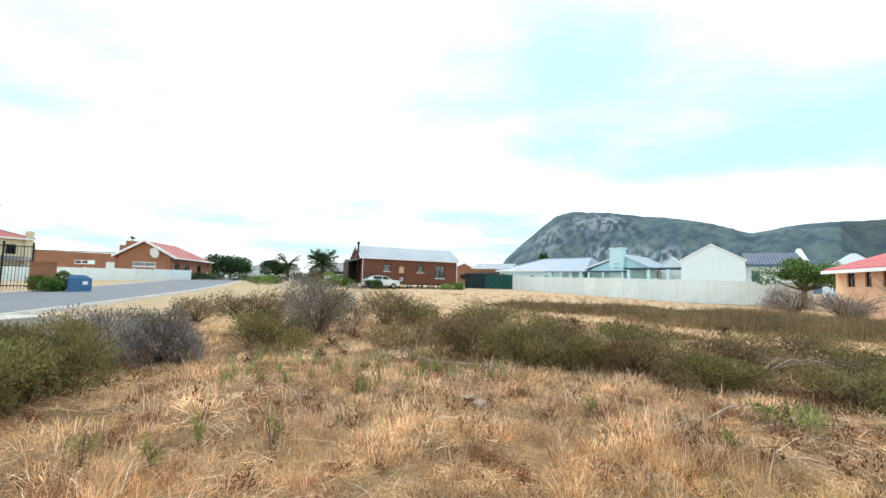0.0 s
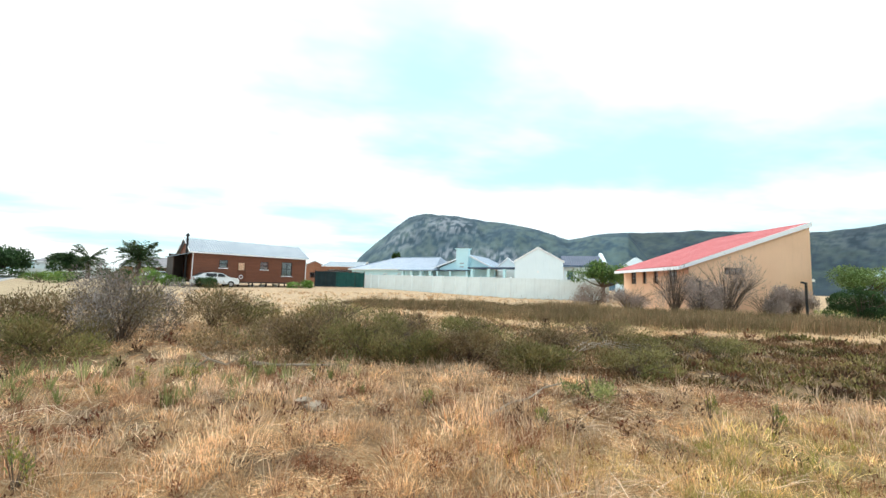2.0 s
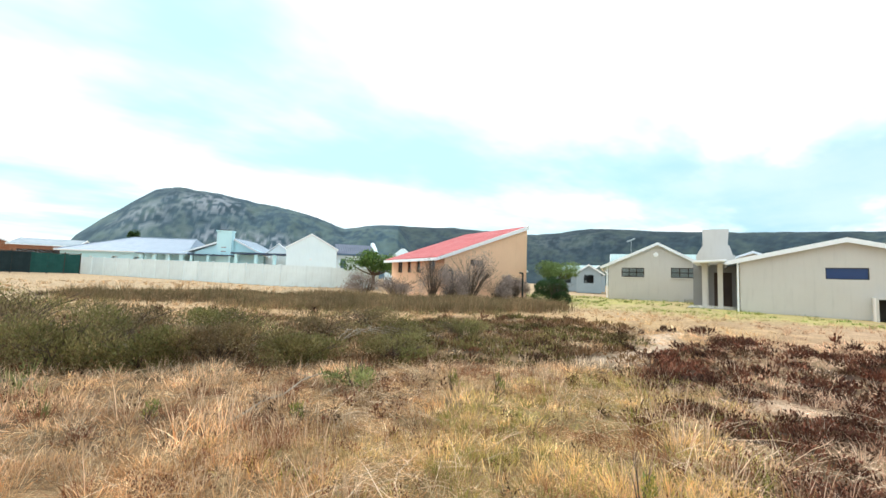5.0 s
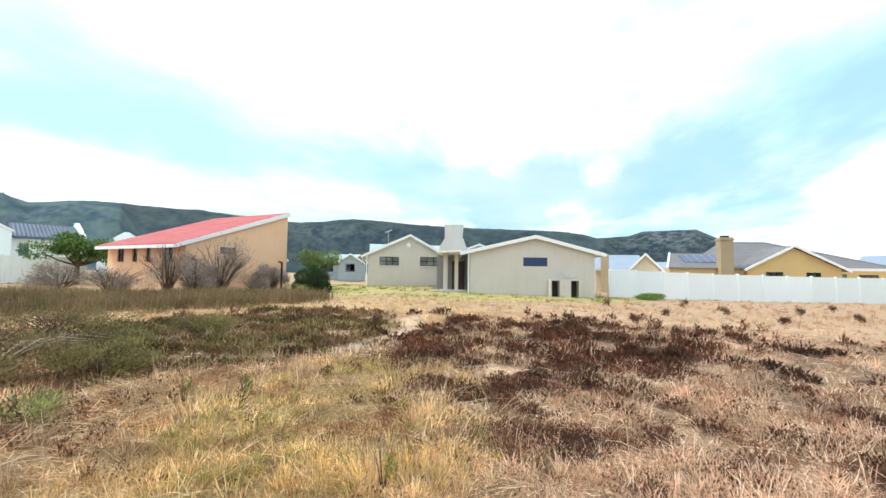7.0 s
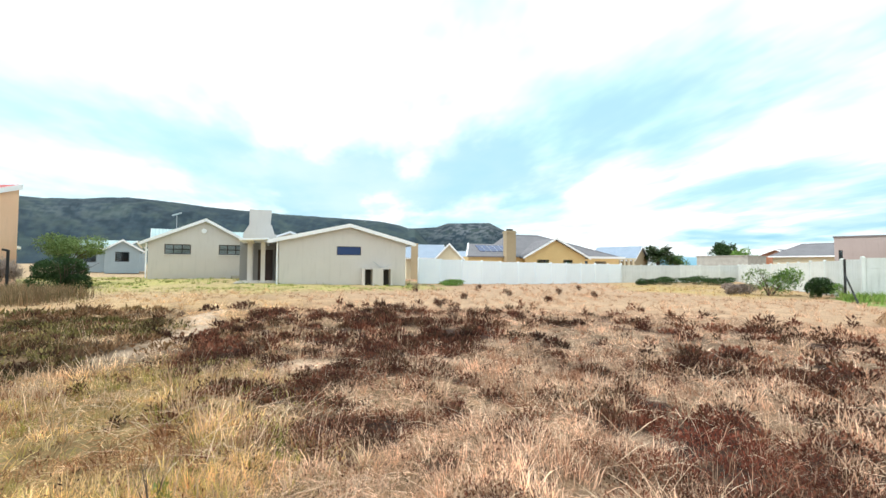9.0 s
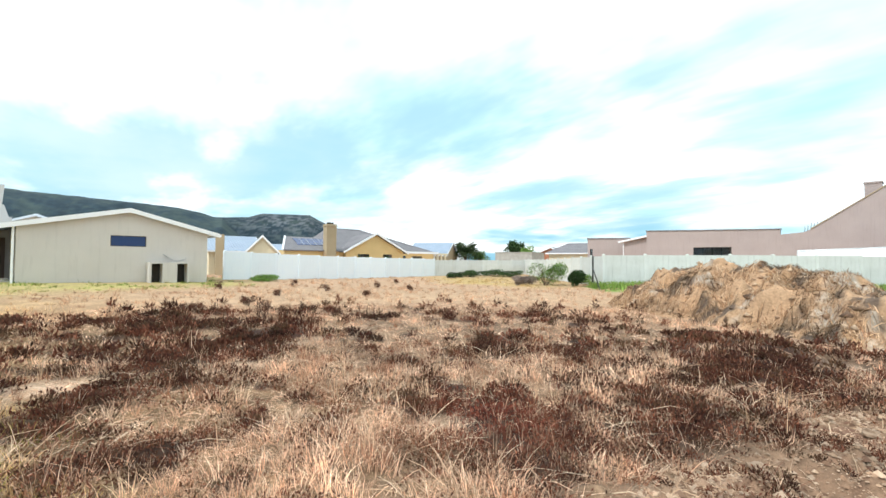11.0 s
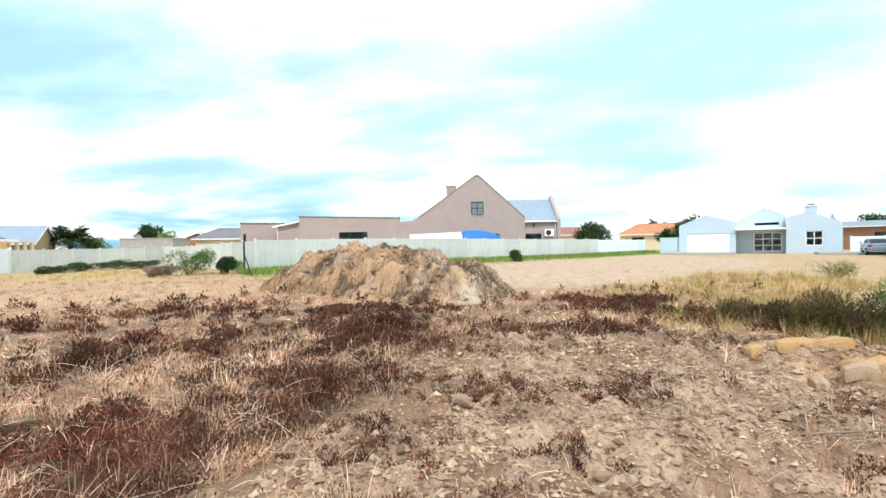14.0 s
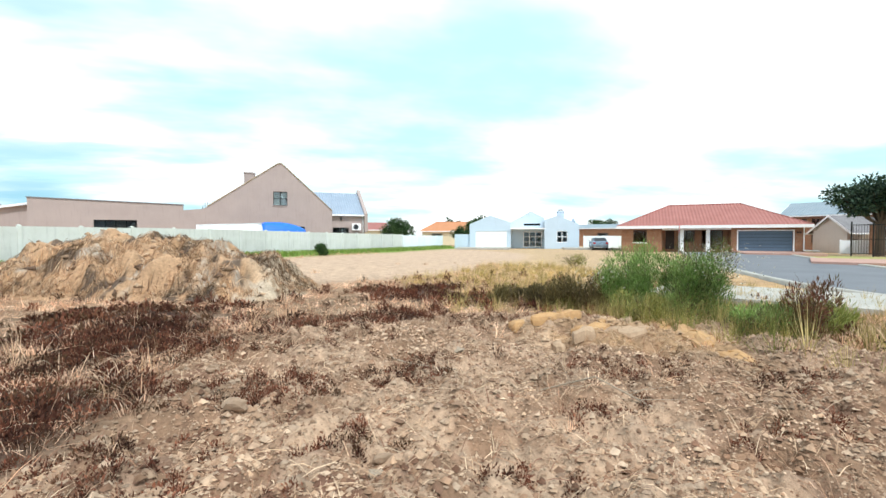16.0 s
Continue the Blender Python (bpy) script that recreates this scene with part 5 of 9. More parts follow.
    part("patio_beam", boxes((18.4, 21.1, 1.55, 1.9, 2.3, 2.5)), "cream", h)


yellow_house()


def plain_house(name, label, L, R, z, depth, eave, apex, wall_mat, roof_mat, style="side", holes=(), ridge=(0.25, 0.75), trim="trim", frame="darkframe"):
    """A neighbouring house farther off: front with openings, sides, back and roof."""
    h = thing(name, label, "house", frame_of(L, R, z))
    W = math.hypot(R[0] - L[0], R[1] - L[1])
    hs = [(a * W, b * W, c, d) for a, b, c, d in holes]
    if style == "front":
        top = [(0, eave), (W / 2, apex), (W, eave)]
        wall(h, wall_mat, front(), top, hs)
        wall(h, wall_mat, back(depth), top)
        for pl in (left(), right(W)):
            wall(h, wall_mat, pl, [(0.22, eave), (depth - 0.22, eave)])
        gable_roof_front(h, roof_mat, 0, W, W / 2, eave, apex, 0, depth, 0.4, trim=trim)
    else:
        wall(h, wall_mat, front(), [(0, eave), (W, eave)], hs)
        wall(h, wall_mat, back(depth), [(0, eave), (W, eave)])
        side_top = [(0.22, eave), (depth / 2, apex), (depth - 0.22, eave)] if style == "side" else [(0.22, eave), (depth - 0.22, eave)]
        for pl in (left(), right(W)):
            wall(h, wall_mat, pl, side_top)
        if style == "side":
            gable_roof_side(h, roof_mat, 0, W, 0, depth, eave, apex, trim=trim)
        elif style == "hip":
            hip_roof(h, roof_mat, 0, W, 0, depth, eave, apex, W * ridge[0], W * ridge[1], trim=trim)
        else:
            part("roof", boxes((-0.08, W + 0.08, -0.08, depth + 0.08, eave, eave + 0.12)), roof_mat, h)
    floor_in(h, 0.22, W - 0.22, 0.22, depth - 0.22)
    for k in hs:
        window(h, front(), *k, 2, 1, frame)
    return h


def polar(az, d):
    return (d * math.sin(radians(az)), d * math.cos(radians(az)))


# ---- taupe house beyond the south wall ----
def taupe_house():
    h = thing("house", "taupe plastered double-storey house with steep gable and flat-roofed garage", "house", frame_of((22.85, -44.47), (-4.15, -46.52), 0.05))
    top = [(11.3, 3.95), (12.9, 4.1), (13.3, 4.3), (19.65, 8.8), (20.0, 8.8), (22.9, 6.1), (24.9, 4.2)]
    holes = [(19.15, 20.5, 4.6, 6.0), (19.5, 20.05, 1.2, 2.5), (21.5, 22.15, 1.2, 2.5), (25.0, 26.7, 1.2, 2.45)]
    wall(h, "taupe", front(), [(0, 4.75), (11.3, 4.4)], [(4.5, 7.7, 1.6, 2.95)], thick=0.3)
    window(h, front(), 4.5, 7.7, 1.6, 2.95, 4, 1, "darkframe")
    wall(h, "taupe", front(0.02), top, holes[:3], thick=0.3)
    wall(h, "taupe", front(0.4), [(24.9, 3.75), (28.4, 3.75)], holes[3:], thick=0.25)
    window(h, front(0.02), *holes[0], 2, 2, "darkframe", "taupe", True)
    for k in holes[1:3]:
        window(h, front(0.02), *k, 1, 1, "darkframe")
    window(h, front(0.4), *holes[3], 3, 1, "darkframe")
    bm = bmesh.new()
    hexa(bm, [(-0.06, -0.06, 4.75), (11.35, -0.06, 4.4), (11.35, 0.36, 4.4), (-0.06, 0.36, 4.75), (-0.06, -0.06, 4.84), (11.35, -0.06, 4.48), (11.35, 0.36, 4.48), (-0.06, 0.36, 4.84)])
    part("coping", bm, "slate", h, "dark parapet coping")
    bm = bmesh.new()
    for (x0, z0), (x1, z1) in zip(top[2:6], top[3:7]):
        hexa(bm, [(x0, -0.05, z0), (x1, -0.05, z1), (x1, 0.36, z1), (x0, 0.36, z0), (x0, -0.05, z0 + 0.08), (x1, -0.05, z1 + 0.08), (x1, 0.36, z1 + 0.08), (x0, 0.36, z0 + 0.08)])
    part("gable_coping", bm, "chimney", h)
    wall(h, "taupe", left(), [(0.3, 4.6), (9, 4.6)])
    wall(h, "taupe", back(9.2), [(0, 3.9), *top[1:], (28.4, 3.7)])
    wall(h, "taupe", right(28.4), [(0.65, 3.7), (9.0, 3.6)], thick=0.3)
    floor_in(h, 0.3, 28, 0.7, 9)
    part("garage_roof", boxes((0.25, 11.2, 0.32, 9, 3.7, 3.8)), "slate", h)
    bm = slab(slab(bmesh.new(), [(13.2, 0.34, 4.1), (19.8, 0.34, 8.6), (19.8, 9.0, 8.6), (13.2, 9.0, 4.1)], 0.1), [(19.8, 0.34, 8.6), (24.9, 0.34, 4.0), (24.9, 9.0, 4.0), (19.8, 9.0, 8.6)], 0.1)
    part("roof", bm, "slate", h)
    part("wing_roof", slab(slab(bmesh.new(), [(22.5, 0.1, 3.85), (28.3, 0.1, 3.85), (28.3, 4.6, 6.55), (22.5, 4.6, 6.55)], 0.1), [(22.5, 4.6, 6.55), (28.3, 4.6, 6.55), (28.3, 9.3, 3.75), (22.5, 9.3, 3.75)], 0.1), "greyroof", h, "blue-grey metal roof")
    part("gutter", boxes((24.9, 28.5, -0.02, 0.1, 3.68, 3.84)), "trim", h)
    downpipe(h, 28.2, 0.3, 0, 3.7)
    bm = bmesh.new()
    for y0, z0, y1, z1 in ((-0.1, 3.75, 4.6, 6.75), (4.6, 6.75, 9.3, 3.75)):
        hexa(bm, [(28.3, y0, 2.0), (28.65, y0, 2.0), (28.65, y1, 2.0), (28.3, y1, 2.0), (28.3, y0, z0 + 0.2), (28.65, y0, z0 + 0.2), (28.65, y1, z1 + 0.2), (28.3, y1, z1 + 0.2)])
    part("end_gable", bm, "taupe", h)
    part("chimney", boxes((16.4, 17.4, 2.0, 3.0, 4.0, 7.95), (16.35, 17.45, 1.95, 3.05, 7.95, 8.08)), "taupe", h, "taupe plastered chimney")
    part("wall_lantern", boxes((25.8, 25.95, 0.25, 0.4, 3.2, 3.55)), "darkframe", h)
    ac = part("air_conditioner", boxes((27.0, 27.95, 0.05, 0.38, 2.15, 2.9)), "trim", h, "white outdoor air-conditioning unit")
    part("fan_grille", tube(bmesh.new(), (27.4, 0.02, 2.52), (27.4, 0.048, 2.52), 0.28, None, 16), "darkframe", ac)
    bm = bmesh.new()
    for k in range(9):
        tube(bm, (12.9 + 0.2 * k, 0.15, 4.1 + 0.08 * k), (12.95 + 0.2 * k, 0.15, 4.6 + 0.08 * k + 0.06 * (k % 3)), 0.03, 0.01, 5)
    part("spikes", bm, "blackmetal", h)
    wall(h, "taupe", front(2.2), [(-3.6, 3.75), (0, 4.4)])
    part("side_roof", slab(bmesh.new(), [(-4.0, 1.8, 3.85), (0.0, 1.8, 4.6), (0.0, 8, 4.6), (-4.0, 8, 3.85)], 0.18), "trim", h, "white-edged side roof")
    downpipe(h, -3.5, 2.1, 0, 3.7)


taupe_house()


def covered_boat():
    b = thing("boat", "white boat on a trailer under a bright blue tarpaulin", "boat", frame_of((7.8, -38.5), (1.0, -40.8), 0.15))
    def hull(x0, x1, mat, name, k):
        bm = bmesh.new()
        rings = []
        for i in range(10):
            s = i / 9
            x = x0 + (x1 - x0) * s
            g = (x + 1.0) / 9.0
            w_ = 0.9 * (1 - 0.55 * abs(g - 0.5) ** 1.5)
            top = 1.35 + k(s)
            rings.append([bm.verts.new((x, 0.6 + w_ * math.cos(a), 0.95 + (top if math.sin(a) > 0 else 0.45) * math.sin(a))) for a in (2 * math.pi * j / 14 for j in range(14))])
        for r, q in zip(rings, rings[1:]):
            for j in range(14):
                bm.faces.new([r[j], r[(j + 1) % 14], q[(j + 1) % 14], q[j]])
        bm.faces.new(rings[0])
        bm.faces.new(rings[-1][::-1])
        part(name, bm, mat, b, "", True)
    hull(-1.0, 3.9, "carwhite", "canopy", lambda s: 0.05 + 0.22 * s)
    hull(3.9, 7.7, "tarp", "tarpaulin", lambda s: 0.32 + 0.1 * math.sin(s * 3.1) - 0.55 * s**3)
    part("rail", tube(bmesh.new(), (-0.9, 0.2, 2.25), (4.0, 0.2, 2.52), 0.03), "steel", b)
    for x in (1.5, 4.5):
        part("wheel", tube(bmesh.new(), (x, -0.2, 0.25), (x, 0.0, 0.25), 0.32, None, 16), "tyre", b)


covered_boat()
plain_house("house", "taupe plastered flat-roofed outbuilding behind the wall", polar(146.0, 56), polar(151.0, 56), 0.1, 6, 4.25, 4.3, "taupe", "slate", "flat", [(0.06, 0.12, 1.7, 3.0)])


# ---- ice-grey house and brick house to the south-west ----
def icegrey_house():
    h = thing("house", "ice-grey plastered house with three parapet gables and white garage door", "house", frame_of((-20.7, -53.64), (-32.9, -47.16), 0.12))
    m = "icegrey"
    gar = (0.3, 4.5, 0.0, 2.15)
    wall(h, m, front(), [(-0.5, 3.1), (2.25, 4.25), (5.0, 3.3)], [gar])
    d = part("garage_door", boxes((0.3, 4.5, 0.08, 0.14, 0.0, 2.15)), "trim", h, "white sectional garage door")
    for k in range(1, 5):
        part("door_rib", boxes((0.3, 4.5, 0.066, 0.078, 0.43 * k - 0.02, 0.43 * k + 0.01)), "icegrey", d)
    wall(h, m, front(0.02), [(9.35, 3.6), (10.6, 4.0), (11.0, 4.2), (13.7, 2.95)], [(10.9, 12.25, 0.65, 2.15)], label="")
    window(h, front(0.02), 10.9, 12.25, 0.65, 2.15, 2, 2, "trim", None, False, 0.05, 0.08)
    wall(h, m, front(1.9), [(5.0, 3.4), (7.65, 4.85), (9.4, 3.95)], [(6.7, 8.85, 2.92, 3.2), (6.6, 9.1, 0.0, 2.1)])
    part("strip_window", boxes((6.7, 8.85, 1.95, 2.0, 2.92, 3.2)), "glass", h)
    # near-black sheet stands for the unlit room behind the glass
    part("strip_backing", boxes((6.6, 8.95, 2.13, 2.16, 2.85, 3.28)), "darkgap", h)
    window(h, front(1.9), 6.6, 9.1, 0.0, 2.1, 3, 3, "trim", None, False, 0.06, 0.1, "white-framed glazed entrance door", "door")
    part("porch_roof", boxes((4.95, 9.38, -0.35, 1.9, 2.4, 2.56)), "trim", h, "white flat porch canopy")
    part("porch_side", boxes((4.8, 5.02, 0.22, 1.9, -0.4, 3.3)), m, h)
    wall(h, m, right(13.7), [(0.25, 3.0), (2.6, 3.35), (5.2, 4.1), (9.0, 3.0)], [(1.0, 1.6, 1.6, 2.3), (3.6, 4.0, 1.7, 2.2), (5.6, 6.3, 1.6, 2.3)])
    for a, b in ((1.0, 1.6), (3.6, 4.0), (5.6, 6.3)):
        window(h, right(13.7), a, b, 1.65, 2.25, 1, 1, "darkframe")
    wall(h, m, left(-0.5), [(0.22, 3.0), (9, 3.0)])
    wall(h, m, back(9.2), [(-0.5, 3.1), (13.7, 3.1)])
    floor_in(h, -0.2, 13.5, 2.2, 9)
    for a, xm, b, za, zm, zb, y0 in ((-0.4, 2.25, 4.9, 2.95, 4.05, 3.1, 0.25), (5.0, 7.65, 9.4, 3.2, 4.65, 3.8, 2.2), (9.4, 10.9, 13.6, 3.5, 4.05, 2.8, 0.25)):
        part("roof", slab(slab(bmesh.new(), [(a, y0, za), (xm, y0, zm), (xm, 9, zm), (a, 9, za)], 0.08), [(xm, y0, zm), (b, y0, zb), (b, 9, zb), (xm, 9, zm)], 0.08), "greyroof", h)
    part("chimney", boxes((11.1, 12.0, 2.0, 2.8, 3.0, 4.85), (11.05, 12.05, 1.95, 2.85, 4.72, 4.82)), m, h)
    part("chimney_cowl", boxes((11.25, 11.85, 2.2, 2.6, 4.95, 5.05)), "darkframe", h)
    part("driveway", boxes((-1.6, 5.0, -5.0, 0.0, -0.5, 0.03)), "kerb", h, "pale concrete driveway")
    part("driveway", boxes((11.5, 18.5, -4.0, -0.4, -0.5, 0.03)), "kerb", h, "pale concrete driveway")
    bm = bmesh.new()
    for y in np.linspace(0.3, 3.6, 4):
        box(bm, -2.6, -0.5, y - 3.4 + 3.4, y + 0.05, -0.3, 1.7)
    part("side_wall", boxes((-2.6, -0.5, 0.3, 0.5, -0.4, 1.75)), m, h)
    bm.free()


icegrey_house()


def brick_house():
    L, R = (-30.66, -36.93), (-42.63, -26.12)
    h = thing("house", "face-brick house with hipped faded red tile roof and grey garage door", "house", frame_of(L, R, 0.22))
    E = 2.22
    holes = [(1.18, 2.4, 0.7, 1.93), (10.15, 14.25, -0.05, 1.8)]
    wall(h, "brick2", front(), [(0.05, E), (3.8, E)], holes[:1])
    wall(h, "brick2", front(), [(9.6, E), (15.1, E)], holes[1:])
    window(h, front(), *holes[0], 1, 1, "frame", "trim")
    wall(h, "brick2", front(1.8), [(3.8, E), (9.6, E)], [(4.2, 5.0, 0, 1.95), (5.4, 6.8, 0.7, 1.9), (7.4, 9.2, 0.1, 1.9)])
    window(h, front(1.8), 5.4, 6.8, 0.7, 1.9, 2, 1, "frame")
    window(h, front(1.8), 7.4, 9.2, 0.1, 1.9, 2, 1, "frame")
    part("front_door", boxes((4.2, 5.0, 1.86, 1.92, 0, 1.95)), "darkwood", h)
    part("porch_side", boxes((3.6, 3.8, 0.22, 1.8, -0.4, E), (9.6, 9.8, 0.22, 1.8, -0.4, E)), "brick2", h)
    for x in (5.4, 7.6):
        part("porch_pillar", boxes((x, x + 0.3, 0.02, 0.32, -0.4, E - 0.25)), "trim", h)
    part("porch_beam", boxes((3.8, 9.6, 0.0, 0.2, E - 0.3, E)), "trim", h)
    d = part("garage_door", boxes((10.15, 14.25, 0.1, 0.16, -0.05, 1.8)), "bluedoor", h, "slate-grey sectional garage door")
    for k in range(1, 6):
        part("door_rib", boxes((10.15, 14.25, 0.086, 0.098, 0.31 * k - 0.06, 0.31 * k - 0.035)), "darkframe", d)
    part("door_surround", boxes((10.05, 14.35, -0.03, -0.004, 1.8, 1.9), (10.05, 10.15, -0.03, -0.004, -0.05, 1.8), (14.25, 14.35, -0.03, -0.004, -0.05, 1.8)), "trim", h)
    wall(h, "brick2", left(0.05), [(0.22, E), (9.5, E)])
    wall(h, "brick2", right(15.1), [(0.22, E), (9.5, E)])
    wall(h, "brick2", back(9.7), [(0.05, E), (15.1, E)])
    floor_in(h, 0.3, 14.9, 2.05, 9.4)
    hip_roof(h, "pinkroof", 0.05, 15.1, 0, 9.7, E, 4.55, 4.6, 11.2, 0.45)
    part("fascia", boxes((-0.4, 15.55, -0.62, -0.57, E - 0.14, E + 0.14)), "trim", h)
    downpipe(h, 15.0, -0.08, 0.0, E)
    part("pipe_foot", tube(bmesh.new(), (15.0, -0.08, 0.05), (16.0, -0.5, 0.0), 0.05), "trim", h)
    for x in (14.55, 14.75):
        part("wall_lamp", tube(bmesh.new(), (x, -0.1, 1.6), (x, -0.02, 1.72), 0.07, 0.05, 8), "darkframe", h)
    part("driveway", boxes((9.6, 14.8, -6.0, -0.02, -0.6, -0.06)), "paver", h, "red paved driveway")


brick_house()

# dark-roofed house beyond the brick one
hb = plain_house("house", "double-storey house with pale grey sheet roof and dark gable", polar(-124.4, 64), polar(-114.5, 62), 0.2, 8, 3.75, 5.3, "brick2", "palroof", "side", [(0.12, 0.2, 2.5, 3.3), (0.24, 0.32, 2.5, 3.3), (0.24, 0.32, 0.6, 1.7)])
hc = plain_house("house", "low house with grey roof and white-edged gable", (-47.5, -29.7), (-47.75, -27.0), 0.15, 8, 2.0, 3.3, "greige", "slate", "front")
plain_house("carport", "long low carport with a dark flat roof", polar(-118.0, 52), polar(-110.0, 51), 0.15, 5, 2.3, 2.4, "brick2", "slate", "flat", [(0.1, 0.5, 0.0, 2.2)])

# ---- houses to the north-west across the road ----
def brick_gable_house():
    h = thing("house", "orange face-brick house with red tiled roof and long flat garage wing", "house", Matrix.Translation((0, 0, 1.5)) @ Matrix.Scale(1.35, 4) @ Matrix.Translation((0, 0, -1.5)) @ frame_of((-43.6, 41.2), (-31.96, 44.10), 1.0))
    U0, UA, U1, D, E, A = 7.26, 9.77, 12.24, 11.5, 2.62, 4.15
    wall(h, "brick", front(0.3), [(-0.6, 2.82), (U0, 2.74)], [(3.1, 5.0, 1.55, 2.0)])
    window(h, front(0.3), 3.1, 5.0, 1.55, 2.0, 3, 1, "trim", None, False, 0.03, 0.09)
    part("parapet_cap", boxes((-0.7, U0, 0.22, 0.56, 2.82, 2.9)), "slate", h, "dark parapet capping")
    part("side_door", boxes((U0 - 1.2, U0 - 0.4, 0.26, 0.29, 0.0, 1.85)), "trim", h, "white side door")
    wall(h, "brick", left(-0.6), [(0.52, 2.8), (9, 2.8)])
    part("flat_roof", boxes((-0.3, U0, 0.55, 9, 2.5, 2.6)), "slate", h)
    hole = (U0 + 1.4, U0 + 3.6, 1.5, 2.0)
    wall(h, "brick", front(), [(U0, E), (UA, A), (U1, E)], [hole])
    window(h, front(), *hole, 2, 1, "trim", "trim", True, 0.03, 0.09)
    wall(h, "brick", left(U0), [(0.3, E), (D, E)])
    sides = [(1.2, 2.6, 0.2, 2.0), (4.0, 5.4, 0.9, 2.0), (8.0, 9.4, 0.9, 2.0)]
    wall(h, "brick", right(U1), [(0.3, E), (D, E)], sides)
    for k in sides:
        window(h, right(U1), *k, 2, 1, "frame")
    wall(h, "brick", back(D + 0.2), [(-0.6, E), (U1, E)])
    floor_in(h, -0.2, U1 - 0.3, 0.6, D - 0.3)
    # tiled roof: gable to the front, hipped at the back
    z = lambda v: A + 0.12 if v else E - 0.12
    yr = D - 3.6
    bm = slab(bmesh.new(), [(U0 - 0.4, -0.35, z(0)), (UA, -0.35, z(1)), (UA, yr, z(1)), (U0 - 0.4, D + 0.5, z(0))], 0.1)
    slab(bm, [(UA, -0.35, z(1)), (U1 + 0.6, -0.35, z(0)), (U1 + 0.6, D + 0.5, z(0)), (UA, yr, z(1))], 0.1)
    slab(bm, [(U0 - 0.4, D + 0.5, z(0)), (UA, yr, z(1)), (UA, yr, z(1)), (U1 + 0.6, D + 0.5, z(0))], 0.1)
    part("roof", bm, "redroof", h, "weathered red tile roof")
    for a, b, za, zb in ((U0 - 0.45, UA, z(0), z(1)), (UA, U1 + 0.65, z(1), z(0))):
        bm = bmesh.new()
        hexa(bm, [(a, -0.42, za - 0.12), (b, -0.42, zb - 0.12), (b, -0.355, zb - 0.12), (a, -0.355, za - 0.12), (a, -0.42, za + 0.14), (b, -0.42, zb + 0.14), (b, -0.355, zb + 0.14), (a, -0.355, za + 0.14)])
        part("bargeboard", bm, "trim", h, "white bargeboard")
    part("gutter", boxes((U1 + 0.61, U1 + 0.72, -0.3, D + 0.5, E - 0.2, E - 0.04)), "trim", h)
    part("chimney", boxes((U0 - 0.3, U0 + 1.0, 0.7, 1.5, 2.4, 3.75), (U0 + 0.3, U0 + 1.1, 0.65, 1.55, 3.75, 4.25)), "brick", h, "stepped face-brick chimney")
    part("cowl", tube(tube(bmesh.new(), (U0 + 0.7, 1.1, 4.2), (U0 + 0.7, 1.1, 4.75), 0.06), (U0 + 0.5, 1.1, 4.65), (U0 + 1.0, 1.1, 4.5), 0.14, 0.05), "blackmetal", h)
    dish = part("satellite_dish", tube(bmesh.new(), (U1 - 1.3, -0.72, 2.95), (U1 - 1.25, -0.58, 3.0), 0.55, 0.42, 16), "trim", h, "white satellite dish")
    part("dish_arm", tube(bmesh.new(), (U1 - 1.25, -0.6, 2.95), (U1 - 1.25, 0.02, 2.75), 0.03), "steel", dish)
    part("stoep_pillar", boxes((U1 + 0.3, U1 + 0.6, D - 0.4, D - 0.1, -0.3, E)), "brick", h)


brick_gable_house()
h2 = plain_house("house", "cream double-storey house with red tiled hipped roof", polar(-53.0, 62), polar(-47.4, 63), 0.9, 8, 4.1, 5.1, "cream", "redroof", "hip", [(0.25, 0.38, 2.5, 3.4), (0.72, 0.85, 2.5, 3.5), (0.45, 0.6, 0.4, 1.6)], (0.3, 0.7))
part("chimney", boxes((5.9, 6.5, -0.25, 0.35, 0, 5.0)), "cream", h2)
part("balcony_roof", slab(bmesh.new(), [(-0.5, -1.6, 1.9), (6.3, -1.6, 1.9), (6.3, 0.1, 2.3), (-0.5, 0.1, 2.3)], 0.1), "slate", h2)

# ---- far neighbours seen past the nearer houses ----
plain_house("house", "low white house with brown roof among palms", polar(-20.2, 92), polar(-15.0, 88), 1.3, 8, 2.4, 4.0, "brick", "slate", "side", [(0.2, 0.35, 0.9, 2.1), (0.6, 0.8, 0.9, 2.1)])
plain_house("house", "white-roofed low house behind the palms", polar(-14.4, 84), polar(-12.6, 80), 1.3, 7, 2.7, 3.4, "white", "palroof", "side", [(0.3, 0.6, 1.0, 2.1)])
plain_house("house", "distant low green-roofed house", polar(-27.0, 110), polar(-22.6, 108), 1.4, 9, 2.7, 4.0, "white", "slate", "hip", [(0.2, 0.3, 1.0, 2.1)])
plain_house("house", "orange brick house with white-trimmed gables", polar(-1.2, 84), polar(1.5, 84), 1.3, 8, 3.5, 4.4, "brick", "slate", "front", [(0.3, 0.6, 1.2, 2.2)])
plain_house("house", "orange brick house with pale sheet roof", polar(1.3, 80), polar(6.0, 78), 1.3, 8, 3.35, 4.3, "brick", "palroof", "side", [(0.1, 0.8, 2.0, 2.7)])
plain_house("house", "distant pale blue-grey plastered bungalow", polar(61.5, 66), polar(66.0, 64), 0.9, 8, 2.5, 3.5, "bluegrey", "aquaroof", "side", [(0.2, 0.55, 0.8, 2.1), (0.7, 0.85, 0.9, 2.0)])
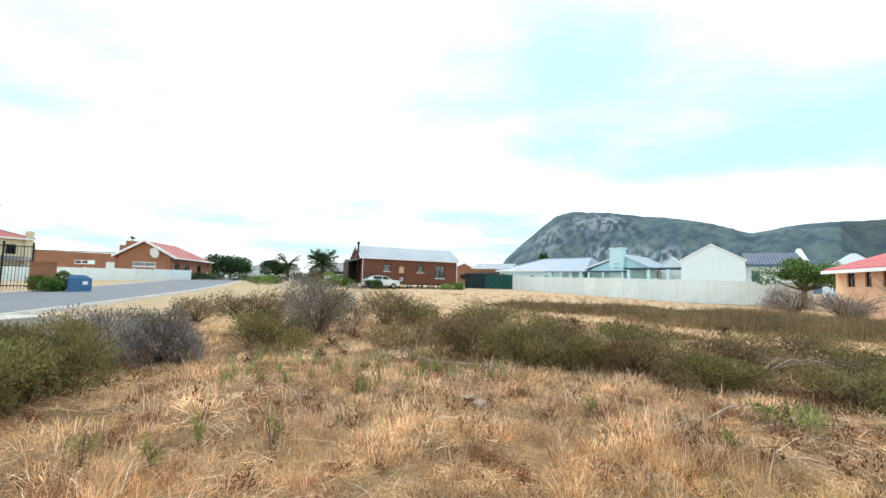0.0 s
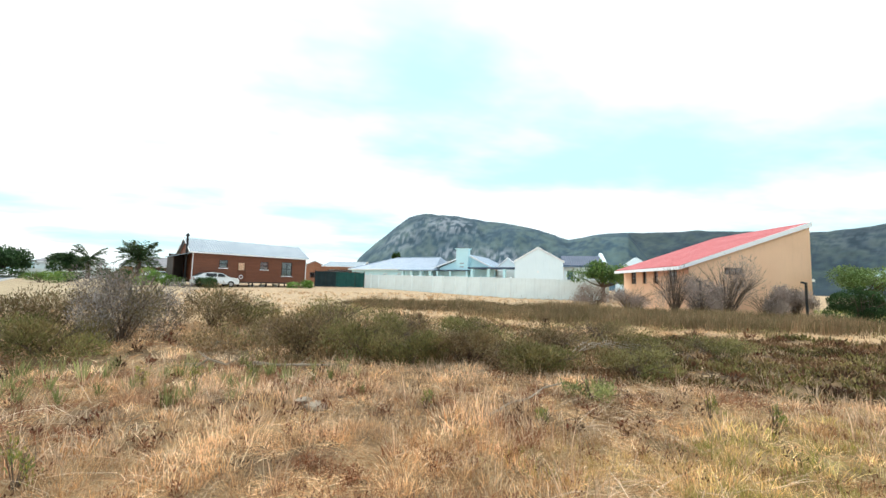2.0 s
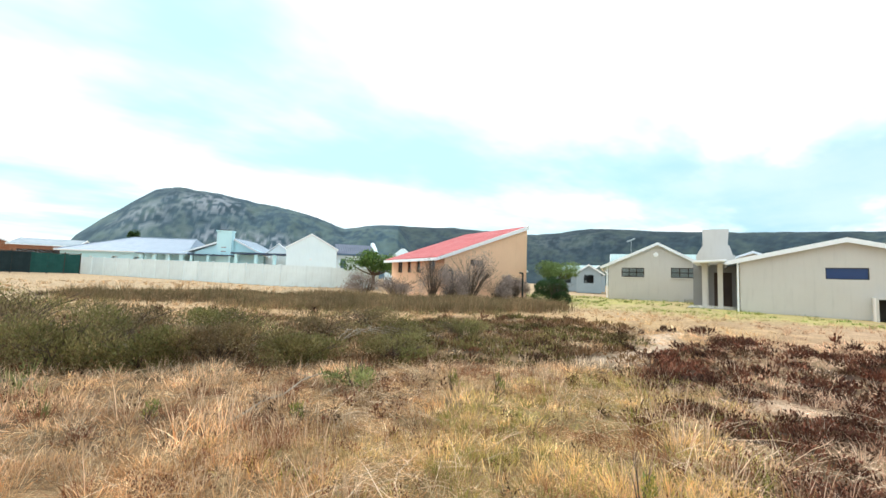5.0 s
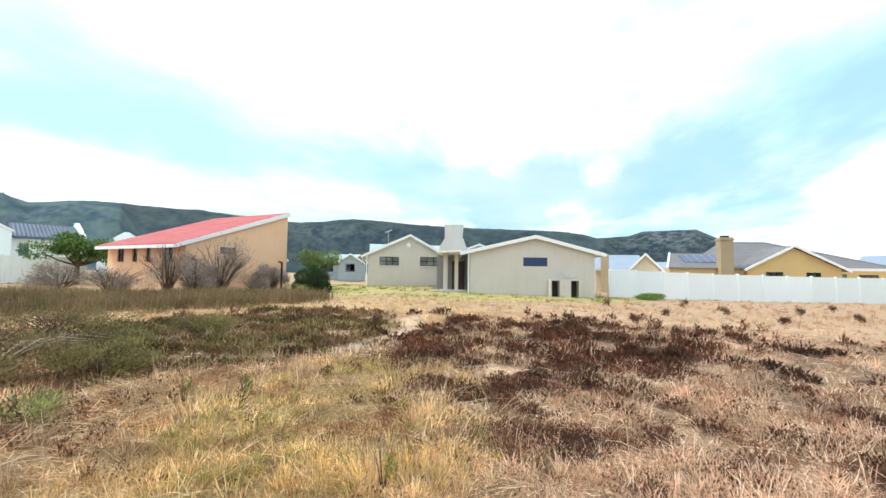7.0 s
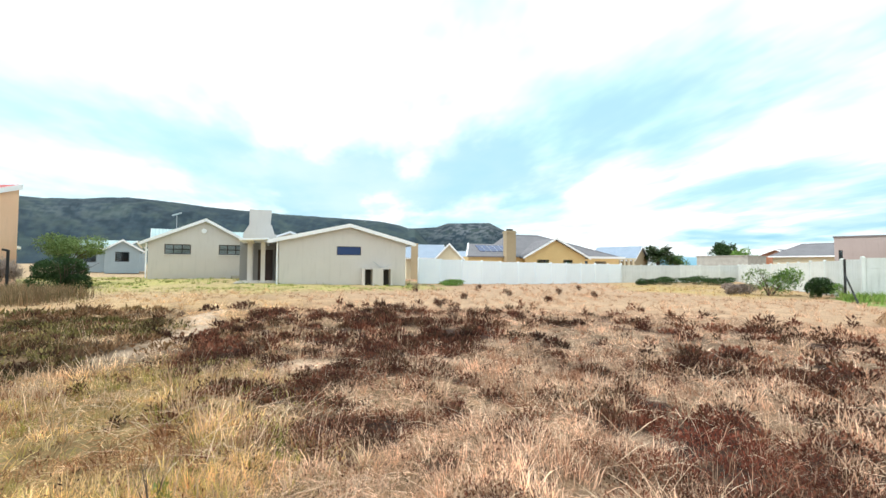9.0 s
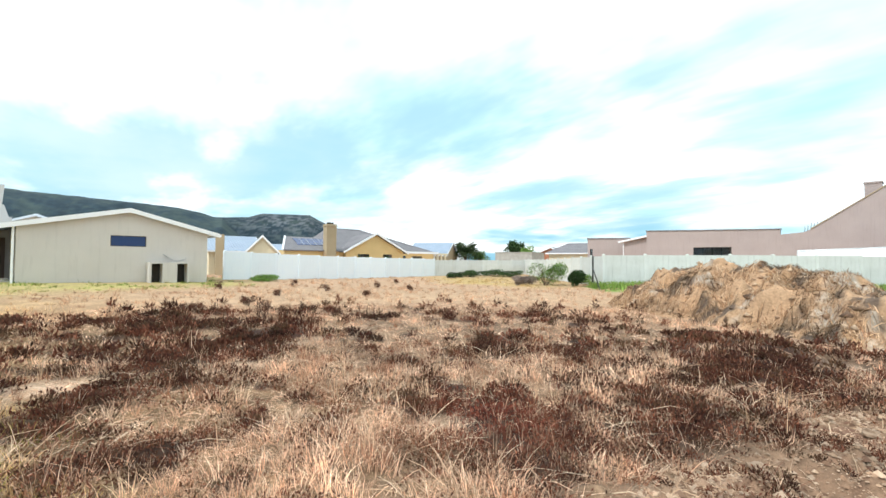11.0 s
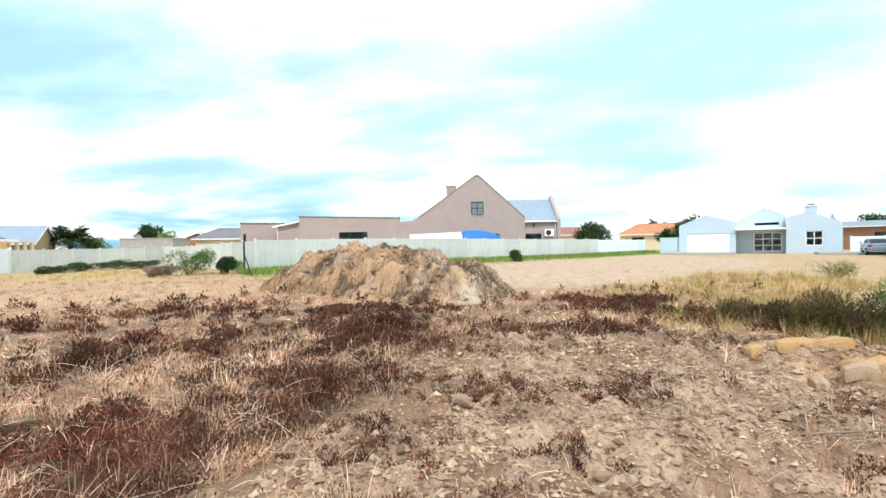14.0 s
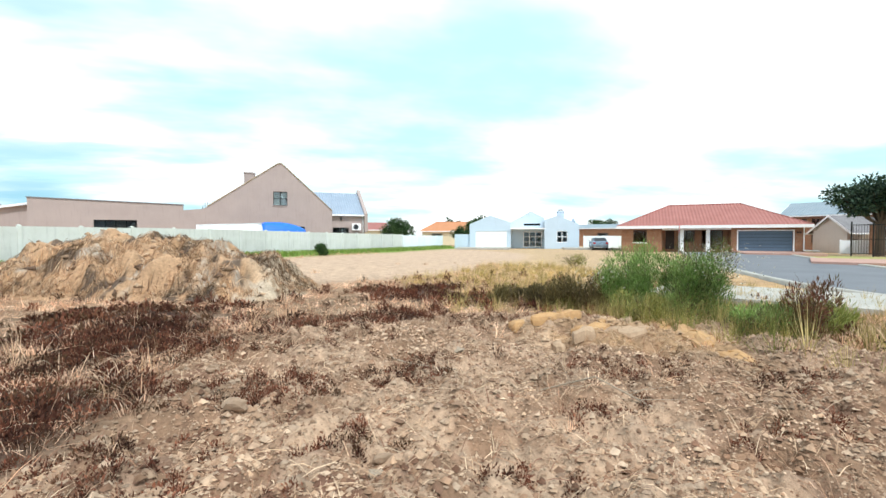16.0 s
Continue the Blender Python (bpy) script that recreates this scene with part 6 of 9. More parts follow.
plain_house("house", "distant pale grey gabled bungalow", polar(64.6, 60), polar(67.6, 60), 0.85, 8, 2.3, 3.3, "bluegrey", "aquaroof", "front", [(0.3, 0.7, 0.9, 2.0)])
plain_house("house", "cream bungalow with blue-grey sheet roof", polar(98.2, 46), polar(104.0, 47), 0.05, 8, 2.3, 3.8, "cream", "greyroof", "side", [(0.7, 0.85, 0.9, 2.0)])
hd = plain_house("house", "cream gable of a neighbouring bungalow", polar(102.2, 45), polar(105.8, 45), 0.05, 8, 2.2, 3.7, "cream", "greyroof", "front")
part("chimney", boxes((-2.6, -1.9, -0.5, 0.2, -0.3, 3.75)), "chimney", hd, "slim tan chimney")
plain_house("house", "low house with blue-grey sheet roof", polar(104.6, 62), polar(109.0, 62), 0.0, 8, 2.4, 3.6, "cream", "greyroof", "side")
plain_house("house", "tan house with pale blue roof", polar(122.5, 68), polar(127.5, 66), -0.05, 7, 2.5, 4.4, "chimney", "greyroof", "side")
plain_house("house", "distant white flat-roofed double-storey house", polar(125.8, 92), polar(130.4, 92), -0.1, 9, 5.4, 5.5, "white", "white", "flat", [(0.55, 0.75, 3.0, 4.4), (0.1, 0.3, 0.8, 2.0)])
plain_house("house", "grey block outbuilding with a shallow roof", polar(134.2, 68), polar(139.0, 66), -0.2, 7, 3.0, 3.5, "kerb", "kerb", "flat", trim="kerb")
plain_house("house", "distant brick house with white-edged roof", polar(139.4, 86), polar(143.6, 84), -0.1, 8, 2.9, 4.3, "brick", "slate", "front")
plain_house("house", "distant house with dark tiled roof", polar(141.2, 74), polar(148.0, 72), -0.1, 8, 2.9, 4.6, "cream", "slate", "hip")
plain_house("house", "low house with orange tiled roof", polar(-165.8, 84), polar(-156.5, 82), 0.1, 9, 2.5, 4.4, "cream", "orangeroof", "hip", [(0.15, 0.3, 1.0, 2.1)], (0.15, 0.8))
plain_house("house", "house with red roof beyond the taupe house", polar(-175.4, 80), polar(-170.6, 80), 0.1, 9, 2.8, 4.2, "cream", "pinkroof", "side")
plain_house("house", "brick house beyond the ice-grey house", polar(-146.2, 78), polar(-138.0, 76), 0.1, 9, 2.9, 3.6, "brick2", "palroof", "side", [(0.4, 0.55, 1.0, 2.1)])


# ---- boundary walls of precast panels ----
def precast_wall(name, label, a, b, height, mat, panel=1.9, post=0.14, rails=4, sink=0.0, alt=None):
    """Posts with slotted slabs between them: each bay and each post is a piece of its own."""
    n = max(1, round(math.hypot(b[0] - a[0], b[1] - a[1]) / panel))
    ang = math.degrees(math.atan2(b[1] - a[1], b[0] - a[0]))
    w_ = thing(name, label, "wall", pose(a[0], a[1], gz(*a) - sink, 0, 0, ang))
    step = math.hypot(b[0] - a[0], b[1] - a[1]) / n
    bay = boxes(*((post / 2, step - post / 2, -0.025, 0.025, -0.3 if k == 0 else height * k / rails + 0.004, height * (k + 1) / rails - 0.004) for k in range(rails)),
                *((post / 2, step - post / 2, -0.012, 0.012, height * k / rails - 0.004, height * k / rails + 0.004) for k in range(1, rails)))
    pm = boxes((-post / 2, post / 2, -post / 2, post / 2, -0.4, height + 0.03))
    hexa(pm, [(-post / 2, -post / 2, height + 0.03), (post / 2, -post / 2, height + 0.03), (post / 2, post / 2, height + 0.03), (-post / 2, post / 2, height + 0.03),
              (-0.03, -0.03, height + 0.07), (0.03, -0.03, height + 0.07), (0.03, 0.03, height + 0.07), (-0.03, 0.03, height + 0.07)])
    first = part("panel", bay, mat, w_)
    first_post = part("post", pm, mat, w_)
    for k in range(n + 1):
        s = k / n
        z = gz(a[0] + (b[0] - a[0]) * s, a[1] + (b[1] - a[1]) * s) - gz(*a)
        for src, last in ((first, n - 1), (first_post, n)):
            if k == 0 or k > last:
                continue
            o = src.copy()
            scene.collection.objects.link(o)
            o.location = (step * k, 0, z + 0.01 * math.sin(k * 2.7))
            if alt and alt(k):
                o.material_slots[0].link = "OBJECT"
                o.material_slots[0].material = M[alt(k)]
    return w_


K = (16.9, 34.6)
precast_wall("precast_wall", "weathered pale grey precast concrete boundary wall", (6.8, 59.5), K, 1.8, "precast")
precast_wall("precast_wall", "weathered pale grey precast concrete boundary wall", K, (24.6, 31.2), 1.8, "precast", 2.4)
precast_wall("precast_wall", "white painted precast concrete boundary wall", (31.2, -5.4), (37.5, -27.2), 2.0, "precast_white", sink=0.14)
precast_wall("precast_wall", "grey precast concrete boundary wall", (37.5, -27.2), (36.4, -40.6), 1.8, "precast_green", 2.2, sink=0.05)
precast_wall("precast_wall", "grey precast concrete boundary wall", (36.4, -40.6), WALL_S0, 1.8, "precast_green", 2.2)
WMID = (-10.3, -50.5)
precast_wall("precast_wall", "grey-green precast concrete boundary wall", WALL_S0, WMID, 1.85, "precast_green", 2.3)
precast_wall("precast_wall", "white painted precast concrete boundary wall", WMID, WALL_S1, 1.75, "precast_white", 2.0)
precast_wall("garden_wall", "low white plastered street wall of the brick house", (-44.6, 40.6), (-40.4, 60.8), 1.5, "precast", 3.0, rails=1)
precast_wall("garden_wall", "low white plastered street wall", (-52.0, 31.0), (-44.6, 40.6), 1.5, "precast", 3.0, rails=1)
precast_wall("garden_wall", "distant low white garden wall", (-44.5, 84.0), (-37.0, 92.0), 1.4, "precast", 3.0, rails=1)
precast_wall("garden_wall", "low wall beside the ice-grey house", (-35.5, -50.0), (-42.0, -46.5), 1.7, "precast", 2.2, rails=1)
precast_wall("garden_wall", "low white wall beside the brick house", (-46.0, -26.5), (-50.0, -23.5), 1.2, "precast_white", 2.2, rails=1)


# ---- plants: building kit ----
def rnd(n, a=0.0, b=1.0):
    return rng.uniform(a, b, n)


def pick(n, *colors, spread=0.12):
    """n colours mixed from those given."""
    c = np.array(colors)
    k = rng.integers(0, len(c), n)
    j = rng.integers(0, len(c), n)
    s = rng.random((n, 1))
    return (c[k] * s + c[j] * (1 - s)) * (1 + spread * rng.standard_normal((n, 1))).clip(0.6, 1.5)


class Blades:
    """Gathers narrow pointed blades, each bent once, into one mesh."""

    def __init__(self):
        self.v, self.f, self.c, self.n = [], [], [], 0

    def add(self, base, mid, tip, width, color):
        s = self.across(tip - base, width)
        self.put(np.stack([base - s, base + s, mid - 0.8 * s, mid + 0.8 * s, tip], 1), ((0, 1, 3), (0, 3, 2), (2, 3, 4)), color)

    def across(self, run, width):
        n = len(run)
        a = rnd(n, 0, 2 * np.pi)
        s = np.stack([np.cos(a), np.sin(a), rnd(n, -0.4, 0.4)], -1)
        s = s - run * ((s * run).sum(-1) / np.maximum((run * run).sum(-1), 1e-9))[:, None]
        return s / np.maximum(np.linalg.norm(s, axis=1), 1e-6)[:, None] * (np.asarray(width) / 2)[:, None]

    def put(self, corners, faces, color):
        n, k = corners.shape[:2]
        o = self.n + k * np.arange(n)[:, None]
        self.v.append(corners.reshape(-1, 3)), self.f.append(np.concatenate([o + f for f in faces])), self.c.append(np.repeat(color, k, 0))
        self.n += k * n

    def spikes(self, base, tip, width, color):
        """Straight narrow blades."""
        s = self.across(tip - base, width)
        self.put(np.stack([base - s, base + s, tip], 1), ((0, 1, 2),), color)

    def leaves(self, place, way, length, width, color):
        """Lozenge leaves from a place along a direction, folded a little along the middle."""
        run = way / np.maximum(np.linalg.norm(way, axis=1), 1e-6)[:, None] * length[:, None]
        s = self.across(run, width)
        mid = place + 0.5 * run - 0.1 * np.cross(run, s) / np.maximum(np.linalg.norm(s, axis=1), 1e-6)[:, None]
        self.put(np.stack([place, mid - s, mid + s, place + run], 1), ((0, 2, 1), (1, 2, 3)), color)

    def mesh(self, name, mat):
        return mesh_from(name, np.concatenate(self.v), np.concatenate(self.f), M[mat], np.concatenate(self.c))


def strewn(x, y, h, w_, bend, color, into):
    """Blades standing on the ground at x, y, of height h, leaning over by the share bend."""
    n = len(x)
    a = rnd(n, 0, 2 * np.pi)
    d = np.stack([np.cos(a), np.sin(a)], -1) * (h * bend)[:, None]
    z = fine_z(x, y) - 0.01
    up = h * np.sqrt(np.clip(1 - np.minimum(bend, 1) ** 2 * 0.9, 0.05, 1))
    base = np.column_stack([x, y, z])
    mid = np.column_stack([x + 0.35 * d[:, 0], y + 0.35 * d[:, 1], z + 0.62 * up])
    tip = np.column_stack([x + d[:, 0], y + d[:, 1], z + up])
    into.add(base, mid, tip, w_, color)


def ring_points(r0, r1, per_m2, az0=-56.0, az1=256.0):
    n = int(per_m2 * (r1**2 - r0**2) * math.pi * (az1 - az0) / 360)
    r, a = np.sqrt(rnd(n, r0**2, r1**2)), np.radians(rnd(n, az0, az1))
    return r * np.sin(a), r * np.cos(a)


# ---- the spoil heap ----
HEAP_A, HEAP_B = np.array((6.6, -14.6)), np.array((1.75, -12.5))


def heap_z(x, y):
    """Height of the spoil heap over the ground."""
    d = HEAP_B - HEAP_A
    s = np.clip(((x - HEAP_A[0]) * d[0] + (y - HEAP_A[1]) * d[1]) / (d @ d), 0, 1)
    far = np.hypot(x - HEAP_A[0] - s * d[0], y - HEAP_A[1] - s * d[1])
    far = far + 0.7 * (fbm(x, y, 1.6, 4) - 0.5)
    p = np.clip(1 - far / 2.1, 0, 1)
    p = p * (1.5 - 0.5 * p)
    return p * (1.36 - 0.30 * s**3) + np.minimum(p * 3, 1) * (0.42 * (fbm(x, y, 1.5, 2) - 0.5) + 1.0 * (fbm(x, y, 0.6, 5, 4) - 0.5) + 0.22 * (fbm(x, y, 0.16, 3, 2) - 0.5)) - 0.12 * (p <= 0)


hx, hy = np.meshgrid(np.linspace(-2.6, 11.6, 260), np.linspace(-18.6, -8.6, 190), indexing="ij")
hz = heap_z(hx, hy)
hn, hm = hx.shape
hv = np.stack([hx, hy, ground_z(hx, hy) + hz], -1).reshape(-1, 3)
i, j = np.meshgrid(np.arange(hn - 1), np.arange(hm - 1), indexing="ij")
q = i * hm + j
keep = (np.maximum(hz[:-1, :-1], hz[1:, 1:]) > -0.1).ravel()
hf = np.stack([q, q + hm, q + hm + 1, q + 1], -1).reshape(-1, 4)[keep]
hc = np.zeros(hx.shape + (3,)) + np.array((0.54, 0.345, 0.205))
hc = blend(hc, (0.44, 0.275, 0.155), np.clip((fbm(hx, hy, 1.2, 0) - 0.5) * 6, 0, 1))
hc = blend(hc, (0.55, 0.46, 0.37), np.clip((fbm(hx, hy, 0.5, 3) - 0.62 + 0.05 * (hx < 4.5)) * 9, 0, 1))
# near-black patches paint the shade of hollows between lumps
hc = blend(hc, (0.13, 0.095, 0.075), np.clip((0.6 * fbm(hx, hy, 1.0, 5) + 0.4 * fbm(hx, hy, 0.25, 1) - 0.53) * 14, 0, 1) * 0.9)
hc = blend(hc, (0.58, 0.46, 0.33), np.clip((1.6 - hx + 0.8 * (fbm(hx, hy, 0.9, 1) - 0.5)) / 0.8, 0, 1) * 0.8)
hc = hc * (0.72 + 0.25 * fbm(hx, hy, 0.2, 2, 2))[..., None]
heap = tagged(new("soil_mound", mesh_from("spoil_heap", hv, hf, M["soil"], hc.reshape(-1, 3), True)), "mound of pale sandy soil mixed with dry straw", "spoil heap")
n = 5200
x, y = rnd(n, -1.6, 10.4), rnd(n, -17.6, -9.6)
z = heap_z(x, y)
ok = z > 0.08
x, y, z = x[ok], y[ok], z[ok]
n = len(x)
LUMP = np.array([(1, 0, 0), (-1, 0, 0), (0, 1, 0), (0, -1, 0), (0, 0, 1), (0, 0, -1)], float)
LUMPF = np.array([(0, 2, 4), (2, 1, 4), (1, 3, 4), (3, 0, 4), (2, 0, 5), (1, 2, 5), (3, 1, 5), (0, 3, 5)])
size = 0.015 + 0.075 * rnd(n) ** 4
v = (LUMP[None] * rng.uniform(0.5, 1.4, (n, 6, 1)) * np.array((1.2, 1.0, 0.75)) + rng.normal(0, 0.3, (n, 6, 3))) * size[:, None, None] + np.column_stack([x, y, ground_z(x, y) + z])[:, None]
cl = np.repeat(pick(n, (0.40, 0.265, 0.165), (0.30, 0.185, 0.115), (0.50, 0.36, 0.245), (0.15, 0.095, 0.065)), 6, 0)
tagged(new("heap_lumps", mesh_from("heap_lumps", v.reshape(-1, 3), (6 * np.arange(n)[:, None, None] + LUMPF).reshape(-1, 3), M["soil"], cl)), "lumps of turf and soil on the spoil heap", "soil", kind="stuff")
thatch = Blades()
n = 90000
x, y = rnd(n, -1.6, 10.6), rnd(n, -18, -9.2)
z = heap_z(x, y)
ok = (z > 0.05) & (fbm(x, y, 0.7, 3) + 0.12 * rnd(n) > 0.47)
x, y, z = x[ok], y[ok], z[ok]
n = len(x)
base = np.column_stack([x, y, ground_z(x, y) + z - 0.01])
a, ln = rnd(n, 0, 2 * np.pi), rnd(n, 0.05, 0.24)
run = np.column_stack([np.cos(a) * ln, np.sin(a) * ln, 0 * a])
end = base + run
end[:, 2] = ground_z(end[:, 0], end[:, 1]) + np.maximum(heap_z(end[:, 0], end[:, 1]), 0) + rnd(n, 0.0, 0.13)
mid = (base + end) / 2
mid[:, 2] += 0.03
# straw is darkened over the same painted hollows
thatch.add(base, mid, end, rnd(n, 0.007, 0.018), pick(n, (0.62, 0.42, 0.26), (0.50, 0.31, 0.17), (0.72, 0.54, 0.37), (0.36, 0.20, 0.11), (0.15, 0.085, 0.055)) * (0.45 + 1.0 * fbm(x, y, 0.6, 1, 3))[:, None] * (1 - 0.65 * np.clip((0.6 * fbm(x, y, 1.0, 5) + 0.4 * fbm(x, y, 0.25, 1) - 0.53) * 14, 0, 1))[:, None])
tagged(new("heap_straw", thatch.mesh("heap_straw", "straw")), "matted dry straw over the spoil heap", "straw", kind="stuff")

# ---- grass, heath, reeds ----
ORANGE = ((0.64, 0.385, 0.185), (0.72, 0.49, 0.275), (0.44, 0.215, 0.095), (0.82, 0.63, 0.40), (0.54, 0.31, 0.14))
STRAW = ((0.80, 0.57, 0.36), (0.71, 0.47, 0.275), (0.88, 0.69, 0.49), (0.55, 0.33, 0.18), (0.73, 0.48, 0.25))
PINK = ((0.74, 0.50, 0.345), (0.64, 0.40, 0.26), (0.86, 0.65, 0.48), (0.46, 0.26, 0.165), (0.56, 0.35, 0.235))
GOLD = ((0.72, 0.50, 0.225), (0.60, 0.42, 0.165), (0.82, 0.62, 0.34), (0.44, 0.35, 0.11), (0.66, 0.43, 0.20))
RUST = ((0.14, 0.047, 0.027), (0.085, 0.031, 0.019), (0.20, 0.078, 0.045), (0.055, 0.025, 0.016), (0.10, 0.056, 0.030))
OLIVE = ((0.25, 0.215, 0.085), (0.36, 0.28, 0.13), (0.14, 0.13, 0.05), (0.36, 0.22, 0.12), (0.23, 0.145, 0.075))
MATS = ((0.17, 0.145, 0.045), (0.095, 0.083, 0.030), (0.15, 0.070, 0.036), (0.21, 0.165, 0.062), (0.075, 0.037, 0.023))
REED = ((0.17, 0.145, 0.07), (0.24, 0.165, 0.085), (0.12, 0.10, 0.045), (0.27, 0.17, 0.09), (0.36, 0.26, 0.15))
GREEN = ((0.19, 0.30, 0.055), (0.25, 0.36, 0.08), (0.32, 0.38, 0.11), (0.13, 0.21, 0.045))


def tufts(cx, cy, r, h, per, colors, wide, into, lean=0.75, straight=False):
    """Tussocks: per blades rise from about each heart and lean outwards, the blades of one tuft alike in colour."""
    n = len(cx)
    if not n:
        return
    k = np.repeat(np.arange(n), per)
    m_ = len(k)
    a, q_ = rnd(m_, 0, 2 * np.pi), np.abs(rng.standard_normal(m_)) * 0.55
    x, y = cx[k] + r[k] * q_ * np.cos(a), cy[k] + r[k] * q_ * np.sin(a)
    hh = h[k] * rnd(m_, 0.45, 1.25)
    out_ = np.clip(lean * (0.25 + 0.75 * q_) * rnd(m_, 0.4, 1.6), 0, 1.35)
    d = np.stack([np.cos(a + rng.normal(0, 0.6, m_)), np.sin(a + rng.normal(0, 0.6, m_))], -1) * (hh * out_)[:, None]
    z = fine_z(x, y) - 0.012
    up = hh * np.sqrt(np.clip(1 - 0.52 * out_**2, 0.04, 1))
    base, tip = np.column_stack([x, y, z]), np.column_stack([x + d[:, 0], y + d[:, 1], z + up])
    cc = colors[k] * (1 + 0.22 * rng.standard_normal((m_, 1))).clip(0.45, 1.7)
    w_ = rnd(m_, 0.6, 1.4) * wide
    if straight:
        into.spikes(base, tip, w_, cc)
    else:
        into.add(base, base * 0.5 + tip * 0.5 + np.column_stack([0 * x, 0 * x, 0.12 * hh]), tip, w_, cc)


def sprigs(cx, cy, r, h, per, colors, size, into):
    """Low woody heath: small leaves crowded in a rough dome about each heart."""
    n = len(cx)
    if not n:
        return
    k = np.repeat(np.arange(n), per)
    m_ = len(k)
    d = rng.standard_normal((m_, 3))
    d[:, 2] = np.abs(d[:, 2])
    d /= np.linalg.norm(d, axis=1)[:, None]
    s = rnd(m_, 0.25, 1.0) * (1 + 0.35 * (rnd(m_) > 0.88))
    x, y = cx[k] + d[:, 0] * r[k] * s, cy[k] + d[:, 1] * r[k] * s
    p = np.column_stack([x, y, fine_z(x, y) + d[:, 2] * h[k] * s])
    cc = colors[k] * (1 + 0.30 * rng.standard_normal((m_, 1))).clip(0.4, 1.9)
    into.leaves(p, d * 0.7 + np.array((0, 0, 0.55)) + 0.5 * rng.standard_normal((m_, 3)), rnd(m_, 1.6, 4.2) * size, rnd(m_, 0.7, 1.3) * size, cc)


grass, heathmat, brushmat, reedbed, lawn = Blades(), Blades(), Blades(), Blades(), Blades()
for r0, r1, dens, per, wide, tall in ((1.25, 4.5, 92, 20, 0.0040, 1.0), (4.5, 8.0, 52, 18, 0.0062, 1.0), (8.0, 14.0, 17, 18, 0.0105, 1.05), (14.0, 24.0, 4.4, 18, 0.017, 1.15), (24.0, 42.0, 1.2, 16, 0.034, 1.2)):
    x, y = ring_points(r0, r1, dens)
    N = len(x)
    dirt, sand = inside(x, y, DIRT, 0.25, 0.5, 1.2), inside(x, y, SAND, 0.6, 0.9, 4.0)
    brush, reeds, mat_ = inside(x, y, BRUSH, 0.5, 0.9), inside(x, y, REEDS, 0.5, 0.8), inside(x, y, MAT, 0.5, 0.9)
    dark = dark_cover(x, y)
    bare = bare_cover(x, y)
    green = inside(x, y, LAWN, 1.2, 1.6, 5.0)
    gold = inside(x, y, YELLOW, 0.7, 1.0)
    under_heap = (heap_z(x, y) > 0.05) & (np.hypot(x - 4.5, y + 13.5) < 9)
    u = rnd(N)
    free = (u > dirt * 0.985) & (u > sand * 0.985) & ~under_heap & ~((x < -9.5) & (y < 60)) & (u > bare * 0.95)
    lumps, clump, fleck = fbm(x, y, 1.3, 4, 3), fbm(x, y, 0.8, 1, 3), fbm(x, y, 0.35, 3, 2)
    is_brush = free & (rnd(N) < brush * np.clip((lumps - 0.42) * 8, 0.05, 0.95))
    is_mat = free & ~is_brush & (rnd(N) < mat_ * np.clip((lumps - 0.36) * 9, 0.06, 0.97))
    is_reed = free & ~is_brush & ~is_mat & (rnd(N) < reeds * np.clip((lumps - 0.30) * 8, 0.15, 1))
    is_dark = free & ~is_brush & ~is_mat & ~is_reed & (rnd(N) < dark)
    is_lawn = free & ~is_reed & (rnd(N) < green)
    is_grass = free & ~(is_brush | is_mat | is_reed | is_dark | is_lawn) & (fleck > 0.30)
    size = wide * 2.3
    big = tall * (0.35 + 1.25 * clump) * rnd(N, 0.7, 1.3)
    dist = np.hypot(x, y)
    south = np.clip((-y + 0.12 * x + 1.2 + 3 * (fbm(x, y, 3, 2) - 0.5)) / 1.5, 0, 1)
    near = np.clip((5.2 + 1.6 * (fbm(x, y, 2.0, 5) - 0.5) * 2 - dist) / 1.5, 0, 1)
    g_ = rnd(N)
    kind_ = np.where(g_ < gold * 0.95, 0, np.where(rnd(N) < south, 1, np.where(rnd(N) < near, 2, 3)))
    for code, cols in ((0, GOLD), (1, PINK), (2, ORANGE), (3, STRAW)):
        sel = is_grass & (kind_ == code)
        n = int(sel.sum())
        cc = pick(n, *cols) * np.clip(0.14 + 2.0 * clump[sel], 0.5, 1.5)[:, None] * rnd((n, 1), 0.75, 1.15)
        rusty = np.clip((fbm(x[sel], y[sel], 0.5, 2, 3) - 0.56) * 9, 0, 0.9) * (dist[sel] < 12)
        cc = blend(cc, (0.24, 0.085, 0.04), rusty)
        cc = blend(cc, (0.53, 0.335, 0.21) if code == 1 else (0.54, 0.355, 0.195), np.clip((dist[sel] - 10) / 12, 0, 0.7))
        cc = blend(cc, (0.50, 0.38, 0.13), 0.6 * inside(x[sel], y[sel], CORNER, 1.2, 1.6, 5.0))
        tufts(x[sel], y[sel], 0.10 * big[sel] + 0.04, (0.125 if code != 0 else 0.105) * big[sel], per, cc, wide, grass, 1.0, r0 > 7)
    sel = is_grass & (fleck > 0.70) & (dist < 14)
    tufts(x[sel], y[sel], 0.10 * big[sel], 0.29 * big[sel], 7, pick(int(sel.sum()), (0.74, 0.54, 0.37), (0.60, 0.39, 0.24)), wide, grass, 0.6, r0 > 7)
    red = inside(x, y, REDDISH, 0.3, 0.5, 1.0)[is_dark][:, None]
    cc = pick(int(is_dark.sum()), *RUST) * np.clip(0.5 + 1.1 * lumps[is_dark], 0.6, 1.5)[:, None]
    cc = cc * (1 - red) + np.array((0.18, 0.050, 0.030)) * red
